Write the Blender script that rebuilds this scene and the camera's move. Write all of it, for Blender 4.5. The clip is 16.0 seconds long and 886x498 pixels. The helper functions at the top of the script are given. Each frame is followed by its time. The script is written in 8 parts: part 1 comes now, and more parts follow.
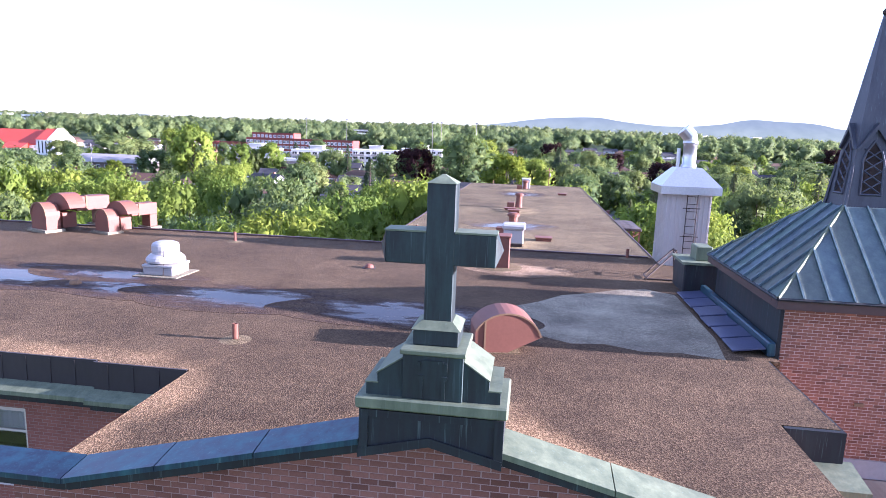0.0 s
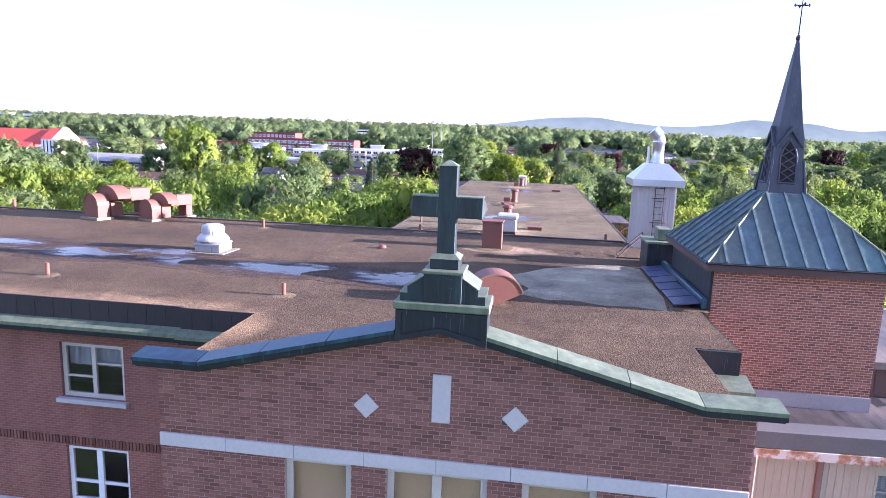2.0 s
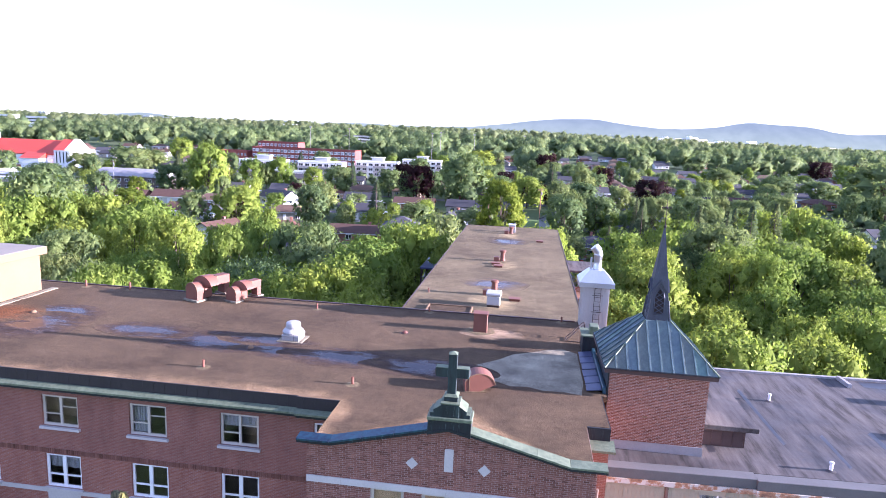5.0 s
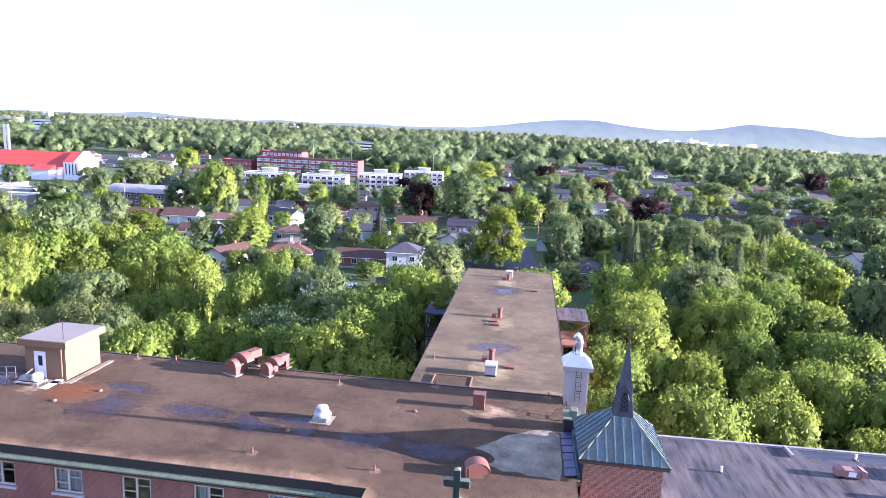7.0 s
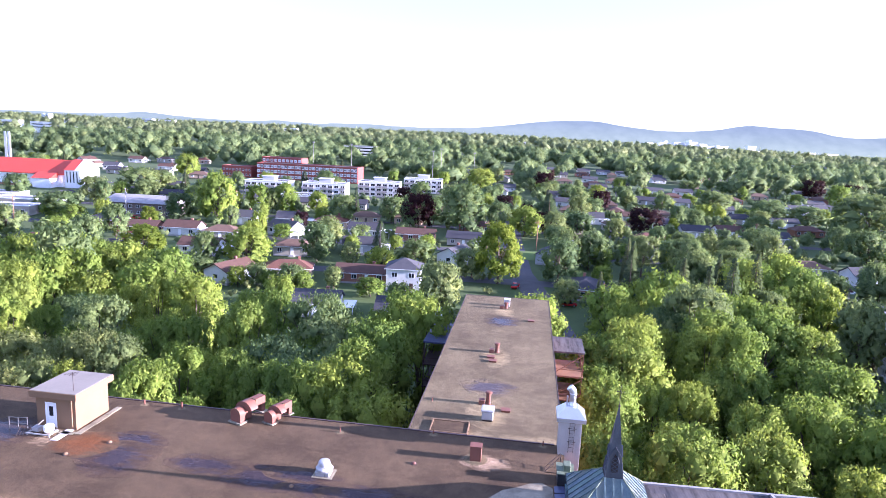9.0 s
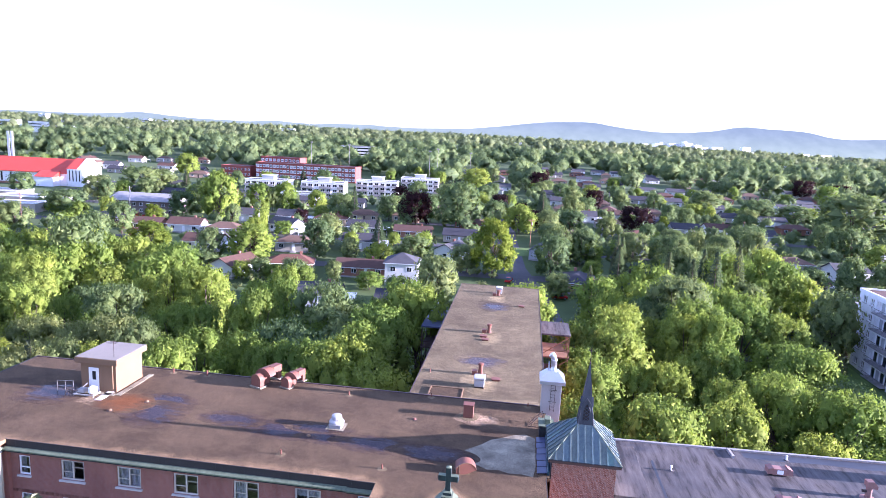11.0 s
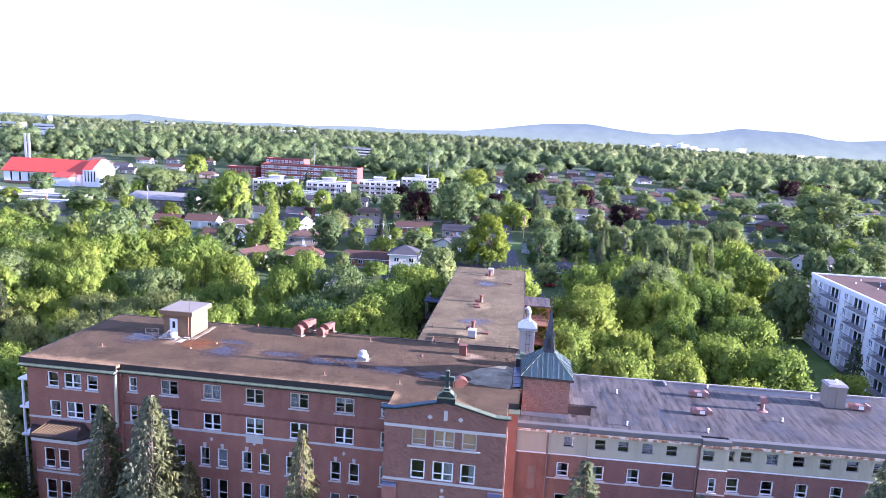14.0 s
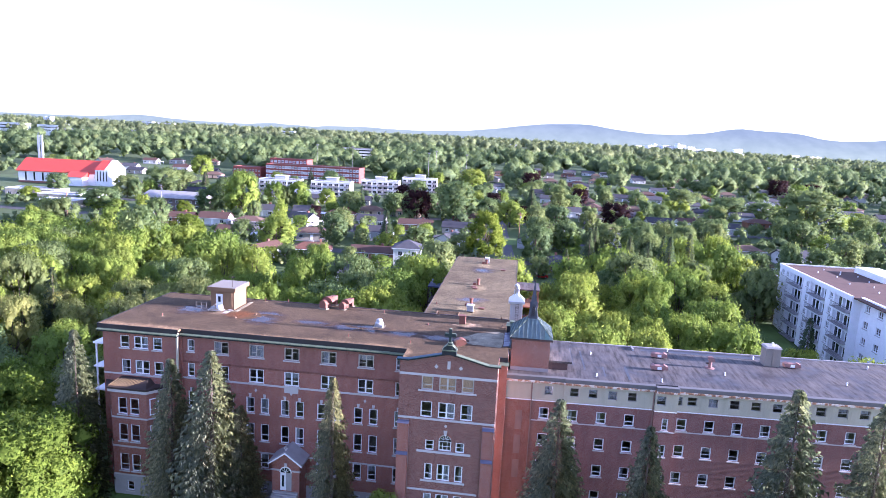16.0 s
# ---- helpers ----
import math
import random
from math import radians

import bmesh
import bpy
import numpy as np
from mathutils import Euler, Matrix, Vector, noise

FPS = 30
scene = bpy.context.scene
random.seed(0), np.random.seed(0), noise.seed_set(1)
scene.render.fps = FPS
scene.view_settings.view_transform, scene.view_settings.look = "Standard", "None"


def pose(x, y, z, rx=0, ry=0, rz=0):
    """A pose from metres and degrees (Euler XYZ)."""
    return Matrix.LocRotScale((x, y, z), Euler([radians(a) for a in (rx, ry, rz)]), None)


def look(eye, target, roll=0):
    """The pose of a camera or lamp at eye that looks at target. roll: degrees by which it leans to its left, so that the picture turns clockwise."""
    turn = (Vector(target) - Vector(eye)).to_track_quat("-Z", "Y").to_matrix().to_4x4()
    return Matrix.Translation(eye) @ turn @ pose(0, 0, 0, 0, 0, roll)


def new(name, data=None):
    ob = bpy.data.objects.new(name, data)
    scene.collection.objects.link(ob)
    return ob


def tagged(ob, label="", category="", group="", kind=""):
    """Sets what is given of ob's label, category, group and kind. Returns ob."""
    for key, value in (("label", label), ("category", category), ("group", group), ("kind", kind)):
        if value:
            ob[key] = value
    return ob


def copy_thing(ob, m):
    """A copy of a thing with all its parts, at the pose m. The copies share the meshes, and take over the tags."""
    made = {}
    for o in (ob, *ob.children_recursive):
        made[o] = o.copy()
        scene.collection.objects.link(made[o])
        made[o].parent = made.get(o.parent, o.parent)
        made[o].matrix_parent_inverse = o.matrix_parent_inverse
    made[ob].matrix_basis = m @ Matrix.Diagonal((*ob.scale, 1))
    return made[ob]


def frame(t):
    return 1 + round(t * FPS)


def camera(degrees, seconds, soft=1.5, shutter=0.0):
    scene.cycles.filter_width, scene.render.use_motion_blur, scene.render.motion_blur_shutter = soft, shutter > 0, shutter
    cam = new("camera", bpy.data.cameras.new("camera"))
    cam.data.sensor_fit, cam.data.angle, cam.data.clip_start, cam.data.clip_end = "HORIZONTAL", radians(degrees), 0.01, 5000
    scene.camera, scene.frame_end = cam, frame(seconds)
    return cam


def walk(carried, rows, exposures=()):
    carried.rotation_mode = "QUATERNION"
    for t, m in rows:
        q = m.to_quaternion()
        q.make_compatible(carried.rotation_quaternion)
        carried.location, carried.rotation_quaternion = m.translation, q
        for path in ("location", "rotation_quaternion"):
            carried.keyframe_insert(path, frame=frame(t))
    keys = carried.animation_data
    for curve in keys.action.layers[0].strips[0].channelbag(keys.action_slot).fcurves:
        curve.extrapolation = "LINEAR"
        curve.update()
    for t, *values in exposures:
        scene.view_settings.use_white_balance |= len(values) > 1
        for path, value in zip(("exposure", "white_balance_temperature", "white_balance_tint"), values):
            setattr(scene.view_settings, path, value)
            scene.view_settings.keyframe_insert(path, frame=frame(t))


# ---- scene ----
cam = camera(70.0, 16.0, soft=0.8)
# seconds, eye x, y, z, yaw, pitch, roll
ROWS = [
    (0, 6.480, -6.800, 26.645, 7.710, -9.878, 1.991),
    (0.5, 6.579, -7.507, 26.655, 7.704, -9.900, 1.971),
    (1, 6.721, -8.447, 26.662, 7.745, -9.919, 1.984),
    (1.5, 6.829, -9.553, 26.635, 7.719, -9.895, 2.046),
    (2, 6.939, -10.795, 26.629, 7.699, -9.897, 2.053),
    (2.5, 7.049, -12.177, 26.635, 7.669, -9.892, 2.036),
    (3, 7.162, -13.704, 26.734, 7.640, -9.895, 2.116),
    (3.5, 7.312, -15.363, 27.668, 7.654, -9.909, 2.156),
    (4, 7.505, -17.272, 29.529, 7.636, -9.927, 2.214),
    (4.2, 7.570, -18.128, 30.414, 7.599, -9.925, 2.241),
    (6.3, 8.212, -27.176, 39.102, 7.483, -9.872, 2.639),
    (6.5, 8.180, -27.600, 39.882, 7.492, -9.905, 2.638),
    (7, 8.038, -27.835, 41.692, 7.539, -9.964, 2.649),
    (7.5, 7.926, -27.934, 43.523, 7.557, -9.973, 2.705),
    (8, 7.958, -28.229, 45.179, 7.532, -10.019, 2.747),
    (8.5, 8.001, -28.458, 46.006, 7.502, -10.008, 2.731),
    (9, 8.060, -28.696, 46.241, 7.495, -9.959, 2.710),
    (9.2, 8.113, -29.130, 46.268, 7.461, -9.950, 2.717),
    (11.3, 9.179, -37.166, 45.899, 7.089, -9.858, 2.794),
    (11.5, 9.305, -38.184, 45.895, 7.054, -9.846, 2.770),
    (12, 9.659, -40.756, 45.846, 7.059, -9.825, 2.767),
    (12.5, 10.102, -43.612, 45.925, 7.093, -9.817, 2.770),
    (13, 10.447, -46.456, 45.955, 7.078, -9.789, 2.768),
    (13.5, 10.807, -49.554, 46.017, 7.082, -9.746, 2.773),
    (14, 11.080, -52.706, 46.068, 7.037, -9.724, 2.777),
    (14.5, 11.409, -56.044, 46.143, 7.012, -9.712, 2.800),
    (15, 11.748, -59.586, 46.213, 6.939, -9.673, 2.776),
    (15.5, 12.115, -63.139, 46.355, 6.949, -9.675, 2.779),
    (16, 12.347, -66.848, 46.512, 6.911, -9.691, 2.767),
]
walk(cam, [(t, pose(x, y, z, 90 + pitch, 0, yaw) @ pose(0, 0, 0, 0, 0, roll)) for t, x, y, z, yaw, pitch, roll in ROWS],
     exposures=[(0, 2.4, 5330, 38), (4.2, 2.4, 5330, 38), (11.3, 2.42, 5180, 40), (16, 2.42, 5180, 40)])

# ---- light ----
SUN_EL, SUN_AZ = 12.0, 88.4  # degrees above the horizon; clockwise from +y
world = bpy.data.worlds.new("sky")
scene.world = world
world.use_nodes = True
sky = world.node_tree.nodes.new("ShaderNodeTexSky")
sky.sky_type, sky.sun_disc = "NISHITA", False
sky.sun_elevation, sky.sun_rotation = radians(SUN_EL), radians(SUN_AZ)
sky.air_density, sky.dust_density, sky.ozone_density = 1.0, 0.45, 1.6
back = world.node_tree.nodes["Background"]
veil = world.node_tree.nodes.new("ShaderNodeMix")  # thin bright haze over the blue
veil.data_type = "RGBA"
veil.inputs["Factor"].default_value = 0.4
veil.inputs["B"].default_value = (3.1, 3.6, 4.5, 1)
world.node_tree.links.new(sky.outputs[0], veil.inputs["A"])
world.node_tree.links.new(veil.outputs["Result"], back.inputs[0])
back.inputs[1].default_value = 0.08
sun = new("sun", bpy.data.lights.new("sun", "SUN"))
sun.data.energy, sun.data.angle, sun.data.color = 5.0, radians(0.53), (1.0, 0.88, 0.72)
to_sun = Vector((math.sin(radians(SUN_AZ)) * math.cos(radians(SUN_EL)), math.cos(radians(SUN_AZ)) * math.cos(radians(SUN_EL)), math.sin(radians(SUN_EL))))
sun.matrix_world = look(to_sun * 300, (0, 0, 0))

# ---- materials ----
def material(name, rough=0.8, metal=0.0, spec=0.5):
    m = bpy.data.materials.new(name)
    m.use_nodes = True
    b = m.node_tree.nodes["Principled BSDF"]
    b.inputs["Roughness"].default_value, b.inputs["Metallic"].default_value = rough, metal
    b.inputs["Specular IOR Level"].default_value = spec
    return m, m.node_tree, b


def node(nt, kind, **values):
    n = nt.nodes.new(kind)
    for key, value in values.items():
        n.inputs[key].default_value = value
    return n


def noise_tex(nt, coord, scale, detail=4.0, rough=0.55, stretch=(1, 1, 1)):
    mp = node(nt, "ShaderNodeMapping", Scale=stretch)
    nt.links.new(coord, mp.inputs[0])
    n = node(nt, "ShaderNodeTexNoise", Scale=scale, Detail=detail, Roughness=rough)
    nt.links.new(mp.outputs[0], n.inputs["Vector"])
    return n.outputs["Fac"]


def ramp(nt, fac, stops):
    r = nt.nodes.new("ShaderNodeValToRGB")
    el = r.color_ramp.elements
    while len(el) < len(stops):
        el.new(0.5)
    for e, (p, c) in zip(el, stops):
        e.position, e.color = p, (*c, 1)
    nt.links.new(fac, r.inputs[0])
    return r.outputs[0]


def mix(nt, fac, a, b, mode="MIX"):
    n = nt.nodes.new("ShaderNodeMix")
    n.data_type, n.blend_type = "RGBA", mode
    for sock, v in ((n.inputs[0], fac), (n.inputs[6], a), (n.inputs[7], b)):
        if isinstance(v, bpy.types.NodeSocket):
            nt.links.new(v, sock)
        elif isinstance(v, (int, float)):
            sock.default_value = v
        else:
            sock.default_value = (*v, 1)
    return n.outputs[2]


def bump(nt, b, height, strength, distance):
    n = node(nt, "ShaderNodeBump", Strength=strength, Distance=distance)
    nt.links.new(height, n.inputs["Height"])
    nt.links.new(n.outputs[0], b.inputs["Normal"])


def position(nt):
    return nt.nodes.new("ShaderNodeNewGeometry").outputs["Position"]


def plain(name, c, rough=0.75, metal=0.0, vary=0.25, grain=6.0, relief=0.2, spec=0.4, stretch=(1, 1, 1)):
    """A surface of one colour with stains at two scales and a fine relief."""
    m, nt, b = material(name, rough, metal, spec)
    p = position(nt)
    big = noise_tex(nt, p, grain * 0.15, 3, stretch=stretch)
    fine = noise_tex(nt, p, grain * 3, 5, stretch=stretch)
    dark, light = tuple(v * (1 - vary) for v in c), tuple(min(1, v * (1 + vary * 0.7)) for v in c)
    col = ramp(nt, big, [(0.3, dark), (0.5, c), (0.72, light)])
    col = mix(nt, 0.5, col, ramp(nt, fine, [(0.3, tuple(v * 0.85 for v in c)), (0.7, tuple(min(1, v * 1.1) for v in c))]))
    nt.links.new(col, b.inputs["Base Color"])
    if relief:
        bump(nt, b, fine, relief, 0.01)
    return m


def wall_uv(nt):
    """(along the wall, up) for upright walls that run along x or y."""
    g = nt.nodes.new("ShaderNodeNewGeometry")
    sp, sn = nt.nodes.new("ShaderNodeSeparateXYZ"), nt.nodes.new("ShaderNodeSeparateXYZ")
    nt.links.new(g.outputs["Position"], sp.inputs[0])
    nt.links.new(g.outputs["True Normal"], sn.inputs[0])
    ax = nt.nodes.new("ShaderNodeMath"); ax.operation = "ABSOLUTE"
    nt.links.new(sn.outputs[0], ax.inputs[0])
    gt = nt.nodes.new("ShaderNodeMath"); gt.operation = "GREATER_THAN"; gt.inputs[1].default_value = 0.6
    nt.links.new(ax.outputs[0], gt.inputs[0])
    mx = nt.nodes.new("ShaderNodeMix"); mx.data_type = "FLOAT"
    nt.links.new(gt.outputs[0], mx.inputs[0]); nt.links.new(sp.outputs[0], mx.inputs[2]); nt.links.new(sp.outputs[1], mx.inputs[3])
    c = nt.nodes.new("ShaderNodeCombineXYZ")
    nt.links.new(mx.outputs[0], c.inputs[0]); nt.links.new(sp.outputs[2], c.inputs[1])
    return c.outputs[0]


def brick_wall(name, a, b2, mortar, length=0.215, course=0.075, stain=0.35):
    m, nt, b = material(name, 0.9, 0, 0.25)
    uv = wall_uv(nt)
    t = node(nt, "ShaderNodeTexBrick", Scale=1.0)
    t.inputs["Mortar Size"].default_value = 0.006
    t.inputs["Mortar Smooth"].default_value = 0.2
    t.inputs["Brick Width"].default_value, t.inputs["Row Height"].default_value = length, course
    t.inputs["Color1"].default_value, t.inputs["Color2"].default_value, t.inputs["Mortar"].default_value = (*a, 1), (*b2, 1), (*mortar, 1)
    t.inputs["Bias"].default_value = -0.2
    nt.links.new(uv, t.inputs["Vector"])
    p = position(nt)
    big = noise_tex(nt, p, 0.35, 4, 0.6)
    streak = noise_tex(nt, p, 0.9, 5, 0.6, (1.5, 1.5, 0.25))
    fine = noise_tex(nt, p, 30, 4)
    col = mix(nt, stain, t.outputs[0], ramp(nt, big, [(0.3, (0.45, 0.4, 0.42)), (0.55, (0.8, 0.75, 0.75)), (0.75, (1, 0.92, 0.86))]), "MULTIPLY")
    col = mix(nt, 0.35, col, ramp(nt, streak, [(0.3, (0.55, 0.52, 0.55)), (0.6, (1, 1, 1))]), "MULTIPLY")
    col = mix(nt, 0.35, col, ramp(nt, fine, [(0.3, (0.6, 0.6, 0.6)), (0.7, (1, 1, 1))]), "MULTIPLY")
    nt.links.new(col, b.inputs["Base Color"])
    inv = nt.nodes.new("ShaderNodeMath"); inv.operation = "SUBTRACT"; inv.inputs[0].default_value = 1
    nt.links.new(t.outputs["Fac"], inv.inputs[1])
    bump(nt, b, inv.outputs[0], 0.6, 0.008)
    return m


def single_brick(name, a, b2):
    """For bricks that are meshes: each takes its own tone."""
    m, nt, b = material(name, 0.9, 0, 0.25)
    oi, g = nt.nodes.new("ShaderNodeObjectInfo"), nt.nodes.new("ShaderNodeNewGeometry")
    ad = nt.nodes.new("ShaderNodeMath"); ad.operation = "ADD"
    nt.links.new(oi.outputs["Random"], ad.inputs[0]); nt.links.new(g.outputs["Random Per Island"], ad.inputs[1])
    fr = nt.nodes.new("ShaderNodeMath"); fr.operation = "FRACT"
    nt.links.new(ad.outputs[0], fr.inputs[0])
    p = position(nt)
    fine, big = noise_tex(nt, p, 40, 4), noise_tex(nt, p, 0.5, 3)
    col = ramp(nt, fr.outputs[0], [(0.0, tuple(v * 0.7 for v in a)), (0.2, a), (0.85, b2), (1.0, tuple(min(1, v * 1.25) for v in b2))])
    col = mix(nt, 0.4, col, ramp(nt, fine, [(0.3, (0.55, 0.55, 0.55)), (0.7, (1, 1, 1))]), "MULTIPLY")
    col = mix(nt, 0.4, col, ramp(nt, big, [(0.3, (0.6, 0.56, 0.58)), (0.7, (1, 0.96, 0.92))]), "MULTIPLY")
    nt.links.new(col, b.inputs["Base Color"])
    bump(nt, b, fine, 0.3, 0.004)
    return m


def gravel_mat(name, dark, mid, light, grain=22.0, patch=0.22, wet=0, pale_edge=False, dust=(1.9, 1.9, 1.8)):
    """Loose stones; wet 1 adds standing water in the middle of the sheet, wet 2 pale dust; a flag adds a paler strip
    along the gable.
    """
    m, nt, b = material(name, 0.95, 0, 0.2)
    p = position(nt)
    v = node(nt, "ShaderNodeTexVoronoi", Scale=grain)
    nt.links.new(p, v.inputs["Vector"])
    stones = nt.nodes.new("ShaderNodeSeparateColor")
    nt.links.new(v.outputs["Color"], stones.inputs[0])
    big, mid_n = noise_tex(nt, p, patch, 5, 0.6), noise_tex(nt, p, 1.6, 4, 0.6)
    col = ramp(nt, stones.outputs[0], [(0.0, dark), (0.45, mid), (0.8, light), (1.0, tuple(min(1, c * 1.3) for c in light))])
    col = mix(nt, 0.7, col, ramp(nt, big, [(0.32, (0.38, 0.34, 0.34)), (0.5, (0.8, 0.77, 0.74)), (0.66, (1.1, 1.07, 1.02))]), "MULTIPLY")
    col = mix(nt, 0.5, col, ramp(nt, mid_n, [(0.3, (0.6, 0.58, 0.58)), (0.65, (1, 1, 1))]), "MULTIPLY")
    scuff = ramp(nt, noise_tex(nt, p, 0.9, 8, 0.72, (0.55, 1.3, 1)), [(0.5, (1, 1, 1)), (0.62, (1.25, 1.24, 1.22)), (0.72, (1.75, 1.72, 1.66))])
    col = mix(nt, 0.5, col, scuff, "MULTIPLY")
    if pale_edge:
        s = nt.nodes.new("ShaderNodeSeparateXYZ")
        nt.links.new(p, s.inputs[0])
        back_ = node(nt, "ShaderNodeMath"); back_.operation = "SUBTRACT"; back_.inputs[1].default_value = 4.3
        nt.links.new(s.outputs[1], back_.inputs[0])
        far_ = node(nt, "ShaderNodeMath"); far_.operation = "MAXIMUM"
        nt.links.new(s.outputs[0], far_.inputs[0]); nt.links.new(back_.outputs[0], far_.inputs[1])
        # the paler strip is deeper behind the peak of the gable
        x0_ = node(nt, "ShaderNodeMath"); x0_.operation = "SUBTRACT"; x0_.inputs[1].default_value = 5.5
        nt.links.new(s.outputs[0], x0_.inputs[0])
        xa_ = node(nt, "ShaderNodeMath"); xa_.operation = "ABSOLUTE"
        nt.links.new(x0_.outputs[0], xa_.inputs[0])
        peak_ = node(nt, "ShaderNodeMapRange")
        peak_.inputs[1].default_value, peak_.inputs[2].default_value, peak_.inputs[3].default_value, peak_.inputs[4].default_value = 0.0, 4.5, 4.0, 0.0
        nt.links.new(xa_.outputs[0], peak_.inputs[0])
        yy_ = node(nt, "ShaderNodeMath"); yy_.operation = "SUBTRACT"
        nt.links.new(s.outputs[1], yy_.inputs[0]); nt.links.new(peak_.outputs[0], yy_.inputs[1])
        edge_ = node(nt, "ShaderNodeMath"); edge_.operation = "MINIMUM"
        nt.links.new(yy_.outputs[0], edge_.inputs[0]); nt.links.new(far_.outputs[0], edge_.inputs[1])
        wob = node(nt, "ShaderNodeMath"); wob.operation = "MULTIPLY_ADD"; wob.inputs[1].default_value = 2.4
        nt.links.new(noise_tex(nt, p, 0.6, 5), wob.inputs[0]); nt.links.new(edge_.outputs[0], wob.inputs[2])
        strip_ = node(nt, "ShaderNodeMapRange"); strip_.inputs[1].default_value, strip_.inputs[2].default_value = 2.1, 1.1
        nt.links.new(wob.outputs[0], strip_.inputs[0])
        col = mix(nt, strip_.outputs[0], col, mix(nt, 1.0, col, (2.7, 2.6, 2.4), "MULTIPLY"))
    bp = node(nt, "ShaderNodeBump", Strength=0.55, Distance=0.025)
    nt.links.new(v.outputs["Distance"], bp.inputs["Height"])
    nt.links.new(bp.outputs[0], b.inputs["Normal"])
    if wet:
        tc = nt.nodes.new("ShaderNodeTexCoord")
        off = node(nt, "ShaderNodeVectorMath"); off.operation = "SUBTRACT"; off.inputs[1].default_value = (0.5, 0.5, 0.0)
        nt.links.new(tc.outputs["Generated"], off.inputs[0])
        flat = node(nt, "ShaderNodeVectorMath"); flat.operation = "MULTIPLY"; flat.inputs[1].default_value = (1, 1, 0)
        nt.links.new(off.outputs[0], flat.inputs[0])
        ln = node(nt, "ShaderNodeVectorMath"); ln.operation = "LENGTH"
        nt.links.new(flat.outputs[0], ln.inputs[0])
        sm = node(nt, "ShaderNodeMath"); sm.operation = "MULTIPLY_ADD"; sm.inputs[1].default_value = 1.2
        nt.links.new(noise_tex(nt, p, 1.0, 7, 0.72, (0.6, 1.7, 1)), sm.inputs[0]); nt.links.new(ln.outputs["Value"], sm.inputs[2])
        damp, pool = node(nt, "ShaderNodeMapRange"), node(nt, "ShaderNodeMapRange")
        damp.inputs[1].default_value, damp.inputs[2].default_value = 1.08, 0.8
        pool.inputs[1].default_value, pool.inputs[2].default_value = 0.99, 0.77
        nt.links.new(sm.outputs[0], damp.inputs[0]); nt.links.new(sm.outputs[0], pool.inputs[0])
        if wet == 2:
            damp.inputs[1].default_value, damp.inputs[2].default_value = 1.15, 0.72
            # no water: blown dust that fades into the gravel
            nt.links.new(mix(nt, damp.outputs[0], col, mix(nt, 1.0, col, dust, "MULTIPLY")), b.inputs["Base Color"])
            return m
        # damp gravel is darker; the blue in colour and tint stands for reflected sky
        col = mix(nt, damp.outputs[0], col, mix(nt, 1.0, col, (0.45, 0.42, 0.62), "MULTIPLY"))
        b.inputs["Specular Tint"].default_value = (0.42, 0.54, 1.0, 1)
        for sock, a, z in (("Roughness", 0.95, 0.16), ("Specular IOR Level", 0.2, 0.17)):
            mr = node(nt, "ShaderNodeMapRange"); mr.inputs[3].default_value, mr.inputs[4].default_value = a, z
            nt.links.new(pool.outputs[0], mr.inputs[0]); nt.links.new(mr.outputs[0], b.inputs[sock])
        mr = node(nt, "ShaderNodeMapRange"); mr.inputs[3].default_value, mr.inputs[4].default_value = 0.9, 0.03
        nt.links.new(pool.outputs[0], mr.inputs[0]); nt.links.new(mr.outputs[0], bp.inputs["Strength"])
    nt.links.new(col, b.inputs["Base Color"])
    return m


def copper_mat(name, base, green, amount=0.5, rough=0.55):
    """Weathered sheet copper: dark metal with a streaky green bloom."""
    m, nt, b = material(name, rough, 0.35, 0.5)
    p = position(nt)
    streak = noise_tex(nt, p, 2.2, 6, 0.65, (2.5, 2.5, 0.35))
    big, fine = noise_tex(nt, p, 0.6, 4), noise_tex(nt, p, 25, 4)
    col = ramp(nt, streak, [(0.5 - amount * 0.35, base), (0.62, tuple((x + y) / 2 for x, y in zip(base, green))), (0.85, green)])
    col = mix(nt, 0.5, col, ramp(nt, big, [(0.3, (0.5, 0.5, 0.55)), (0.7, (1, 1, 1))]), "MULTIPLY")
    col = mix(nt, 0.25, col, ramp(nt, fine, [(0.3, (0.6, 0.6, 0.6)), (0.7, (1, 1, 1))]), "MULTIPLY")
    drip = ramp(nt, noise_tex(nt, p, 9, 5, 0.6, (3, 3, 0.1)), [(0.6, (0, 0, 0)), (0.76, (0.28, 0.28, 0.28))])
    col = mix(nt, drip, col, (0.26, 0.4, 0.38))
    nt.links.new(col, b.inputs["Base Color"])
    rr = node(nt, "ShaderNodeMapRange"); rr.inputs[3].default_value, rr.inputs[4].default_value = rough - 0.15, rough + 0.25
    nt.links.new(streak, rr.inputs[0]); nt.links.new(rr.outputs[0], b.inputs["Roughness"])
    bump(nt, b, big, 0.15, 0.05)
    return m


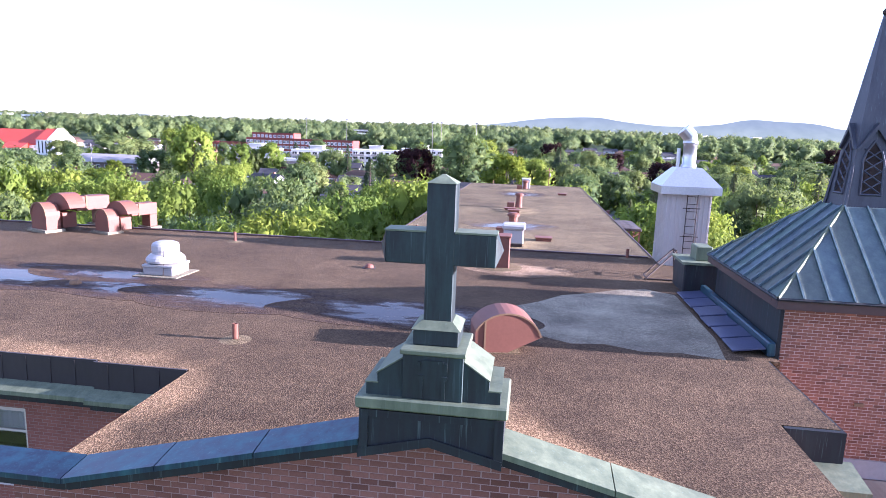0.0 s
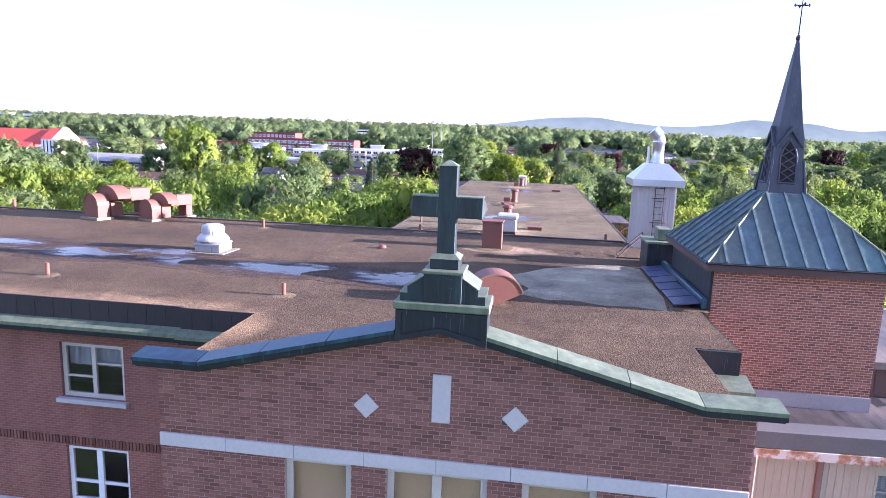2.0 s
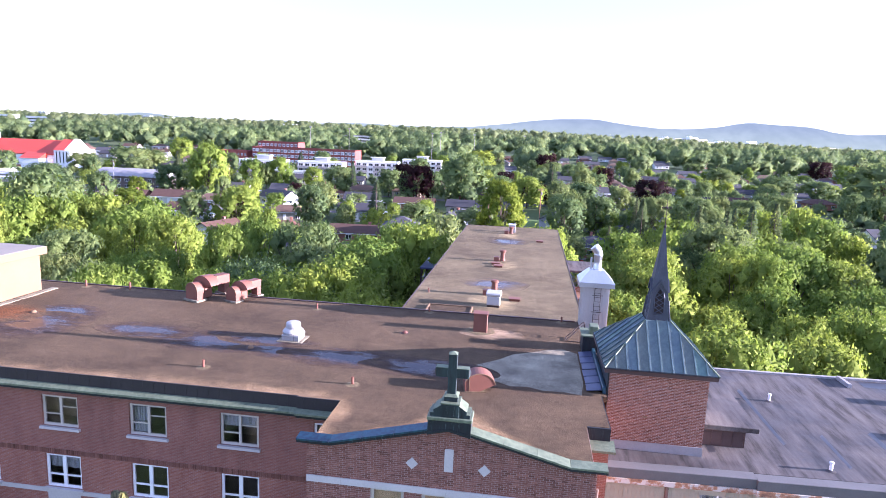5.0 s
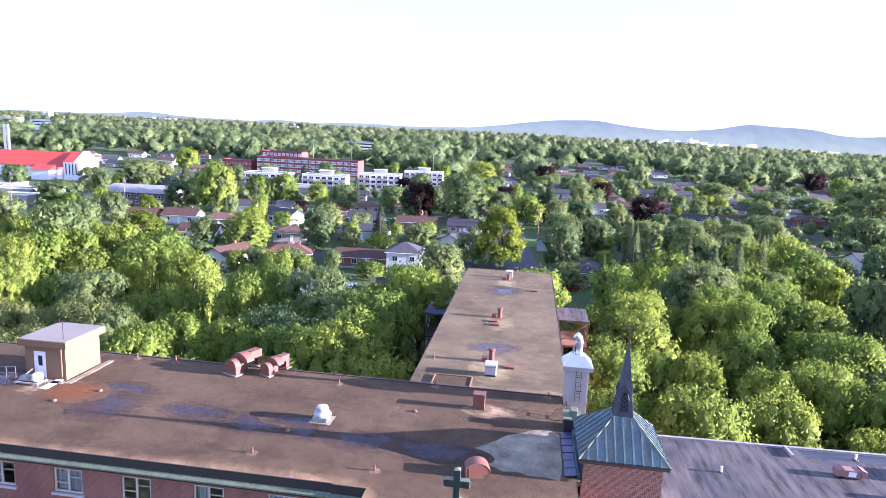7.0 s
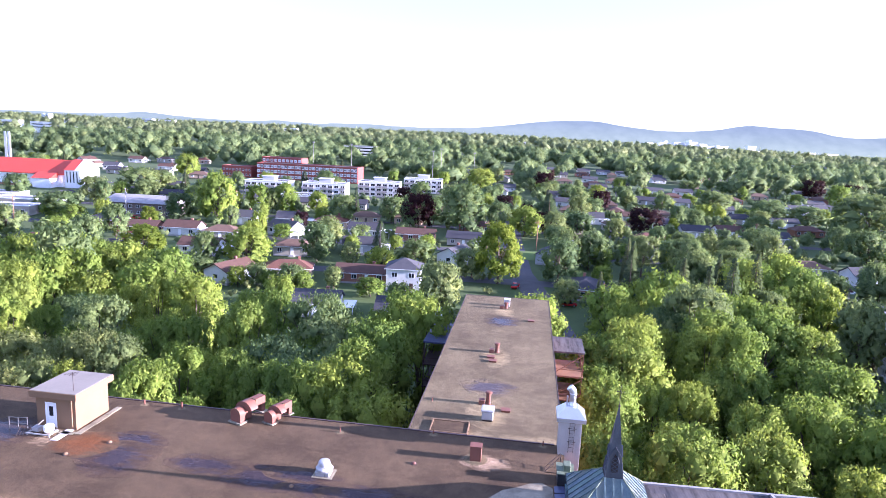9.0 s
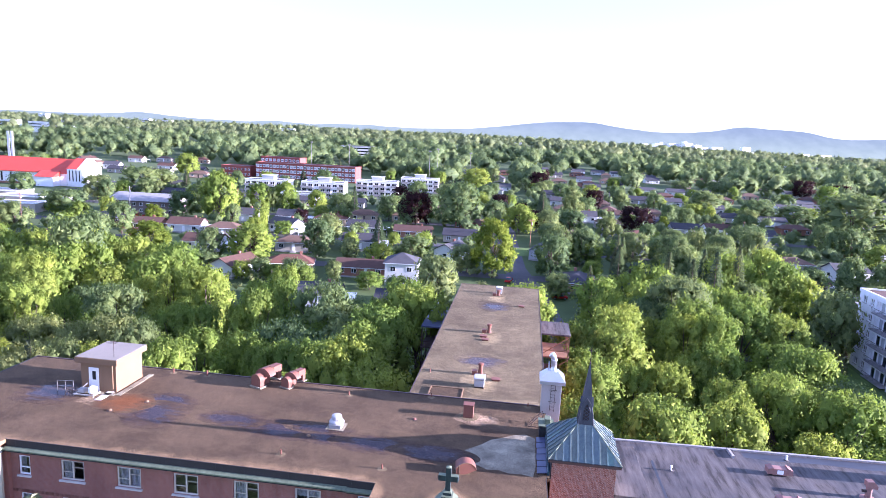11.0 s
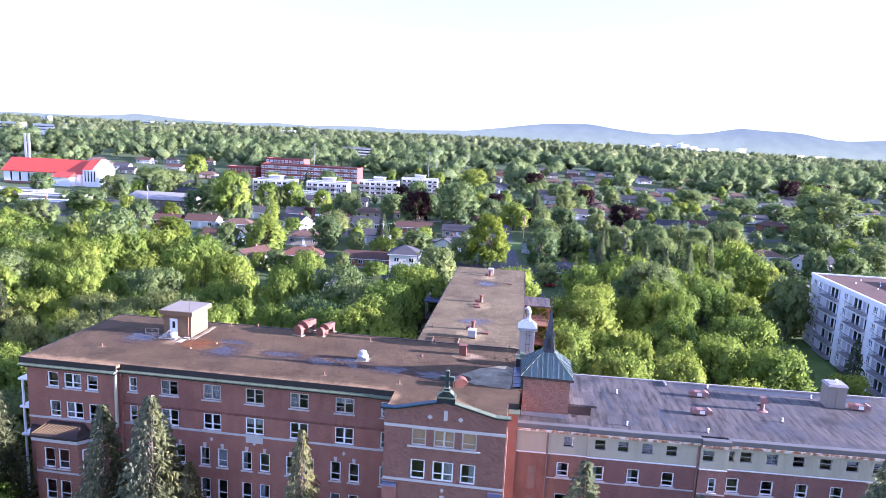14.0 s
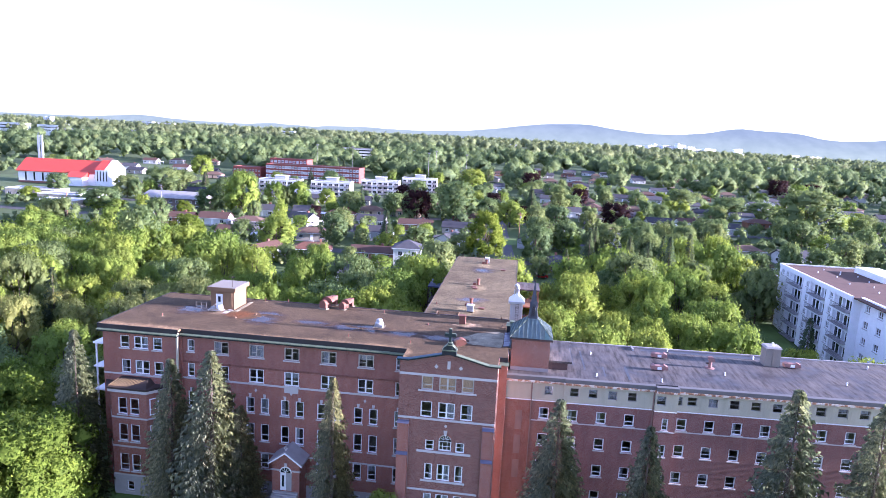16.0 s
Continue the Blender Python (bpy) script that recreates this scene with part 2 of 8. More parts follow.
def leaf_mat(name, dark, light, warm):
    m, nt, b = material(name, 0.7, 0, 0.12)
    g, oi = nt.nodes.new("ShaderNodeNewGeometry"), nt.nodes.new("ShaderNodeObjectInfo")
    col = ramp(nt, g.outputs["Random Per Island"], [(0.0, dark), (0.6, light), (1.0, warm)])
    tone = ramp(nt, oi.outputs["Random"], [(0.0, (0.68, 0.78, 0.75)), (0.5, (0.92, 0.95, 0.85)), (1.0, (1.15, 1.05, 0.9))])
    col = mix(nt, 0.8, col, tone, "MULTIPLY")
    patch = ramp(nt, noise_tex(nt, position(nt), 0.085, 3, 0.6), [(0.36, (0.7, 0.77, 0.8)), (0.5, (0.95, 0.97, 0.92)), (0.64, (1.18, 1.1, 0.92))])
    col = mix(nt, 0.8, col, patch, "MULTIPLY")
    nt.links.new(col, b.inputs["Base Color"])
    tr = nt.nodes.new("ShaderNodeBsdfTranslucent")
    nt.links.new(mix(nt, 1.0, col, (1.08, 1.12, 0.82), "MULTIPLY"), tr.inputs[0])
    ms = nt.nodes.new("ShaderNodeMixShader")
    ms.inputs[0].default_value = 0.46
    nt.links.new(b.outputs[0], ms.inputs[1]); nt.links.new(tr.outputs[0], ms.inputs[2])
    nt.links.new(ms.outputs[0], nt.nodes["Material Output"].inputs[0])
    return m


def glass_mat(name, tint=(0.86, 0.86, 0.87)):
    m, nt, b = material(name, 0.03, 0, 0.5)
    b.inputs["Base Color"].default_value = (*tint, 1)
    b.inputs["Transmission Weight"].default_value = 1.0
    b.inputs["IOR"].default_value = 1.4
    return m


M_BRICK = brick_wall("main_brick", (0.345, 0.136, 0.094), (0.415, 0.183, 0.13), (0.42, 0.31, 0.28), 0.215, 0.075)
M_BRICK_UP = brick_wall("upper_brick", (0.305, 0.129, 0.096), (0.36, 0.162, 0.122), (0.36, 0.25, 0.22), 0.215, 0.075)
# warm orange brick tone with the low sun's light put into it
M_BRICK_SUNLIT = brick_wall("sunlit_orange_brick", (0.265, 0.12, 0.08), (0.315, 0.15, 0.105), (0.38, 0.29, 0.25), 0.215, 0.075)
M_BRICK_WING = brick_wall("wing_brick", (0.235, 0.105, 0.088), (0.285, 0.14, 0.118), (0.36, 0.28, 0.26), 0.215, 0.075)
M_PARAPET = plain("dull_grey_metal", (0.115, 0.115, 0.115), 0.7, vary=0.3, grain=4)
M_PANELB = plain("weathered_panel", (0.24, 0.16, 0.13), 0.85, vary=0.25, grain=4)
M_BATTEN = plain("yellow_batten", (0.27, 0.19, 0.095), 0.8, vary=0.2)
M_MORTAR = plain("mortar", (0.345, 0.25, 0.225), 0.95, vary=0.2, grain=8)
M_UNIT = single_brick("brick_unit", (0.215, 0.098, 0.073), (0.275, 0.132, 0.1))
M_UNIT_TOWER = single_brick("tower_brick_unit", (0.235, 0.1, 0.065), (0.3, 0.138, 0.092))
GRAVEL = ((0.054, 0.0355, 0.0195), (0.094, 0.0625, 0.035), (0.157, 0.112, 0.066), 42.0, 0.25)
M_GRAVEL = gravel_mat("roof_gravel", *GRAVEL, pale_edge=True)
def tar_mat(name):
    """Old bitumen sheet: grey-violet with brown tar bleeding along the seams and glossy damp spots."""
    m, nt, b = material(name, 0.7, 0, 0.4)
    p = position(nt)
    wide, fine = noise_tex(nt, p, 0.25, 5, 0.6), noise_tex(nt, p, 12, 5)
    run = noise_tex(nt, p, 1.3, 5, 0.65, (1.6, 0.22, 1))
    col = ramp(nt, run, [(0.36, (0.032, 0.028, 0.026)), (0.48, (0.082, 0.075, 0.072)), (0.66, (0.125, 0.117, 0.112))])
    col = mix(nt, 0.7, col, ramp(nt, wide, [(0.35, (0.5, 0.44, 0.44)), (0.55, (0.9, 0.88, 0.92)), (0.7, (1, 0.96, 0.92))]), "MULTIPLY")
    col = mix(nt, 0.4, col, ramp(nt, fine, [(0.3, (0.65, 0.65, 0.65)), (0.7, (1, 1, 1))]), "MULTIPLY")
    nt.links.new(col, b.inputs["Base Color"])
    rr = node(nt, "ShaderNodeMapRange"); rr.inputs[1].default_value, rr.inputs[2].default_value, rr.inputs[3].default_value, rr.inputs[4].default_value = 0.3, 0.6, 0.35, 0.9
    nt.links.new(wide, rr.inputs[0]); nt.links.new(rr.outputs[0], b.inputs["Roughness"])
    bump(nt, b, fine, 0.3, 0.01)
    return m


M_TAR = tar_mat("grey_roofing")
M_SEALED = gravel_mat("pale_roofing", (0.205, 0.188, 0.135), (0.285, 0.262, 0.19), (0.37, 0.34, 0.25), 42.0, 0.6)
M_DAMP = plain("damp_bitumen", (0.04, 0.041, 0.048), 0.38, vary=0.5, grain=1.5)
M_FADED = plain("faded_pink_duct_paint", (0.27, 0.15, 0.13), 0.65, vary=0.35, grain=4, relief=0.1)
M_VENT = plain("chalky_white_metal", (0.4, 0.4, 0.4), 0.5, vary=0.15, grain=8)
M_MORTAR_PALE = plain("pale_mortar", (0.5, 0.41, 0.36), 0.95, vary=0.2, grain=8)
M_CAP = plain("grey_violet_lead", (0.1, 0.1, 0.15), 0.5, vary=0.3)
M_COPPER = copper_mat("dark_copper", (0.022, 0.025, 0.031), (0.033, 0.055, 0.056), 0.15)
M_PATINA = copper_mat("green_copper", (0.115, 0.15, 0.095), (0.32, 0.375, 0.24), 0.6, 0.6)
M_FASCIA_DARK = plain("blackened_copper", (0.034, 0.03, 0.031), 0.6, 0.1, vary=0.4, grain=3, stretch=(1, 1, 0.3))
M_CROSS = copper_mat("cross_copper", (0.025, 0.033, 0.036), (0.05, 0.095, 0.09), 0.3, 0.5)
M_SHADE_CU = copper_mat("blue_shade_copper", (0.022, 0.045, 0.08), (0.06, 0.2, 0.23), 0.35, 0.36)
M_ROOFCU = copper_mat("tower_copper", (0.085, 0.135, 0.155), (0.19, 0.30, 0.29), 0.5, 0.42)
M_SPIRE = copper_mat("spire_lead", (0.06, 0.065, 0.085), (0.12, 0.14, 0.16), 0.5, 0.5)
M_STONE = plain("pale_stone", (0.50, 0.48, 0.47), 0.85, vary=0.15, grain=5)
M_FOUND = plain("grey_concrete", (0.36, 0.35, 0.34), 0.9, vary=0.25, grain=3)
M_WHITE = plain("white_paint", (0.84, 0.85, 0.87), 0.55, vary=0.1, grain=8, relief=0.05)
M_OLDPAINT = plain("weathered_cream_paint", (0.5, 0.47, 0.41), 0.7, vary=0.25, grain=6, relief=0.1)
M_WHITEHOUSE = plain("white_siding", (0.62, 0.62, 0.61), 0.7, vary=0.1, grain=4, relief=0.1)
M_CLAD = plain("beige_cladding", (0.44, 0.415, 0.315), 0.7, vary=0.12, grain=3, relief=0.1, stretch=(4, 4, 0.5))
M_FASCIA = plain("grey_fascia", (0.30, 0.29, 0.29), 0.7, vary=0.25, grain=4)
M_CHIMNEY = plain("beige_render", (0.24, 0.215, 0.18), 0.85, vary=0.2, grain=3)
M_RUST, nt_r, b_r = material("rusty_flashing", 0.7, 0, 0.3)
nt_r.links.new(ramp(nt_r, noise_tex(nt_r, position(nt_r), 1.6, 6, 0.65), [(0.44, (0.6, 0.56, 0.5)), (0.51, (0.42, 0.22, 0.12)), (0.62, (0.2, 0.11, 0.075))]), b_r.inputs["Base Color"])
M_BROWN = plain("brown_metal", (0.085, 0.055, 0.05), 0.55, 0.2, vary=0.25, grain=4)
M_DUCT = plain("red_duct_paint", (0.185, 0.075, 0.05), 0.6, vary=0.2, grain=5, relief=0.1)
M_GALV = plain("galvanised_steel", (0.62, 0.64, 0.67), 0.32, 0.85, vary=0.15, grain=5, relief=0.1)
M_SIDING = plain("ribbed_steel_siding", (0.47, 0.45, 0.42), 0.6, 0.1, vary=0.12, grain=3, stretch=(3, 3, 0.4))
M_IRON = plain("dark_iron", (0.06, 0.045, 0.04), 0.7, 0.4, vary=0.3)
M_SLATE = plain("dark_slate", (0.07, 0.08, 0.14), 0.34, vary=0.5, grain=6)
M_PINK = plain("pink_stucco", (0.2, 0.125, 0.07), 0.85, vary=0.12, grain=4)
M_WOOD = plain("weathered_wood", (0.26, 0.14, 0.08), 0.8, vary=0.35, grain=5)
M_ROOM = plain("dim_room", (0.2, 0.18, 0.16), 0.9, vary=0.3)
M_CURTAIN = plain("curtain_cloth", (0.38, 0.40, 0.43), 0.9, vary=0.3, grain=5, stretch=(6, 1, 0.3))
# tan board for top gable windows: warm light inside put into its colour
M_WARM_BOARD = plain("warm_light_board", (0.64, 0.44, 0.26), 0.8, vary=0.25, grain=3)
M_GLASS = glass_mat("window_glass")
M_DARKGLASS = plain("dark_pane", (0.02, 0.025, 0.03), 0.08, 0, vary=0.2, relief=0, spec=0.7)
M_GRAVEL_PALE = gravel_mat("sun_bleached_gravel", (0.094, 0.072, 0.039), (0.158, 0.124, 0.07), (0.24, 0.193, 0.115), 42.0, 0.16)
M_RUSTWET = gravel_mat("rust_stained_gravel", *GRAVEL, wet=2, dust=(1.6, 0.9, 0.55))
M_WATER_PALE = gravel_mat("rain_on_pale_gravel", (0.094, 0.072, 0.039), (0.158, 0.124, 0.07), (0.24, 0.193, 0.115), 42.0, 0.16, wet=1)
M_DUST_PALE = gravel_mat("dust_on_pale_gravel", (0.094, 0.072, 0.039), (0.158, 0.124, 0.07), (0.24, 0.193, 0.115), 42.0, 0.16, wet=2)
M_DUST = gravel_mat("dust_on_gravel", *GRAVEL, wet=2, dust=(3.6, 3.8, 4.2))
M_WATER = gravel_mat("rain_on_gravel", *GRAVEL, wet=1)
M_BARK = plain("bark", (0.10, 0.075, 0.055), 0.9, vary=0.35, grain=8)
M_GRASS = plain("lawn", (0.09, 0.15, 0.03), 0.9, vary=0.45, grain=1.2, relief=0.6)
M_SOIL = plain("town_ground", (0.06, 0.095, 0.025), 0.95, vary=0.5, grain=0.35, relief=0.5)
M_ASPHALT = plain("asphalt", (0.075, 0.075, 0.08), 0.85, vary=0.3, grain=2)
M_LEAF = leaf_mat("maple_leaves", (0.19, 0.25, 0.055), (0.275, 0.355, 0.07), (0.335, 0.415, 0.085))
M_LEAF_FRONT = leaf_mat("front_maple_leaves", (0.12, 0.17, 0.026), (0.185, 0.25, 0.036), (0.26, 0.33, 0.05))
M_LEAF_DARK = leaf_mat("dark_leaves", (0.145, 0.197, 0.088), (0.215, 0.28, 0.115), (0.285, 0.35, 0.14))
M_LEAF_OLIVE = leaf_mat("willow_leaves", (0.19, 0.22, 0.085), (0.25, 0.29, 0.105), (0.31, 0.34, 0.13))
M_LEAF_YELLOW = leaf_mat("yellow_leaves", (0.14, 0.19, 0.024), (0.225, 0.285, 0.038), (0.3, 0.35, 0.06))
M_LEAF_PURPLE = leaf_mat("purple_leaves", (0.025, 0.012, 0.018), (0.05, 0.02, 0.025), (0.08, 0.035, 0.03))
M_NEEDLE = leaf_mat("spruce_needles", (0.17, 0.185, 0.14), (0.29, 0.3, 0.215), (0.46, 0.445, 0.3))
M_NEEDLE_DARK = leaf_mat("blue_spruce_needles", (0.085, 0.115, 0.075), (0.125, 0.165, 0.105), (0.18, 0.22, 0.14))
M_REDROOF = plain("red_metal_roof", (0.50, 0.06, 0.035), 0.5, vary=0.1, grain=2)
M_REDBRICK = plain("red_school_brick", (0.27, 0.075, 0.06), 0.85, vary=0.15, grain=2)
ROOFS = [plain("shingle_" + n, c, 0.9, vary=0.25, grain=4, relief=0.3) for n, c in (
    ("brown", (0.085, 0.045, 0.032)), ("grey", (0.06, 0.06, 0.068)), ("dark", (0.04, 0.04, 0.048)), ("rust", (0.125, 0.055, 0.035)), ("tan", (0.13, 0.08, 0.055)))]
HOUSEWALLS = [M_WHITEHOUSE, plain("cream_siding", (0.36, 0.33, 0.28), 0.75, vary=0.1), plain("house_brick", (0.26, 0.12, 0.085), 0.85, vary=0.2, grain=8),
              plain("grey_siding", (0.42, 0.43, 0.45), 0.75, vary=0.1), plain("tan_brick", (0.40, 0.30, 0.22), 0.85, vary=0.15, grain=8)]

# ---- building tools ----
def finish(name, bm, mat, smooth=False):
    bmesh.ops.recalc_face_normals(bm, faces=bm.faces)
    me = bpy.data.meshes.new(name)
    bm.to_mesh(me)
    bm.free()
    me.materials.append(mat)
    if smooth:
        for f in me.polygons:
            f.use_smooth = True
    return me


def part(name, bm, mat, parent, label="", smooth=False):
    ob = new(name, finish(name, bm, mat, smooth) if isinstance(bm, bmesh.types.BMesh) else bm)
    ob.parent = parent
    if label:
        tagged(ob, label)
    return ob


def thing(name, label, category, x=0, y=0, z=0, turn=0, group="", kind=""):
    ob = new(name)
    ob.matrix_world = pose(x, y, z, 0, 0, turn)
    return tagged(ob, label, category, group, kind)


def solid(name, bm, mat, label, category, m=None, group="", kind="", smooth=False):
    ob = new(name, finish(name, bm, mat, smooth))
    if m:
        ob.matrix_world = m
    return tagged(ob, label, category, group, kind)


def box(bm, x0, y0, z0, x1, y1, z1, bevel=0.0):
    v = [bm.verts.new(p) for p in ((x0, y0, z0), (x1, y0, z0), (x1, y1, z0), (x0, y1, z0), (x0, y0, z1), (x1, y0, z1), (x1, y1, z1), (x0, y1, z1))]
    fs = [bm.faces.new([v[i] for i in q]) for q in ((0, 3, 2, 1), (4, 5, 6, 7), (0, 1, 5, 4), (1, 2, 6, 5), (2, 3, 7, 6), (3, 0, 4, 7))]
    if bevel:
        bmesh.ops.bevel(bm, geom=list({e for f in fs for e in f.edges}), offset=bevel, segments=1, affect="EDGES")
    return bm


def boxes(*rows, bevel=0.0):
    bm = bmesh.new()
    for r in rows:
        box(bm, *r, bevel=bevel)
    return bm


def tube(bm, p0, p1, r0, r1=None, n=10, caps=True):
    p0, p1 = Vector(p0), Vector(p1)
    r1 = r0 if r1 is None else r1
    q = (p1 - p0).to_track_quat("Z", "Y")
    rings = []
    for p, r in ((p0, r0), (p1, r1)):
        rings.append([bm.verts.new(p + q @ Vector((r * math.cos(2 * math.pi * k / n), r * math.sin(2 * math.pi * k / n), 0))) for k in range(n)])
    for k in range(n):
        bm.faces.new((rings[0][k], rings[0][(k + 1) % n], rings[1][(k + 1) % n], rings[1][k]))
    if caps:
        bm.faces.new(rings[0][::-1])
        bm.faces.new(rings[1])
    return bm


def lathe(bm, x, y, profile, n=20):
    rings = [[bm.verts.new((x + r * math.cos(2 * math.pi * k / n), y + r * math.sin(2 * math.pi * k / n), z)) for k in range(n)] for r, z in profile]
    for a, b in zip(rings, rings[1:]):
        for k in range(n):
            bm.faces.new((a[k], a[(k + 1) % n], b[(k + 1) % n], b[k]))
    bm.faces.new(rings[0][::-1])
    bm.faces.new(rings[-1])
    return bm


def prism(bm, pts, axis, d0, d1):
    """Extrudes a closed outline along an axis: pts are (x, z) for y, (y, z) for x, (x, y) for z."""
    put = {"y": lambda a, b, d: (a, d, b), "x": lambda a, b, d: (d, a, b), "z": lambda a, b, d: (a, b, d)}[axis]
    lo, hi = [bm.verts.new(put(a, b, d0)) for a, b in pts], [bm.verts.new(put(a, b, d1)) for a, b in pts]
    bm.faces.new(lo)
    bm.faces.new(hi[::-1])
    for k in range(len(pts)):
        j = (k + 1) % len(pts)
        bm.faces.new((lo[k], lo[j], hi[j], hi[k]))
    return bm


def frustum(bm, a, b):
    """Between two level rectangles (x0, y0, x1, y1, z)."""
    r = []
    for x0, y0, x1, y1, z in (a, b):
        r.append([bm.verts.new(p) for p in ((x0, y0, z), (x1, y0, z), (x1, y1, z), (x0, y1, z))])
    bm.faces.new(r[0][::-1])
    bm.faces.new(r[1])
    for k in range(4):
        j = (k + 1) % 4
        bm.faces.new((r[0][k], r[0][j], r[1][j], r[1][k]))
    return bm


def pierced(u0, u1, z0, z1, holes, front, thick, axis="y"):
    """A wall with real openings. holes: (u0, z0, u1, z1). It runs along x at y = front (axis y), or along y at x = front (axis x)."""
    us = sorted({u0, u1, *[h[0] for h in holes], *[h[2] for h in holes]})
    zs = sorted({z0, z1, *[h[1] for h in holes], *[h[3] for h in holes]})
    bm, made = bmesh.new(), {}
    put = (lambda u, d, z: (u, d, z)) if axis == "y" else (lambda u, d, z: (d, u, z))

    def vert(i, j, k):
        if (i, j, k) not in made:
            made[i, j, k] = bm.verts.new(put(us[i], front + (thick if k else 0), zs[j]))
        return made[i, j, k]

    full = {}
    for i in range(len(us) - 1):
        for j in range(len(zs) - 1):
            cu, cz = (us[i] + us[i + 1]) / 2, (zs[j] + zs[j + 1]) / 2
            full[i, j] = not any(h[0] < cu < h[2] and h[1] < cz < h[3] for h in holes)
    for (i, j), on in full.items():
        if not on:
            continue
        for k in (0, 1):
            bm.faces.new([vert(i, j, k), vert(i + 1, j, k), vert(i + 1, j + 1, k), vert(i, j + 1, k)])
        for di, dj, e in ((-1, 0, ((i, j), (i, j + 1))), (1, 0, ((i + 1, j), (i + 1, j + 1))), (0, -1, ((i, j), (i + 1, j))), (0, 1, ((i, j + 1), (i + 1, j + 1)))):
            if not full.get((i + di, j + dj), False):
                (a, b), (c, d) = e
                bm.faces.new([vert(a, b, 0), vert(c, d, 0), vert(c, d, 1), vert(a, b, 1)])
    return bm


def window_meshes(w, h, style, cache={}):
    """Frame, pane and sill of a window w by h, its lower left corner at the origin, looking to -y."""
    key = (round(w, 2), round(h, 2), style)
    if key in cache:
        return cache[key]
    old = style.endswith("_old")
    style = style.replace("_old", "")
    f = 0.06 if style == "slim" else 0.125
    rows = [(0, 0, 0, f, 0.09, h), (w - f, 0, 0, w, 0.09, h), (f, 0, 0, w - f, 0.09, f), (f, 0, h - f, w - f, 0.09, h)]
    inner = []
    if style == "double":
        rows += [(w / 2 - 0.09, -0.01, f, w / 2 + 0.09, 0.08, h - f), (f, 0.015, h * 0.34, w / 2 - 0.09, 0.075, h * 0.34 + 0.09), (w / 2 + 0.09, 0.015, h * 0.34, w - f, 0.075, h * 0.34 + 0.09)]
    elif style == "mixed":
        rows += [(w / 2 - 0.06, -0.01, f, w / 2 + 0.06, 0.08, h - f), (f, 0.015, h * 0.36, w / 2 - 0.06, 0.075, h * 0.36 + 0.06), (w / 2 + 0.06, 0.015, h * 0.62, w - f, 0.075, h * 0.62 + 0.05)]
    elif style == "single":
        rows += [(f, 0.015, h * 0.34, w - f, 0.075, h * 0.34 + 0.07)]
    elif style in ("sash", "slim"):
        rows += [(f, 0.015, h * 0.48, w - f, 0.075, h * 0.48 + 0.06)]
    elif style == "grid":
        rows += [(w * k / 3 - 0.03, 0, f, w * k / 3 + 0.03, 0.07, h - f) for k in (1, 2)] + [(f, 0.01, h * 0.42, w - f, 0.06, h * 0.42 + 0.05)]
    frame_bm = boxes(*rows)
    pane_bm = boxes((f * 0.5, 0.045, f * 0.5, w - f * 0.5, 0.053, h - f * 0.5))
    sill_bm = boxes((-0.1, -0.14, -0.13, w + 0.1, 0.12, -0.004))
    cache[key] = (finish("window", frame_bm, M_FOUND if style == "slim" else M_OLDPAINT if old else M_WHITE), finish("pane", pane_bm, M_GLASS), finish("sill", sill_bm, M_STONE))
    return cache[key]


def window(parent, u, z, w, h, wall_y, style="double", sill=True, turn=0, x=None, back=None):
    """A framed window set 0.1 m into a wall's opening. turn 0 looks to -y, 90 to +x, -90 to -x."""
    fm, pm, sm = window_meshes(w, h, style)
    ob = part("window", fm, None, parent)
    m = pose(u, wall_y + 0.1, z) if turn == 0 else (pose(x - 0.1, u, z, 0, 0, 90) if turn == 90 else pose(x + 0.1, u + w, z, 0, 0, -90))
    ob.matrix_local = m
    p = part("pane", pm, None, ob)
    p.visible_shadow = False
    if sill:
        part("sill", sm, None, ob, "pale stone sill").matrix_local = pose(0, -0.1, 0)
    if back:
        part("blind", window_backing(w, h, back), None, ob)
    return ob


def window_backing(w, h, kind, cache={}):
    key = (round(w, 2), round(h, 2), kind)
    if key not in cache:
        # cloth behind a pane; tan is a flat board tinted as warm light
        mat = M_WARM_BOARD if kind.startswith("tan") else M_CURTAIN
        span = {"left": (0.05, 0.45), "right": (0.55, 0.95), "all": (0.04, 0.96), "tan": (0.04, 0.96), "top": (0.04, 0.96)}[kind]
        low = 0.55 if kind == "top" else 0.05
        bm = bmesh.new()
        n = 14
        pts = [(w * (span[0] + (span[1] - span[0]) * k / n), 0.2 + (0.025 * math.sin(k * 2.4) if kind != "tan" else 0)) for k in range(n + 1)]
        prism(bm, pts + [(a, b + 0.012) for a, b in pts[::-1]], "z", h * low, h * 0.97)
        cache[key] = finish("blind", bm, mat)
    return cache[key]

# ---- the main building ----
ROOF = 22.0
main = thing("institution_building", "long red-brick institution with flat gravel roofs and copper trim", "building")
FRONT = 4.7   # front wall of the long block
LEFTW = 4.0   # its projecting end section
rnd = random.Random(5)

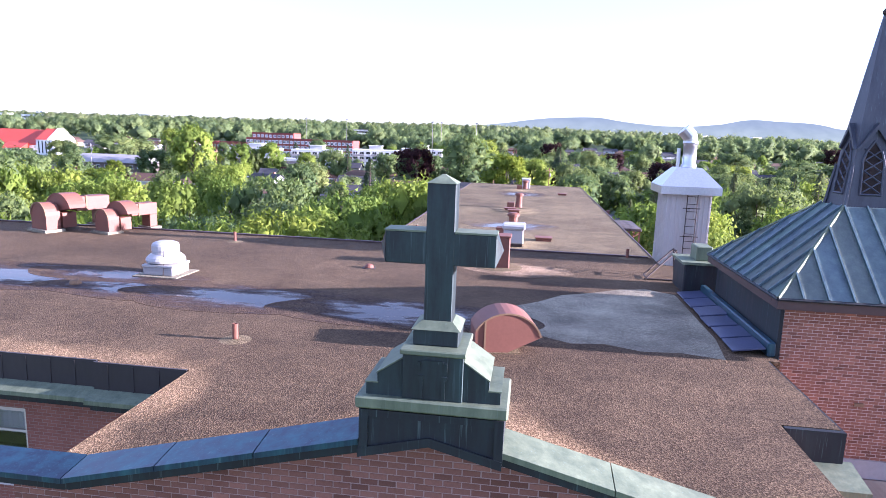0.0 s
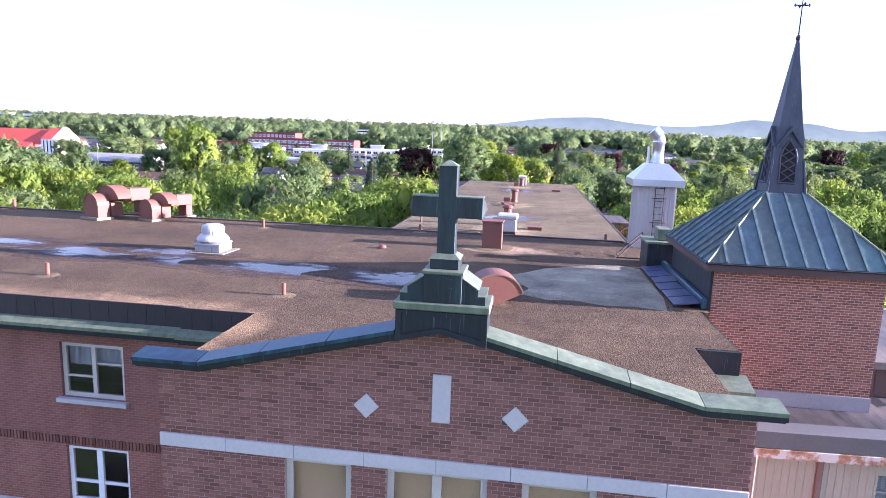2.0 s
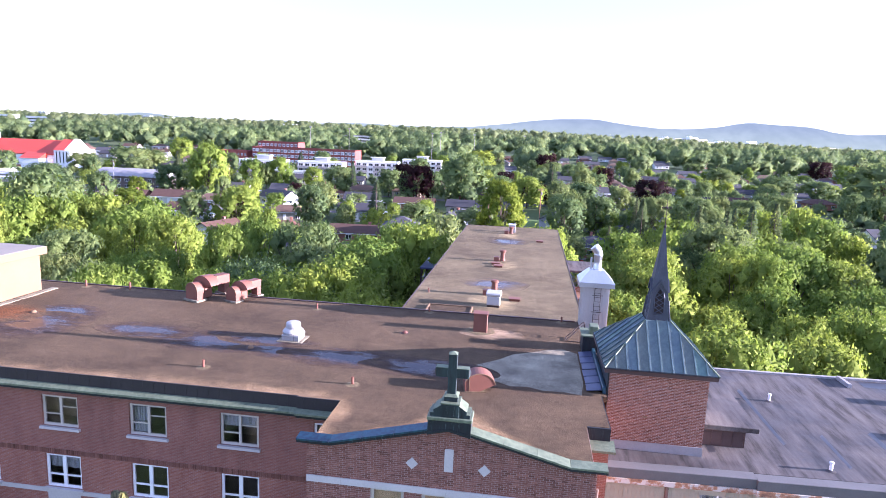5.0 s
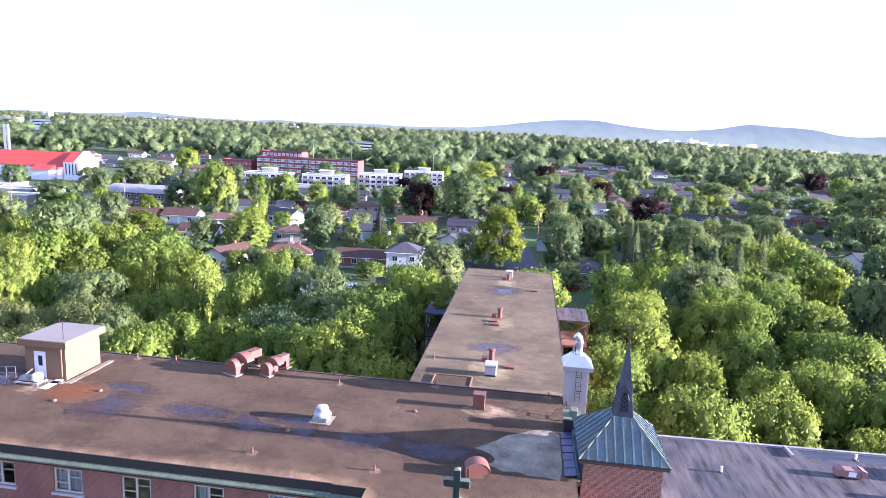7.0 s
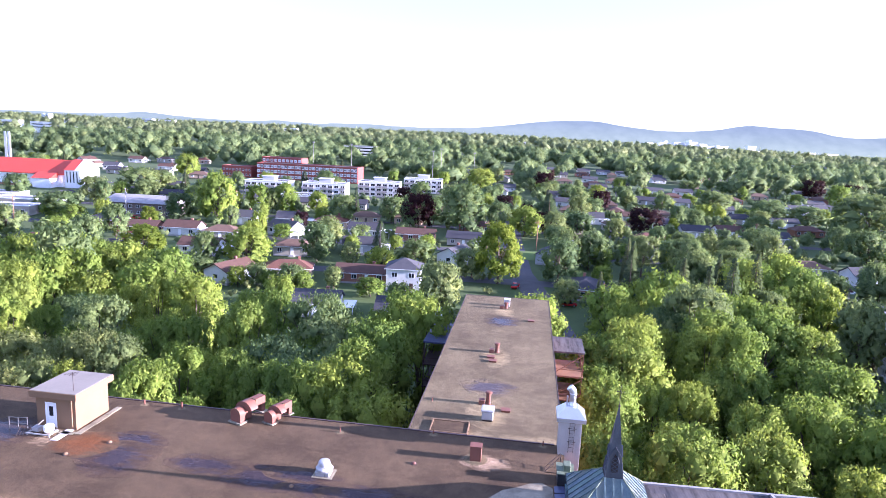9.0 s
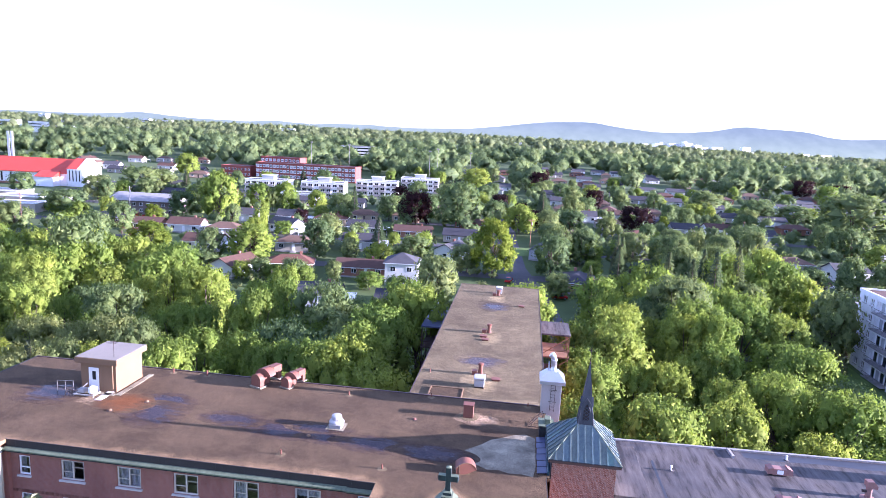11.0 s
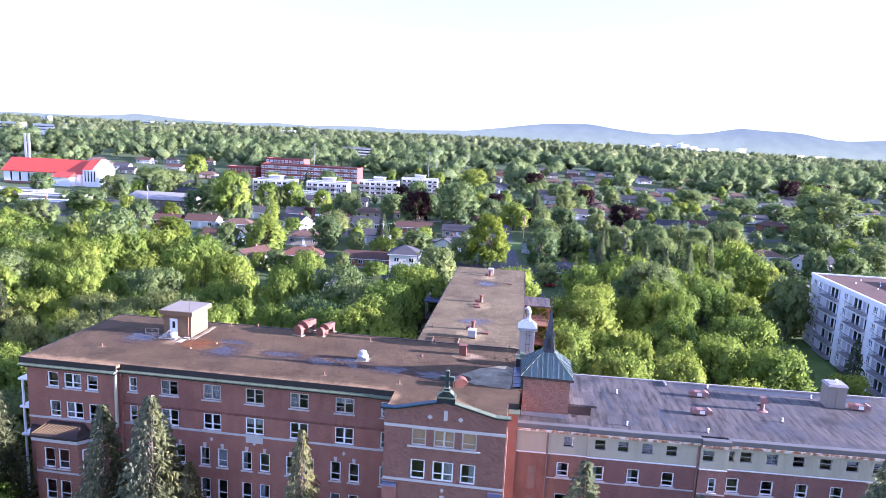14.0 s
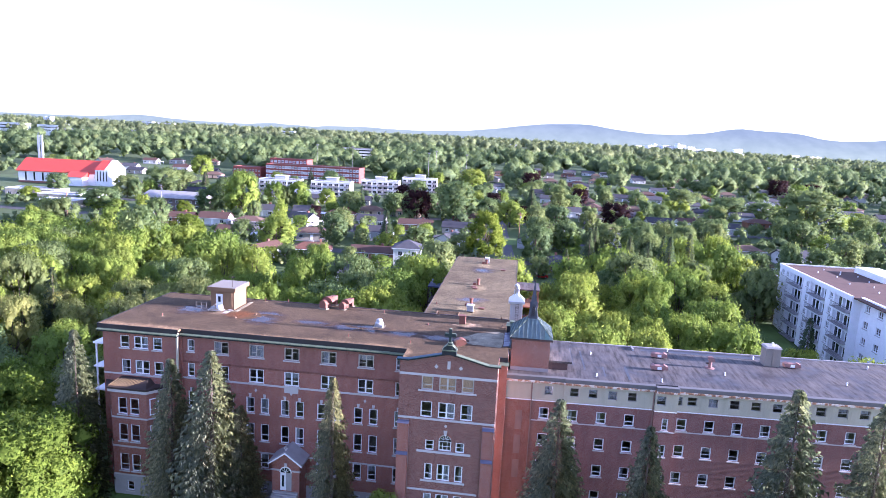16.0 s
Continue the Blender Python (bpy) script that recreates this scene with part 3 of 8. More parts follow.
# long block, front wall
holes, wins = [], []
for x in (-6.0, -10.68, -15.36, -19.9, -24.5):
    wins += [(x, 18.97, 1.95, 1.63, "mixed_old"), (x, 15.67, 1.95, 1.8, "double")]
    for z, h in ((11.67, 2.08), (8.0, 2.3), (4.3, 2.0)):
        if x == -15.36 and z < 5:
            continue
        wins += [(x - 0.4, z, 1.1, h, "single"), (x + 1.5, z, 1.1, h, "single")]
    if x != -15.36:
        wins += [(x - 0.3, 1.1, 0.9, 1.0, "sash"), (x + 1.5, 1.1, 0.9, 1.0, "sash")]
for x in (-28.0, -1.35):
    wins += [(x, 18.97, 0.95, 1.6, "single"), (x, 15.67, 0.95, 1.8, "single"), (x, 11.67, 0.95, 2.1, "single"), (x, 8.0, 0.95, 2.3, "single"), (x, 4.3, 0.95, 2.0, "single")]
part("wall", pierced(-29.0, 0.0, 2.6, 17.56, [(x, z, x + w, z + h) for x, z, w, h, s in wins if 2.6 < z < 17], FRONT, 0.35), M_BRICK, main, "red-brown brick wall")
part("wall", pierced(-29.0, 0.0, 17.56, 21.4, [(x, z, x + w, z + h) for x, z, w, h, s in wins if z > 17], FRONT, 0.35), M_BRICK_UP, main, "darker brown brick wall of the top storey")
part("foundation", pierced(-29.0, 0.0, -1.0, 2.6, [(x, z, x + w, z + h) for x, z, w, h, s in wins if z < 2.6], FRONT - 0.05, 0.4), M_FOUND, main, "grey concrete foundation")
for x, z, w, h, s in wins:
    window(main, x, z, w, h, FRONT, s, back=rnd.choice([None, "left", None, "all", "top", None]))
    if s == "single" and 11 < z < 12:
        bm = prism(bmesh.new(), [(x + w / 2 - 0.13, z + h + 0.02), (x + w / 2 + 0.13, z + h + 0.02), (x + w / 2 + 0.18, z + h + 0.5), (x + w / 2 - 0.18, z + h + 0.5)], "y", FRONT - 0.05, FRONT + 0.02)
        part("keystone", bm, M_STONE, main, "pale keystone")
for z, t in ((15.5, 0.22), (6.42, 0.18)):
    part("stone_band", boxes((-29.0, FRONT - 0.06, z - t / 2, -0.01, FRONT + 0.02, z + t / 2)), M_STONE, main)
for x in (-5.02, -14.4, -19.0, -23.6):
    bm = prism(bmesh.new(), [(x, 14.45), (x + 0.18, 14.7), (x, 14.95), (x - 0.18, 14.7)], "y", FRONT - 0.04, FRONT + 0.02)
    part("diamond_stone", bm, M_STONE, main)
part("stone_panel", boxes((-15.3, FRONT - 0.04, 14.75, -13.5, FRONT + 0.02, 15.38)), M_STONE, main)

# a row of upright bricks over the second windows
soldier = finish("soldier_brick", boxes((0.0, 0.0, 0.0, 0.066, 0.06, 0.24)), M_UNIT)
for k in range(int(28.9 / 0.105)):
    part("soldier_brick", soldier, None, main).matrix_local = pose(-28.95 + k * 0.105, FRONT - 0.035, 17.53)

# projecting end section
wins = [(-36.6, 18.97, 1.25, 1.63, "single"), (-34.75, 18.97, 1.95, 1.63, "double"), (-32.2, 18.97, 1.25, 1.63, "single"),
        (-36.5, 15.67, 1.25, 1.8, "single"), (-34.65, 15.67, 1.95, 1.8, "double"), (-32.1, 15.67, 1.25, 1.8, "single")]
part("wall", pierced(-38.9, -29.0, -1.0, 21.4, [(x, z, x + w, z + h) for x, z, w, h, s in wins], LEFTW, 0.35), M_BRICK, main)
part("wall", boxes((-29.002, LEFTW + 0.36, -1, -28.65, FRONT + 0.3, 21.4)), M_BRICK, main)
part("wall", boxes((-38.9, LEFTW + 0.36, -1, -38.55, 20.3, 21.4)), M_BRICK, main)
part("stone_band", boxes((-38.92, LEFTW - 0.06, 15.4, -28.96, LEFTW + 0.02, 15.6)), M_STONE, main)
for x, z, w, h, s in wins:
    window(main, x, z, w, h, LEFTW, s, back=rnd.choice([None, "left", "right", "top"]))
# pale strip by the return wall; its sunlit look is put into the colour
part("downpipe", boxes((-28.97, LEFTW - 0.28, 15.3, -28.72, LEFTW - 0.004, 21.5), bevel=0.03), M_CLAD, main, "pale downpipe strip in sunlit colour")
# back and rear side walls, rooms
part("wall", boxes((-38.9, 20.0, -1, 0, 20.3, 21.4)), M_BRICK, main)
part("room", boxes((-38.5, 7.0, 0.2, 10.9, 7.1, 21.3)), M_ROOM, main, "dim rooms behind the windows")
part("room", boxes((-38.5, LEFTW + 0.4, 14.7, -29.1, 7.0, 14.9), (-28.5, 5.06, 14.7, 10.5, 7.0, 14.9), (-28.5, 5.06, 18.2, -0.1, 7.0, 18.4), (-28.5, 5.06, 11.0, -0.1, 7, 11.2), (-28.5, 5.06, 7.3, -0.1, 7, 7.5), (-28.5, 5.06, 3.5, -0.1, 7, 3.7)), M_ROOM, main)

# bay window block on the end section
bw = [(-36.05, z, 1.25, h, "single") for z, h in ((10.9, 2.2), (7.3, 2.3), (3.3, 2.3))] + [(-34.45, z, 1.25, h, "single") for z, h in ((10.9, 2.2), (7.3, 2.3), (3.3, 2.3))] + [(-35.2, 0.6, 1.0, 1.3, "sash")]
part("bay_wall", pierced(-36.9, -32.2, 2.7, 14.0, [(x, z, x + w, z + h) for x, z, w, h, s in bw if z > 2.6], 2.3, 0.3), M_BRICK, main)
part("bay_foundation", pierced(-36.9, -32.2, -1.0, 2.7, [(x, z, x + w, z + h) for x, z, w, h, s in bw if z < 2.6], 2.27, 0.3), M_FOUND, main)
for z0, z1, mt in ((2.7, 14.0, M_BRICK), (-1.0, 2.7, M_FOUND)):
    part("bay_wall", prism(bmesh.new(), [(-38.2, LEFTW), (-36.9, 2.3), (-36.9, 2.6), (-37.9, LEFTW)], "z", z0, z1), mt, main)
    bm = prism(bmesh.new(), [(-32.2, 2.3), (-30.7, LEFTW), (-31.0, LEFTW), (-32.2, 2.62)], "z", z0, z1)
    part("bay_wall", bm, mt, main)
for x, z, w, h, s in bw:
    window(main, x, z, w, h, 2.3, s)
for z, h in ((10.9, 2.2), (7.3, 2.3), (3.3, 2.3)):
    fm, pm, sm = window_meshes(1.1, h, "single")
    ob = part("window", fm, None, main)
    ob.matrix_local = pose(-31.95, 2.55, z, 0, 0, 48.6)
    part("pane", finish("pane", boxes((0.02, 0.03, 0.02, 1.08, 0.06, h - 0.02)), M_DARKGLASS), None, ob)
for z in (6.6, 10.45, 2.75):
    bm = prism(bmesh.new(), [(-38.25, LEFTW), (-36.93, 2.24), (-32.17, 2.24), (-30.62, LEFTW)], "z", z - 0.1, z + 0.1)
    part("stone_band", bm, M_STONE, main)
bm = bmesh.new()
prism(bm, [(-38.6, LEFTW - 0.01), (-37.1, 1.9), (-32.0, 1.9), (-30.2, LEFTW - 0.01)], "z", 13.9, 14.3)
part("bay_cornice", bm, M_STONE, main)
bm = bmesh.new()
prism(bm, [(-38.7, LEFTW - 0.02), (-37.15, 1.8), (-31.95, 1.8), (-30.1, LEFTW - 0.02)], "z", 14.3, 14.55)
frustum(bm, (-37.1, 1.9, -32.0, LEFTW - 0.03, 14.55), (-36.4, 3.2, -32.6, LEFTW - 0.03, 15.25))
part("bay_roof", bm, M_IRON, main, "dark bay roof with bare battens")
for k in range(9):
    # bare battens that fan out over the slope
    part("batten", tube(bmesh.new(), (-37.0 + k * 0.3, 1.98 + 0.02 * k, 14.66), (-36.3 + k * 0.44, 3.1, 15.26), 0.035, n=4), M_BATTEN, main)

# gable block
GW = [(2.55, 18.87, 1.32, 1.63, "single_old"), (4.56, 18.87, 1.9, 1.63, "double_old"), (7.1, 18.87, 1.35, 1.63, "single_old"),
      (2.55, 15.6, 1.32, 1.9, "single"), (4.56, 15.6, 1.9, 1.9, "double"), (7.1, 15.6, 1.35, 1.9, "single"),
      (3.25, 11.65, 1.0, 1.22, "sash"), (6.75, 11.65, 1.0, 1.22, "sash"), (4.8, 11.7, 1.47, 1.2, "grid"),
      (3.28, 8.02, 0.92, 2.0, "single"), (4.73, 8.02, 1.46, 2.0, "double"), (6.77, 8.02, 0.92, 2.0, "single"),
      (3.28, 4.3, 0.92, 2.0, "single"), (4.73, 4.3, 1.46, 2.0, "double"), (6.77, 4.3, 0.92, 2.0, "single")]
ARCH = (5.535, 12.9, 0.735)
hl = [(x, z, x + w, z + h) for x, z, w, h, s in GW] + [(4.8, 12.9, 6.27, 13.64)]
wall_g = part("gable_wall", pierced(0.0, 11.0, 2.6, 22.0, hl, 0.0, 0.35), M_BRICK, main, "red-brown brick gable wall")
part("foundation", boxes((-0.06, -0.06, -1, 11.06, 0.33, 2.6)), M_FOUND, main)
bm = prism(bmesh.new(), [(0.0, 22.0), (11.0, 22.0), (11.0, 22.12), (10.02, 22.12), (5.53, 23.22), (1.04, 22.12), (0.0, 22.12)], "y", 0.0, 0.08)
part("gable_top", bm, M_MORTAR, main)
# the arched head: brick corners with a fan of bars
ax_, az_, ar_ = ARCH
bm = bmesh.new()
for s in (-1, 1):
    pts = [(ax_ + s * ar_, az_), (ax_ + s * ar_, az_ + ar_ + 0.005), (ax_, az_ + ar_ + 0.005)] + [(ax_ + s * ar_ * math.sin(a), az_ + ar_ * math.cos(a)) for a in [k * math.pi / 16 for k in range(9)]]
    prism(bm, pts, "y", 0.001, 0.34)
part("arch_head", bm, M_BRICK, main)
bm = bmesh.new()
for k in range(24):
    a0, a1 = math.pi * k / 24, math.pi * (k + 1) / 24
    prism(bm, [(ax_ + r * math.cos(a), az_ + r * math.sin(a)) for r, a in ((ar_, a0), (ar_, a1), (ar_ - 0.08, a1), (ar_ - 0.08, a0))], "y", 0.1, 0.19)
for k in range(1, 6):
    a = math.pi * k / 6
    tube(bm, (ax_ + 0.2 * math.cos(a), 0.14, az_ + 0.2 * math.sin(a)), (ax_ + ar_ * math.cos(a), 0.14, az_ + ar_ * math.sin(a)), 0.028, n=4)
fan = part("window", bm, M_WHITE, main, "white fan light in the arch")
bm = prism(bmesh.new(), [(ax_ + (ar_ - 0.02) * math.cos(math.pi * k / 12), az_ + (ar_ - 0.02) * math.sin(math.pi * k / 12)) for k in range(13)], "y", 0.15, 0.16)
part("pane", bm, M_GLASS, fan).visible_shadow = False
for x, z, w, h, s in GW:
    window(main, x, z, w, h, 0.0, s, sill=False, back="tan" if z > 18 else rnd.choice([None, "left", "right", "top"]))
for x0, x1, z, t, y in ((0.0, 11.0, 20.63, 0.27, 0.05), (0.0, 11.0, 15.42, 0.22, 0.08), (2.2, 8.8, 18.78, 0.16, 0.12), (2.3, 8.5, 11.5, 0.24, 0.12), (2.9, 8.0, 7.9, 0.2, 0.12), (1.35, 9.45, 6.7, 0.22, 0.06), (2.9, 8.0, 4.2, 0.18, 0.12)):
    n = max(1, round((x1 - x0) / 1.4))
    for k in range(n):
        part("band_stone", boxes((x0 + (x1 - x0) * k / n + 0.004, -y, z - t / 2, x0 + (x1 - x0) * (k + 1) / n - 0.004, 0.03, z + t / 2), bevel=0.008), M_STONE, main)
part("stone_slab", boxes((5.38, -0.03, 21.5, 5.72, 0.02, 22.42), bevel=0.01), M_STONE, main)
for x in (4.15, 6.9):
    part("diamond_stone", prism(bmesh.new(), [(x, 21.46), (x + 0.24, 21.7), (x, 21.94), (x - 0.24, 21.7)], "y", -0.03, 0.02), M_STONE, main)
bm = prism(bmesh.new(), [(5.4, 13.68), (5.67, 13.68), (5.75, 14.2), (5.32, 14.2)], "y", -0.1, 0.02)
part("keystone", bm, M_STONE, main)
part("diamond_stone", prism(bmesh.new(), [(5.53, 14.5), (5.72, 14.72), (5.53, 14.95), (5.34, 14.72)], "y", -0.04, 0.02), M_STONE, main)
for x0 in (0.0, 9.7):
    part("pilaster", boxes((x0 + 0.02, -0.3, -1, x0 + 1.28, -0.002, 14.75)), M_BRICK, main)
    part("pilaster", boxes((x0 + 0.05, -0.55, -1, x0 + 1.25, -0.302, 11.05)), M_BRICK, main)
    for z, d in ((14.75, 0.42), (11.05, 0.68)):
        bm = prism(bmesh.new(), [(-d, z), (-d + 0.25, z + 0.28), (0, z + 0.28) if z > 12 else (-0.302, z + 0.28), (0, z) if z > 12 else (-0.302, z)], "x", x0 - 0.02, x0 + 1.32)
        part("pilaster_cap", bm, M_CAP, main, "dark grey weathering cap")
part("wall", boxes((10.65, 0.36, -1, 11.0, 4.2, 21.9)), M_BRICK, main)
part("wall", boxes((0.0, 0.36, -1, 0.35, FRONT + 0.3, 21.9)), M_BRICK, main)
part("wall", boxes((11.002, 4.25, -1, 12.0, 4.6, 21.3)), M_BRICK_SUNLIT, main, "brick side wall in a sunlit orange tone")
part("wall", boxes((11.65, 4.62, -1, 12.0, 20.0, 21.9)), M_BRICK_SUNLIT, main)
part("downpipe", boxes((11.02, 0.1, 3, 11.12, 0.2, 21.4), bevel=0.03), M_PANELB, main, "rust-brown downpipe")

# gable coping: dark fascia below, sheet copper above
def coping(x_z, y0, y1, drop, mats):
    """Sloping coping pieces along a line of (x, z), each a piece of sheet with a fascia under it."""
    for (xa, za), (xb, zb) in zip(x_z, x_z[1:]):
        n = max(1, round((xb - xa) / 1.1))
        for k in range(n):
            a, b = xa + (xb - xa) * k / n, xa + (xb - xa) * (k + 1) / n - 0.012
            z0, z1 = za + (zb - za) * k / n, za + (zb - za) * (k + 1) / n
            bm = bmesh.new()
            v = [bm.verts.new(p) for p in ((a, y0, z0), (b, y0, z1), (b, y1, z1 + 0.06), (a, y1, z0 + 0.06), (a, y0, z0 - 0.07), (b, y0, z1 - 0.07), (b, y1, z1 - 0.05), (a, y1, z0 - 0.05))]
            for q in ((0, 1, 2, 3), (4, 7, 6, 5), (0, 4, 5, 1), (1, 5, 6, 2), (2, 6, 7, 3), (3, 7, 4, 0)):
                bm.faces.new([v[i] for i in q])
            part("coping_sheet", bm, mats, main)
        bm = prism(bmesh.new(), [(xa, za - 0.07), (xb, zb - 0.07), (xb, zb - drop), (xa, za - drop)], "y", y0 + 0.04, y0 + 0.34)
        prism(bm, [(xa, za - drop), (xb, zb - drop), (xb, zb - drop - 0.06), (xa, za - drop - 0.06)], "y", y0 + 0.14, y0 + 0.34)
        part("coping_fascia", bm, M_COPPER, main, "dark copper fascia")


# dark blue left, pale green right: shade and sun put into the copper
coping([(-0.3, 22.4), (1.0, 22.4), (4.735, 23.31)], -0.38, 0.12, 0.17, M_SHADE_CU)
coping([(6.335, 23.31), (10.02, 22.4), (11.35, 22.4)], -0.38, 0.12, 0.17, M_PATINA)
bm = prism(bmesh.new(), [(4.736, 23.235), (5.53, 23.43), (6.334, 23.235), (6.334, 23.13), (5.53, 23.325), (4.736, 23.13)], "y", -0.45, -0.05)
part("coping_fascia", bm, M_COPPER, main, "dark copper moulding under the plinth")

# roofs
def roof_slab(pts, z, t=0.25, mat=None, label=""):
    part("roof", prism(bmesh.new(), pts, "z", z - t, z), mat or M_GRAVEL, main, label)


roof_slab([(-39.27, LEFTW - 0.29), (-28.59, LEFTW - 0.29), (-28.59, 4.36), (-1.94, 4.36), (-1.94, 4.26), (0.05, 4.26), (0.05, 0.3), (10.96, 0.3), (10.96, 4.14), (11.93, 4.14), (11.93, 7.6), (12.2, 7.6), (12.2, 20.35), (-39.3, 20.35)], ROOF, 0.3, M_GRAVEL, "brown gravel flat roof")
roof_slab([(-0.75, 20.36), (12.3, 20.36), (12.3, 70.8), (-0.75, 70.8)], 21.45, 0.3, M_GRAVEL_PALE, "brown gravel flat roof")
part("roof_edge", boxes((-39.3, 20.2, 22.004, 11.5, 20.36, 22.07), (-0.85, 20.4, 21.3, -0.76, 70.85, 21.47), (12.31, 22, 21.3, 12.38, 70.85, 21.47), (-0.85, 70.81, 21.3, 12.38, 70.9, 21.47)), M_BROWN, main, "metal roof edge")
# front fascia and cornice, with upright seams
fx = [(-39.3, -28.65, LEFTW - 0.35), (-28.65, -2.0, 4.3), (-2.0, 0.0, 4.2)]
for xa, xb, y in fx:
    part("fascia", boxes((xa, y, 21.42, xb, y + 0.05, 22.01)), M_FASCIA_DARK, main, "dark seamed copper fascia")
    seam_ = finish("fascia_seam", boxes((0, -0.012, 21.43, 0.03, 0.01, 21.97)), M_FASCIA_DARK)
    for k in range(int((xb - xa) / 0.55)):
        part("fascia_seam", seam_, None, main).matrix_local = pose(xa + 0.3 + k * 0.55, y, 0)
    n = max(1, round((xb - xa) / 2.4))
    for k in range(n):
        a, b = xa + (xb - xa) * k / n, xa + (xb - xa) * (k + 1) / n - 0.01
        bm = prism(bmesh.new(), [(y - 0.33, 21.24), (y - 0.33, 21.33), (y + 0.0, 21.44), (y + 0.4, 21.44), (y + 0.4, 21.3), (y - 0.2, 21.2)], "x", a, b)
        part("cornice_sheet", bm, M_PATINA, main, "green copper cornice ledge")
    part("cornice", boxes((xa, y - 0.15, 21.05, xb, y + 0.5, 21.22)), M_COPPER, main)
# end return of the cornice and the notch by the gable's other side
part("fascia", boxes((-39.42, LEFTW - 0.35, 21.42, -39.29, 20.4, 22.01)), M_COPPER, main)
part("fascia", boxes((11.0, 4.03, 21.35, 11.98, 4.13, 21.99), (11.94, 4.14, 21.35, 11.98, 7.6, 21.99)), M_COPPER, main)
part("cornice_sheet", prism(bmesh.new(), [(3.35, 21.2), (3.35, 21.3), (4.1, 21.45), (4.1, 21.2)], "x", 11.05, 12.15), M_PATINA, main, "green copper cornice ledge")
# rear wing walls
for x in (-0.5, 11.75):
    hs = [(24 + 4.2 * k, z, 25.3 + 4.2 * k, z + 1.9) for k in range(11) for z in (17.3, 13.3, 9.3)]
    part("wall", pierced(20.4, 70.6, -1, 21.2, hs, x, 0.3, "x"), M_BRICK, main)
    for y, z, _, _ in hs:
        window(main, y, z, 1.3, 1.9, 0, "single", turn=-90 if x < 0 else 90, x=x if x < 0 else x + 0.3)
part("wall", boxes((-0.5, 70.3, -1, 12.05, 70.6, 21.2)), M_BRICK, main)
part("room", boxes((2.0, 20.5, 0, 2.1, 70, 21), (9.4, 20.5, 0, 9.5, 70, 21)), M_ROOM, main)
# galleries along the rear wing
for nm, x0, x1, y0, y1, zt, col in (("gallery", 12.4, 16.9, 53.5, 60.0, 19.0, M_WOOD), ("gallery", -5.6, -0.8, 58.0, 68.0, 17.2, M_BROWN)):
    g = thing(nm, "open timber gallery with flat roof beside the wing", "gallery")
    part("roof", boxes((x0, y0, zt - 0.25, x1, y1, zt), bevel=0.03), M_TAR if zt > 18 else M_SLATE, g, "grey flat roof")
    for z in [zt - 3.4 * k for k in range(1, 6)]:
        part("deck", boxes((x0, y0, z - 0.2, x1, y1, z)), col, g)
        part("rail", boxes((x0, y0, z + 0.85, x1, y0 + 0.08, z + 0.95), (x0 if x0 < 0 else x1 - 0.08, y0, z + 0.85, x0 + 0.08 if x0 < 0 else x1, y1, z + 0.95)), col, g)
    for x in (x0 + 0.1, x1 - 0.25):
        for y in (y0 + 0.1, (y0 + y1) / 2, y1 - 0.25):
            part("post", boxes((x, y, -0.5, x + 0.15, y + 0.15, zt - 0.25)), col, g)
    if zt > 18:
        for k in (1, 2):
            bm = tube(bmesh.new(), (x0 + 0.2, y0 + 0.1, zt - 3.4 * k), (x1 - 0.2, y0 + 0.1, zt - 3.4 * k + 3.0), 0.06, n=4)
            part("brace", bm, col, g)

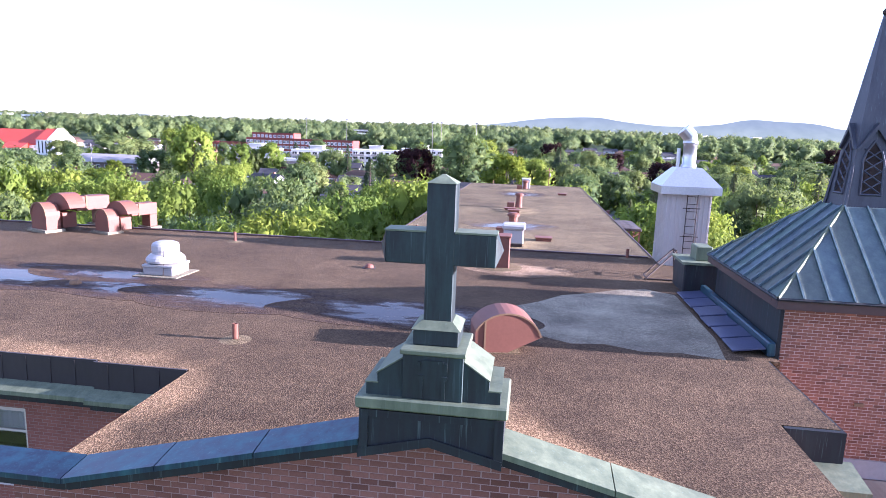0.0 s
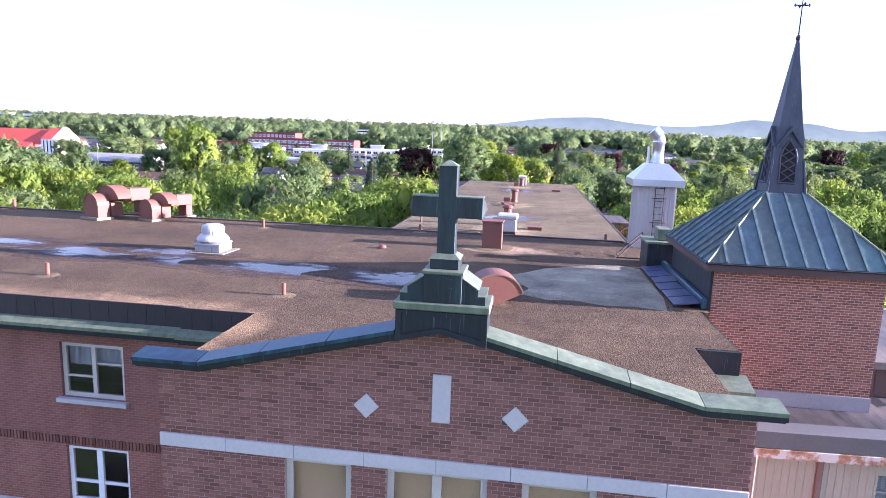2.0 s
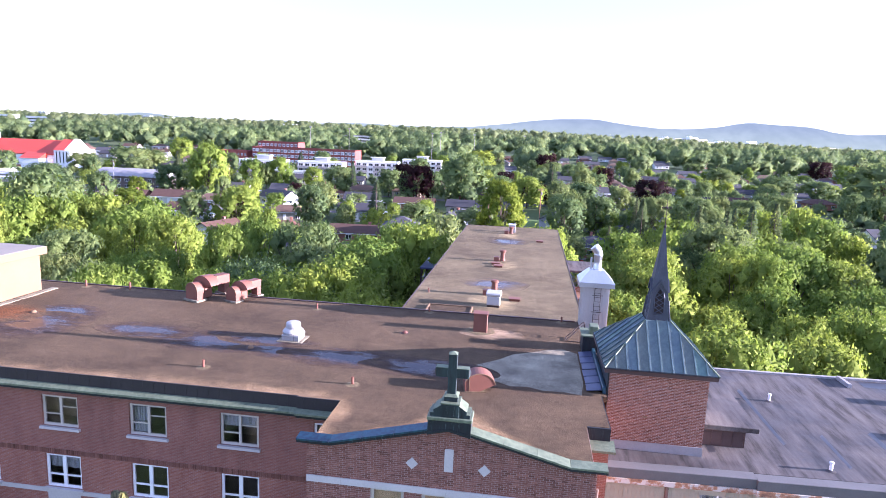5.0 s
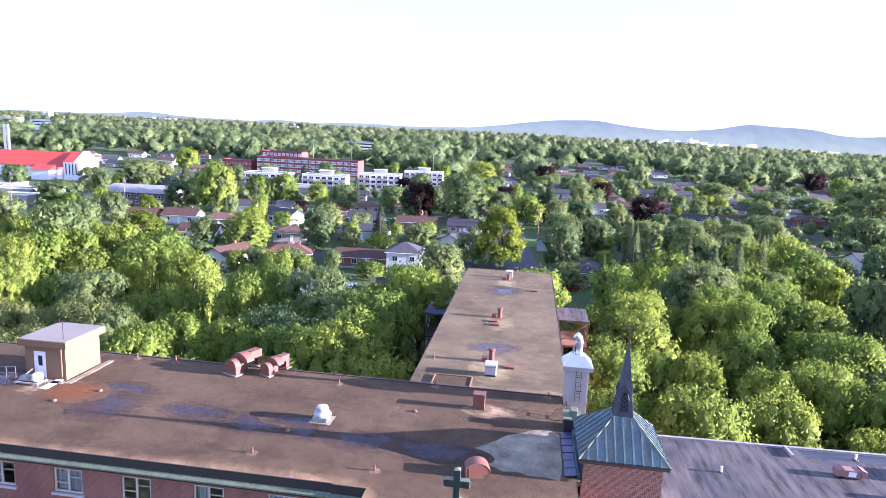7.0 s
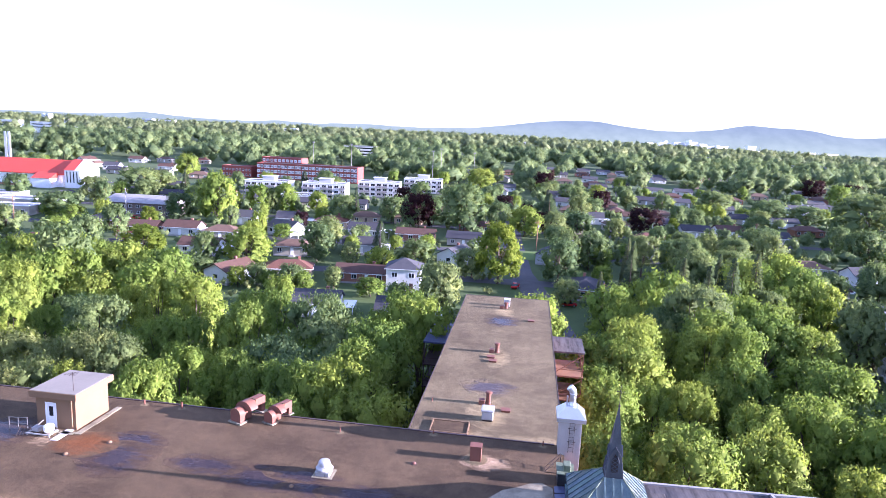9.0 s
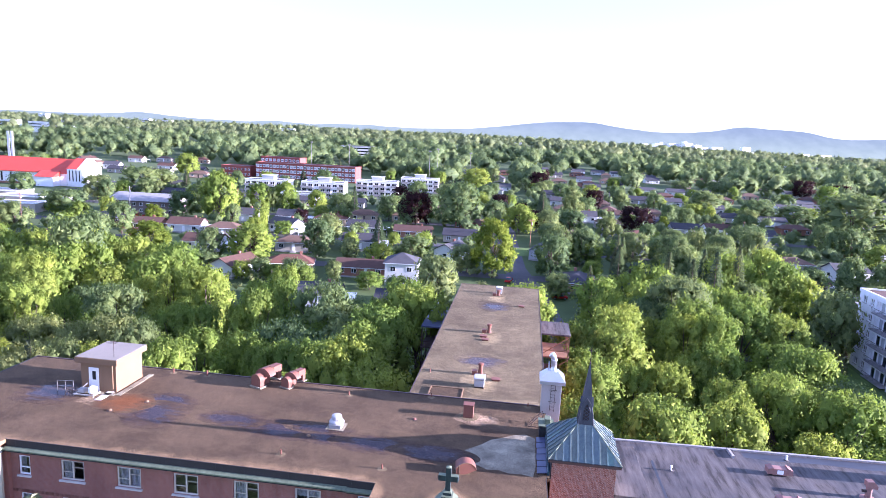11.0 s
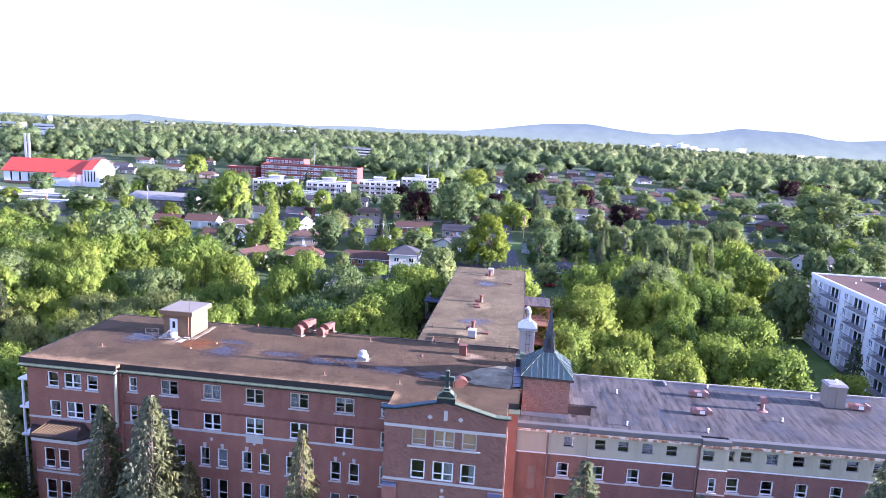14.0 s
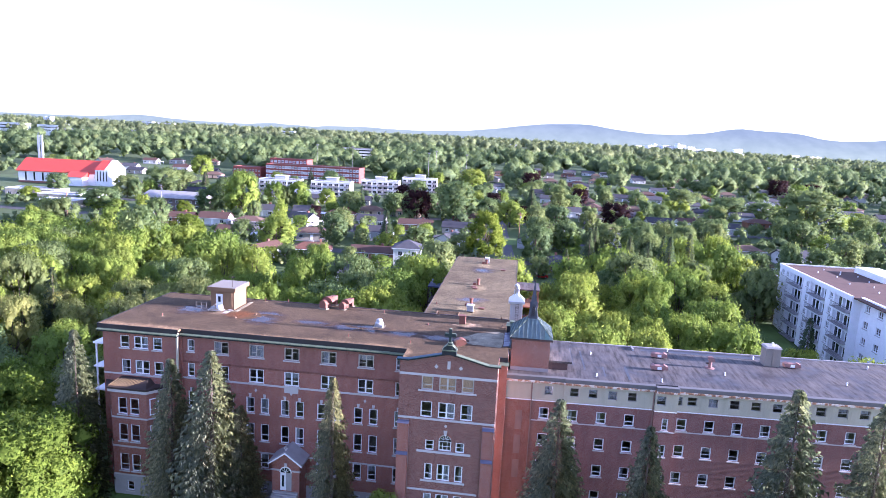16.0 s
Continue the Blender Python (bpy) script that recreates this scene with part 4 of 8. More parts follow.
# gable bricks laid one by one, tight to the wall
def lay(x0, x1, z0, z1, y, length, course, skip, near, holder, above=None, gap=0.015, mat=None):
    """Bricks in running bond in front of y; those within `near` become objects, the rest one mesh."""
    unit = finish("brick", boxes((0, -0.007, 0, length - gap, 0.02, course - gap)), mat or M_UNIT)
    bm, count, row = bmesh.new(), 0, 0
    rr = random.Random(11)
    z = z0
    while z + course <= z1 + 0.001:
        x = x0 - (length / 2 if row % 2 else 0)
        while x < x1 - 0.02:
            out = rr.uniform(-0.002, 0.002)
            pieces = [(max(x, x0), min(x + length - gap, x1), z, z + course - gap)]
            for h in skip:
                cut = []
                for a, b, lo_z, hi_z in pieces:
                    if b <= h[0] or a >= h[2] or hi_z <= h[1] or lo_z >= h[3]:
                        cut.append((a, b, lo_z, hi_z))
                        continue
                    if a < h[0]:
                        cut.append((a, h[0], lo_z, hi_z))
                    if b > h[2]:
                        cut.append((h[2], b, lo_z, hi_z))
                    m0, m1 = max(a, h[0]), min(b, h[2])
                    if lo_z < h[1]:
                        cut.append((m0, m1, lo_z, h[1]))
                    if hi_z > h[3]:
                        cut.append((m0, m1, h[3], hi_z))
                pieces = cut
            for a, b, lo_z, hi_z in pieces:
                if b - a < 0.015 or hi_z - lo_z < 0.012 or (above and hi_z > above((a + b) / 2) - 0.01):
                    continue
                if count < 300 and near[0] < a and b < near[1] and near[2] < z < near[3] and b - a > length - 0.02 and hi_z - lo_z > course - 0.02:
                    part("brick", unit, None, holder).matrix_local = pose(a, y + out, z)
                    count += 1
                    continue
                v = [bm.verts.new(p) for p in ((a, y - 0.007 + out, lo_z), (b, y - 0.007 + out, lo_z), (b, y - 0.007 + out, hi_z), (a, y - 0.007 + out, hi_z), (a, y + 0.01, lo_z), (b, y + 0.01, lo_z), (b, y + 0.01, hi_z), (a, y + 0.01, hi_z))]
                for q in ((0, 1, 2, 3), (0, 4, 5, 1), (1, 5, 6, 2), (2, 6, 7, 3), (3, 7, 4, 0)):
                    bm.faces.new([v[i] for i in q])
            x += length
        z += course
        row += 1
    me = bpy.data.meshes.new("brickwork")
    bm.to_mesh(me)
    bm.free()
    me.materials.append(mat or M_UNIT)
    tagged(part("brickwork", me, None, holder), "weathered red-brown bricks", kind="stuff")

# ---- cross and pedestal on the gable ----
cross = thing("copper_cross", "weathered green copper cross on a stepped pedestal", "cross", 5.55, -0.02, 0)
def cpart(name, bm, mat=None, label=""):
    return part(name, bm, mat or M_CROSS, cross, label)
bm = prism(bmesh.new(), [(-0.8, 23.17), (0, 23.37), (0.79, 23.17), (0.79, 23.72), (-0.8, 23.72)], "y", -0.4, 0.4)
cpart("plinth", bm, M_COPPER, "dark copper plinth")
cpart("plinth_trim", boxes((-0.8, -0.425, 23.2, -0.7, -0.401, 23.7), (0.69, -0.425, 23.2, 0.79, -0.401, 23.7), (-0.7, -0.42, 23.62, 0.69, -0.401, 23.7)), M_COPPER)
cpart("plinth_cap", boxes((-0.84, -0.46, 23.72, 0.83, 0.46, 23.86), bevel=0.02), M_PATINA, "green copper ledge")
half_ = [(0.735, 23.86), (0.735, 24.0), (0.61, 24.0), (0.61, 24.11), (0.33, 24.3), (0.33, 24.36)]
cpart("shoulder", prism(bmesh.new(), half_ + [(-p, q) for p, q in half_[::-1]], "y", -0.372, 0.372), M_CROSS, "stepped sloping shoulders")
for sd in (-1, 1):
    for p0, z0, p1, z1 in ((0.745, 24.001, 0.6, 24.001), (0.62, 24.111, 0.335, 24.304)):
        cpart("shoulder_ledge", prism(bmesh.new(), [(sd * p0, z0), (sd * p1, z1), (sd * p1, z1 + 0.014), (sd * p0, z0 + 0.014)], "y", -0.385, 0.385), M_PATINA, "green copper ledge")
cpart("front_block", boxes((-0.33, -0.405, 23.86, 0.33, -0.374, 24.36), bevel=0.008))
cpart("front_ledge", boxes((-0.36, -0.43, 24.36, 0.36, 0.34, 24.42), bevel=0.012), M_PATINA)
bm = bmesh.new()
for x0, z0, x1, z1 in ((-0.14, 23.88, -0.1, 24.1), (0.1, 23.88, 0.14, 24.1), (-0.16, 24.1, -0.1, 24.14), (0.1, 24.1, 0.16, 24.14), (-0.12, 24.28, 0.12, 24.31), (-0.16, 24.2, -0.13, 24.29), (0.13, 24.2, 0.16, 24.29)):
    box(bm, x0, -0.42, z0, x1, -0.398, z1)
cpart("relief_motif", bm)
cpart("stem_base", boxes((-0.25, -0.25, 24.42, 0.25, 0.25, 24.6), bevel=0.01))
cpart("stem_ledge", frustum(bmesh.new(), (-0.27, -0.27, 0.27, 0.27, 24.6), (-0.17, -0.17, 0.17, 0.17, 24.68)), M_PATINA)
cpart("stem", boxes((-0.155, -0.155, 24.66, 0.155, 0.155, 26.18), bevel=0.008))
cpart("stem_tip", frustum(bmesh.new(), (-0.165, -0.165, 0.165, 0.165, 26.18), (-0.02, -0.02, 0.02, 0.02, 26.27)), M_PATINA)
bm = bmesh.new()
box(bm, -0.6, -0.15, 25.3, 0.6, 0.15, 25.65, bevel=0.008)
cpart("arm", bm)
for s in (-1, 1):
    bm = bmesh.new()
    v = [bm.verts.new((s * 0.6, a, b)) for a, b in ((-0.15, 25.3), (0.15, 25.3), (0.15, 25.65), (-0.15, 25.65))] + [bm.verts.new((s * 0.68, 0, 25.475))]
    bm.faces.new(v[:4])
    for k in range(4):
        bm.faces.new((v[k], v[(k + 1) % 4], v[4]))
    cpart("arm_tip", bm)
cpart("arm_cap", boxes((-0.61, -0.16, 25.65, -0.158, 0.16, 25.67)), M_PATINA)
cpart("arm_cap", boxes((0.158, -0.16, 25.65, 0.61, 0.16, 25.67)), M_PATINA)

# ---- bell tower ----
M_PANEL = copper_mat("panel_copper", (0.25, 0.33, 0.33), (0.46, 0.6, 0.53), 0.55, 0.5)
nt_ = M_PANEL.node_tree
oi_ = nt_.nodes.new("ShaderNodeObjectInfo")
tone_ = ramp(nt_, oi_.outputs["Random"], [(0.0, (0.75, 0.8, 1.0)), (0.35, (1, 1, 1)), (0.7, (1.0, 0.82, 0.68)), (1.0, (0.8, 1.1, 1.05))])
link_ = nt_.nodes["Principled BSDF"].inputs["Base Color"].links[0].from_socket
nt_.links.new(mix(nt_, 0.8, link_, tone_, "MULTIPLY"), nt_.nodes["Principled BSDF"].inputs["Base Color"])

tower = thing("spire_tower", "low square brick tower with seamed copper roof and slim spire", "tower")
TX0, TX1, TY0, TY1 = 12.3, 16.9, 7.95, 13.0
tw = part("wall", boxes((TX0, TY0, 18.0, TX1, TY0 + 0.3, 23.32)), M_MORTAR_PALE, tower, "red brick tower wall")
part("wall", boxes((TX1 - 0.3, TY0 + 0.31, 18.0, TX1, TY1, 23.32)), M_MORTAR_PALE, tower)
part("wall", boxes((TX0 + 0.02, TY1 - 0.3, 18.0, TX1 - 0.31, TY1, 23.32)), M_MORTAR_PALE, tower)
part("copper_wall", boxes((TX0 - 0.08, TY0 + 0.02, 21.7, TX0 - 0.002, TY1, 23.3)), M_COPPER, tower, "dark copper sheet wall")
part("inner_wall", boxes((TX0 + 0.002, TY0 + 0.31, 18.0, TX0 + 0.3, TY1 - 0.31, 23.3)), M_BRICK, tower)
EX0, EX1, EY0, EY1 = 11.98, 17.22, 7.6, 13.32
for q in ((EX0 + 0.02, EY0 + 0.02, 23.2, EX1 - 0.02, EY0 + 0.4, 23.44), (EX0 + 0.02, EY1 - 0.4, 23.2, EX1 - 0.02, EY1 - 0.02, 23.44), (EX0 + 0.02, EY0 + 0.41, 23.2, EX0 + 0.4, EY1 - 0.41, 23.44), (EX1 - 0.4, EY0 + 0.41, 23.2, EX1 - 0.02, EY1 - 0.41, 23.44)):
    part("boxed_eave", boxes(q), M_BROWN, tower)
CX, CY, HALF, ZE, ZT = 14.68, 10.46, 0.6, 23.5, 25.35
part("roof_deck", frustum(bmesh.new(), (EX0 + 0.05, EY0 + 0.05, EX1 - 0.05, EY1 - 0.05, 23.42), (CX - HALF + 0.02, CY - HALF + 0.02, CX + HALF - 0.02, CY + HALF - 0.02, ZT - 0.03)), M_IRON, tower)
# standing seams on the four slopes and ribs on the hips
lo = [Vector(p) for p in ((EX0, EY0, 23.45), (EX1, EY0, 23.45), (EX1, EY1, 23.45), (EX0, EY1, 23.45))]
hi = [Vector((CX + a * HALF, CY + b * HALF, ZT)) for a, b in ((-1, -1), (1, -1), (1, 1), (-1, 1))]
for s in range(4):
    a, b, c, d = lo[s], lo[(s + 1) % 4], hi[(s + 1) % 4], hi[s]
    along = (b - a).normalized()
    up = ((c + d) / 2 - (a + b) / 2)
    nrm = along.cross(up).normalized()
    width = (b - a).length
    n = 10
    slope = up - along * up.dot(along)
    wa, wd = (d - a).dot(along), (c - a).dot(along)

    def head(u):
        """Where a line square to the eaves meets a hip or the top."""
        rise = u / wa if u < wa else ((width - u) / (width - wd) if u > wd else 1.0)
        return a + along * u + slope * rise

    for k in range(n):
        u0, u1 = width * k / n, width * (k + 1) / n
        cuts = [u0] + [u for u in (wa, wd) if u0 < u < u1] + [u1]
        low = [a + along * u0, a + along * u1]
        top = [head(u) for u in cuts[::-1]]
        outline = low + [q for q in top if min((q - p).length for p in low) > 0.01]
        bm = bmesh.new()
        f = bm.faces.new([bm.verts.new(p) for p in outline])
        bmesh.ops.solidify(bm, geom=[f], thickness=0.02)
        part("roof_panel", bm, M_PANEL, tower)
        if k:
            foot, peak, side = a + along * u0, head(u0), along * 0.018
            bm = bmesh.new()
            v = [bm.verts.new(p) for p in (foot - side, foot + side, peak + side, peak - side)]
            v += [bm.verts.new(q.co + nrm * 0.06) for q in v]
            for q in ((0, 1, 2, 3), (4, 5, 6, 7), (0, 1, 5, 4), (1, 2, 6, 5), (2, 3, 7, 6), (3, 0, 4, 7)):
                bm.faces.new([v[i] for i in q])
            part("seam", bm, M_ROOFCU, tower)
    part("hip_rib", tube(bmesh.new(), lo[s], hi[s], 0.045, n=6), M_PATINA, tower)
    part("eave_drip", tube(bmesh.new(), a + Vector((0, 0, -0.02)), b + Vector((0, 0, -0.02)), 0.04, n=6), M_COPPER, tower)
# lantern with traceried openings, then the needle
HB, HT, ZL = 0.53, 0.37, 27.1
lan = part("lantern", frustum(bmesh.new(), (CX - HB, CY - HB, CX + HB, CY + HB, ZT - 0.05), (CX - HT, CY - HT, CX + HT, CY + HT, ZL)), M_SPIRE, tower, "dark metal lantern with pointed openings")
part("needle", frustum(bmesh.new(), (CX - HT, CY - HT, CX + HT, CY + HT, ZL), (CX - 0.035, CY - 0.035, CX + 0.035, CY + 0.035, 29.92)), M_SPIRE, tower, "slim dark metal spire")
for s in range(4):
    turn = pose(CX, CY, 0, 0, 0, 90 * s)
    bm = bmesh.new()
    # gablet over each face, pierced tracery bars in a pointed frame
    def at(u, z):
        return Vector((u, -(HB + (HT - HB) * (z - ZT) / (ZL - ZT)) - 0.01, z))
    prism(bm, [(-0.41, 26.75), (-0.35, 26.75), (0, 27.22), (0.35, 26.75), (0.41, 26.75), (0, 27.38)], "y", -HT - 0.1, -HT + 0.1)
    part("gablet", bm, M_SPIRE, lan).matrix_local = turn
    bm = bmesh.new()
    outline = [(-0.24, 25.65), (-0.24, 26.45), (-0.17, 26.7), (0, 26.95), (0.17, 26.7), (0.24, 26.45), (0.24, 25.65)]
    for p, q in zip(outline, outline[1:] + outline[:1]):
        tube(bm, at(*p), at(*q), 0.03, n=5)
    for k in range(4):
        z = 25.68 + k * 0.26
        part("tracery_bar", tube(bmesh.new(), at(-0.22, z), at(0.22, z + 0.3), 0.02, n=4), M_SPIRE, lan).matrix_local = turn
        part("tracery_bar", tube(bmesh.new(), at(0.22, z), at(-0.22, z + 0.3), 0.02, n=4), M_SPIRE, lan).matrix_local = turn
    part("tracery_frame", bm, M_SPIRE, lan).matrix_local = turn
    # dark sheet on the lantern face: the opening's shade put into its colour
    bm = bmesh.new()
    f = [bm.verts.new(at(u * 0.93, z) + Vector((0, 0.004, 0))) for u, z in outline]
    bm.faces.new(f)
    bmesh.ops.solidify(bm, geom=bm.faces[:], thickness=0.004)
    part("opening", bm, M_IRON, lan, "dark sheet for the shade of an opening").matrix_local = turn
    bm = tube(bmesh.new(), (-HB - 0.03, -HB - 0.03, ZT - 0.05), (-HT - 0.08, -HT - 0.08, 26.35), 0.05, 0.035, n=5)
    part("corner_rib", bm, M_SPIRE, lan).matrix_local = turn
bm = tube(bmesh.new(), (CX, CY, 29.85), (CX, CY, 31.4), 0.025, 0.012, n=6)
lathe(bm, CX, CY, [(0.02, 29.9), (0.07, 29.97), (0.07, 30.03), (0.02, 30.1)], 10)
for z, r in ((30.95, 0.2), (30.45, 0.0)):
    if r:
        tube(bm, (CX - r, CY, z), (CX + r, CY, z), 0.02, n=5)
        tube(bm, (CX, CY - r, z), (CX, CY + r, z), 0.015, n=5)
        for dx, dy in ((r, 0), (-r, 0), (0, r), (0, -r)):
            lathe(bm, CX + dx, CY + dy, [(0.01, z - 0.05), (0.04, z), (0.01, z + 0.05)], 6)
part("finial", bm, M_IRON, tower, "wrought iron cross finial")
part("flashing", boxes((TX0, TY0 - 0.06, 19.2, TX1 + 0.02, TY0 - 0.012, 19.72)), M_FASCIA, tower, "pale grey flashing at the foot")
part("vent_stub", boxes((14.0, TY0 - 0.06, 21.0, 14.2, TY0 - 0.016, 21.07)), M_PINK, tower)
# slate cricket between roof and tower
cr = thing("roof_cricket", "sloping strip of dark slates beside the tower", "roof cricket")
for j in range(6):
    ob = part("slate", boxes((0.2, 0, 0, 0.92, 0.88, 0.04), bevel=0.006), M_SLATE, cr)
    ob.matrix_local = pose(11.08 + 0.02 * (j % 2), 7.95 + j * 0.99, 22.02, 0, -9 + (j % 3), (j % 3) - 1)
part("gutter", boxes((12.02, 7.9, 22.0, 12.2, 13.9, 22.34), bevel=0.03), M_SHADE_CU, cr, "copper gutter box")
sb = thing("copper_roof_box", "dark copper hatch box with a small raised top", "roof box")
part("body", boxes((11.5, 14.0, 22.0, 12.6, 15.5, 22.95), bevel=0.03), M_COPPER, sb)
part("lid", boxes((11.42, 13.92, 22.95, 12.68, 15.58, 23.03)), M_PATINA, sb)
part("top_box", boxes((11.9, 14.3, 23.03, 12.4, 15.1, 23.5), bevel=0.03), M_PATINA, sb)

# ---- metal chimney ----
ch = thing("clad_chimney", "tall chimney in ribbed pale steel siding with bright metal hood", "chimney")
KX0, KX1, KY0, KY1 = 11.75, 13.4, 18.85, 20.5
part("shaft", boxes((KX0, KY0, -1, KX1, KY1, 24.85)), M_SIDING, ch, "pale ribbed siding")
bm = bmesh.new()
for k in range(10):
    x = KX0 + 0.04 + k * (KX1 - KX0 - 0.08) / 9
    box(bm, x - 0.025, KY0 - 0.035, 14, x + 0.025, KY0 + 0.01, 24.84)
    y = KY0 + 0.04 + k * (KY1 - KY0 - 0.08) / 9
    box(bm, KX0 - 0.035, y - 0.025, 14, KX0 + 0.01, y + 0.025, 24.84)
    box(bm, KX1 - 0.01, y - 0.025, 14, KX1 + 0.035, y + 0.025, 24.84)
part("siding_rib", bm, M_SIDING, ch)
hood = part("hood", boxes((KX0 - 0.3, KY0 - 0.3, 24.85, KX1 + 0.3, KY1 + 0.3, 25.15)), M_GALV, ch, "bright galvanised hood")
part("hood_slope", frustum(bmesh.new(), (KX0 - 0.3, KY0 - 0.3, KX1 + 0.3, KY1 + 0.3, 25.15), (KX0 + 0.35, KY0 + 0.35, KX1 - 0.35, KY1 - 0.35, 25.85)), M_GALV, ch)
kx, ky = (KX0 + KX1) / 2 + 0.05, (KY0 + KY1) / 2
bm = bmesh.new()
lathe(bm, kx, ky, [(0.3, 25.8), (0.3, 25.95), (0.26, 26.0), (0.26, 26.75), (0.3, 26.78), (0.3, 26.85), (0.26, 26.9)], 20)
part("flue", bm, M_GALV, ch, smooth=True)
bm = bmesh.new()
tube(bm, (kx, ky, 26.85), (kx - 0.05, ky, 27.1), 0.27, 0.27, 16)
tube(bm, (kx - 0.02, ky, 27.05), (kx - 0.3, ky, 27.35), 0.29, 0.29, 16)
part("flue_elbow", bm, M_GALV, ch, "tarnished flue cap")
part("thin_flue", tube(bmesh.new(), (kx - 0.42, ky, 25.6), (kx - 0.42, ky, 26.6), 0.07, n=10), M_GALV, ch)
lx = (KX0 + KX1) / 2 + 0.1
part("ladder_rail", tube(bmesh.new(), (lx - 0.19, KY0 - 0.16, 22.3), (lx - 0.19, KY0 - 0.16, 25.2), 0.018, n=5), M_IRON, ch)
part("ladder_rail", tube(bmesh.new(), (lx + 0.19, KY0 - 0.16, 22.3), (lx + 0.19, KY0 - 0.16, 25.2), 0.018, n=5), M_IRON, ch)
for k in range(10):
    part("ladder_rung", tube(bmesh.new(), (lx - 0.19, KY0 - 0.16, 22.45 + k * 0.29), (lx + 0.19, KY0 - 0.16, 22.45 + k * 0.29), 0.013, n=5), M_IRON, ch)
for z in (23.2, 24.3):
    part("ladder_bracket", boxes((lx - 0.33, KY0 - 0.17, z, lx + 0.33, KY0 - 0.14, z + 0.03)), M_IRON, ch)

# ---- side wing ----
SW = thing("side_wing", "lower red-brick wing with beige clad top storey", "building", 12.0, 6.2, 0, 2.3)
def spart(name, bm, mat, label=""):
    return part(name, bm, mat, SW, label)
SEC = [(0.0, 6.9, 0.0), (6.9, 17.5, -0.12), (17.5, 20.1, -0.5), (20.1, 68.0, -0.12)]
clad_w = [(4.6, 1.0), (7.6, 1.05), (9.8, 1.05), (12.1, 1.05), (14.4, 1.05), (17.7, 1.05), (20.25, 0.5)] + [(21.3 + 2.43 * k, 1.1) for k in range(19)]
brick_w = [(4.1, 1.2), (7.5, 1.2), (10.9, 1.2), (14.2, 1.2), (18.5, 0.75)] + [(20.3 + 3.2 * k, 1.2) for k in range(15)]
for a, b, y in SEC:
    ch_ = [(u, 17.05, u + w, 18.15) for u, w in clad_w if a <= u < b]
    spart("clad_wall", pierced(a, b, 16.3, 18.75, ch_, y, 0.25), M_CLAD, "beige ribbed cladding")
    rib = finish("clad_rib", boxes((-0.02, -0.025, 16.35, 0.02, 0.005, 18.64)), M_CLAD)
    k = a + 0.15
    while k < min(b, 40):
        if not any(h[0] - 0.03 < k < h[2] + 0.03 for h in ch_):
            spart("clad_rib", rib, None).matrix_local = pose(k, y, 0)
        k += 0.2 if k < 12 else 0.3
    for h in ch_:
        window(SW, h[0], h[1], h[2] - h[0], 1.1, y, "slim", sill=False, back=rnd.choice([None, None, "top", "all"]))
    bh = [(u, z, u + w, z + 1.5) for u, w in brick_w if a <= u < b for z in (13.9, 10.55, 7.1, 3.7)]
    spart("brick_wall", pierced(a, b, -1.0, 16.2, bh, y + 0.02, 0.3), M_BRICK_SUNLIT if a == 0 else M_BRICK_WING, "red brick wall")
    for h in bh:
        window(SW, h[0], h[1], h[2] - h[0], 1.5, y + 0.02, "single", back=rnd.choice([None, None, "top", "left"]))
    spart("clad_sill", boxes((a, y - 0.06, 16.2, b, y + 0.25, 16.29)), M_WHITE)
    spart("stone_band", boxes((a + (3.2 if a == 0 else 0), y - 0.03, 13.64, b, y + 0.05, 13.76)), M_STONE)
    spart("soffit_flashing", boxes((a - 0.02, y - 0.4, 18.6, b + 0.02, y + 0.2, 18.84)), M_RUST, "rusty peeling flashing")
    spart("parapet", boxes((a - 0.03, y - 0.36, 18.85, b + 0.03, y + 0.3, 19.34), bevel=0.02), M_PARAPET, "grey metal parapet")
spart("roof", boxes((0.0, 0.31, 18.9, 68.0, 14.2, 19.28)), M_TAR, "grey bitumen flat roof with tar seams")
spart("brick_wall", boxes((0.3, 14.0, -1, 68, 14.3, 18.9), (67.7, 0.3, -1, 68, 13.9, 18.9)), M_BRICK)
spart("roof_edge", boxes((0.0, 14.1, 19.0, 68.0, 14.35, 19.42)), M_FASCIA)
damp_ = [(18.5, 13.0), (21, 12.75), (25, 12.9), (29, 12.6), (34, 12.8), (39, 12.3), (40, 13.2), (40, 13.99), (18.5, 13.99)]
spart("damp_strip", prism(bmesh.new(), damp_, "z", 19.275, 19.2835), M_DAMP, "dark damp strip along the roof edge")
for x0_, y0_, x1_, y1_ in ((5.5, 2.0, 5.9, 7.5), (8.2, 5.0, 8.5, 12.0), (9.6, 3.5, 9.8, 11.0), (14.6, 1.0, 14.9, 6.0), (11.8, 1.5, 12.0, 5.2)):
    spart("tar_seam", prism(bmesh.new(), [(x0_, y0_), (x1_, y0_ + 0.2), (x1_ + 0.25, y1_), (x0_ + 0.2, y1_ - 0.3)], "z", 19.275, 19.2822), M_DAMP)
spart("roof_divider", boxes((17.3, 12.6, 19.282, 17.5, 14.1, 19.55)), M_FASCIA)
spart("room", boxes((0.3, 2.2, 0, 67.5, 2.3, 18.8)), M_ROOM)
spart("room", boxes((0.3, 0.4, 16.2, 67.5, 2.19, 16.3), (0.3, 0.4, 13, 67.5, 2.19, 13.1), (0.3, 0.4, 9.7, 67.5, 2.19, 9.8)), M_ROOM)
spart("downpipe", boxes((3.0, -0.14, 0, 3.14, -0.004, 18.6), bevel=0.02), M_PANELB)
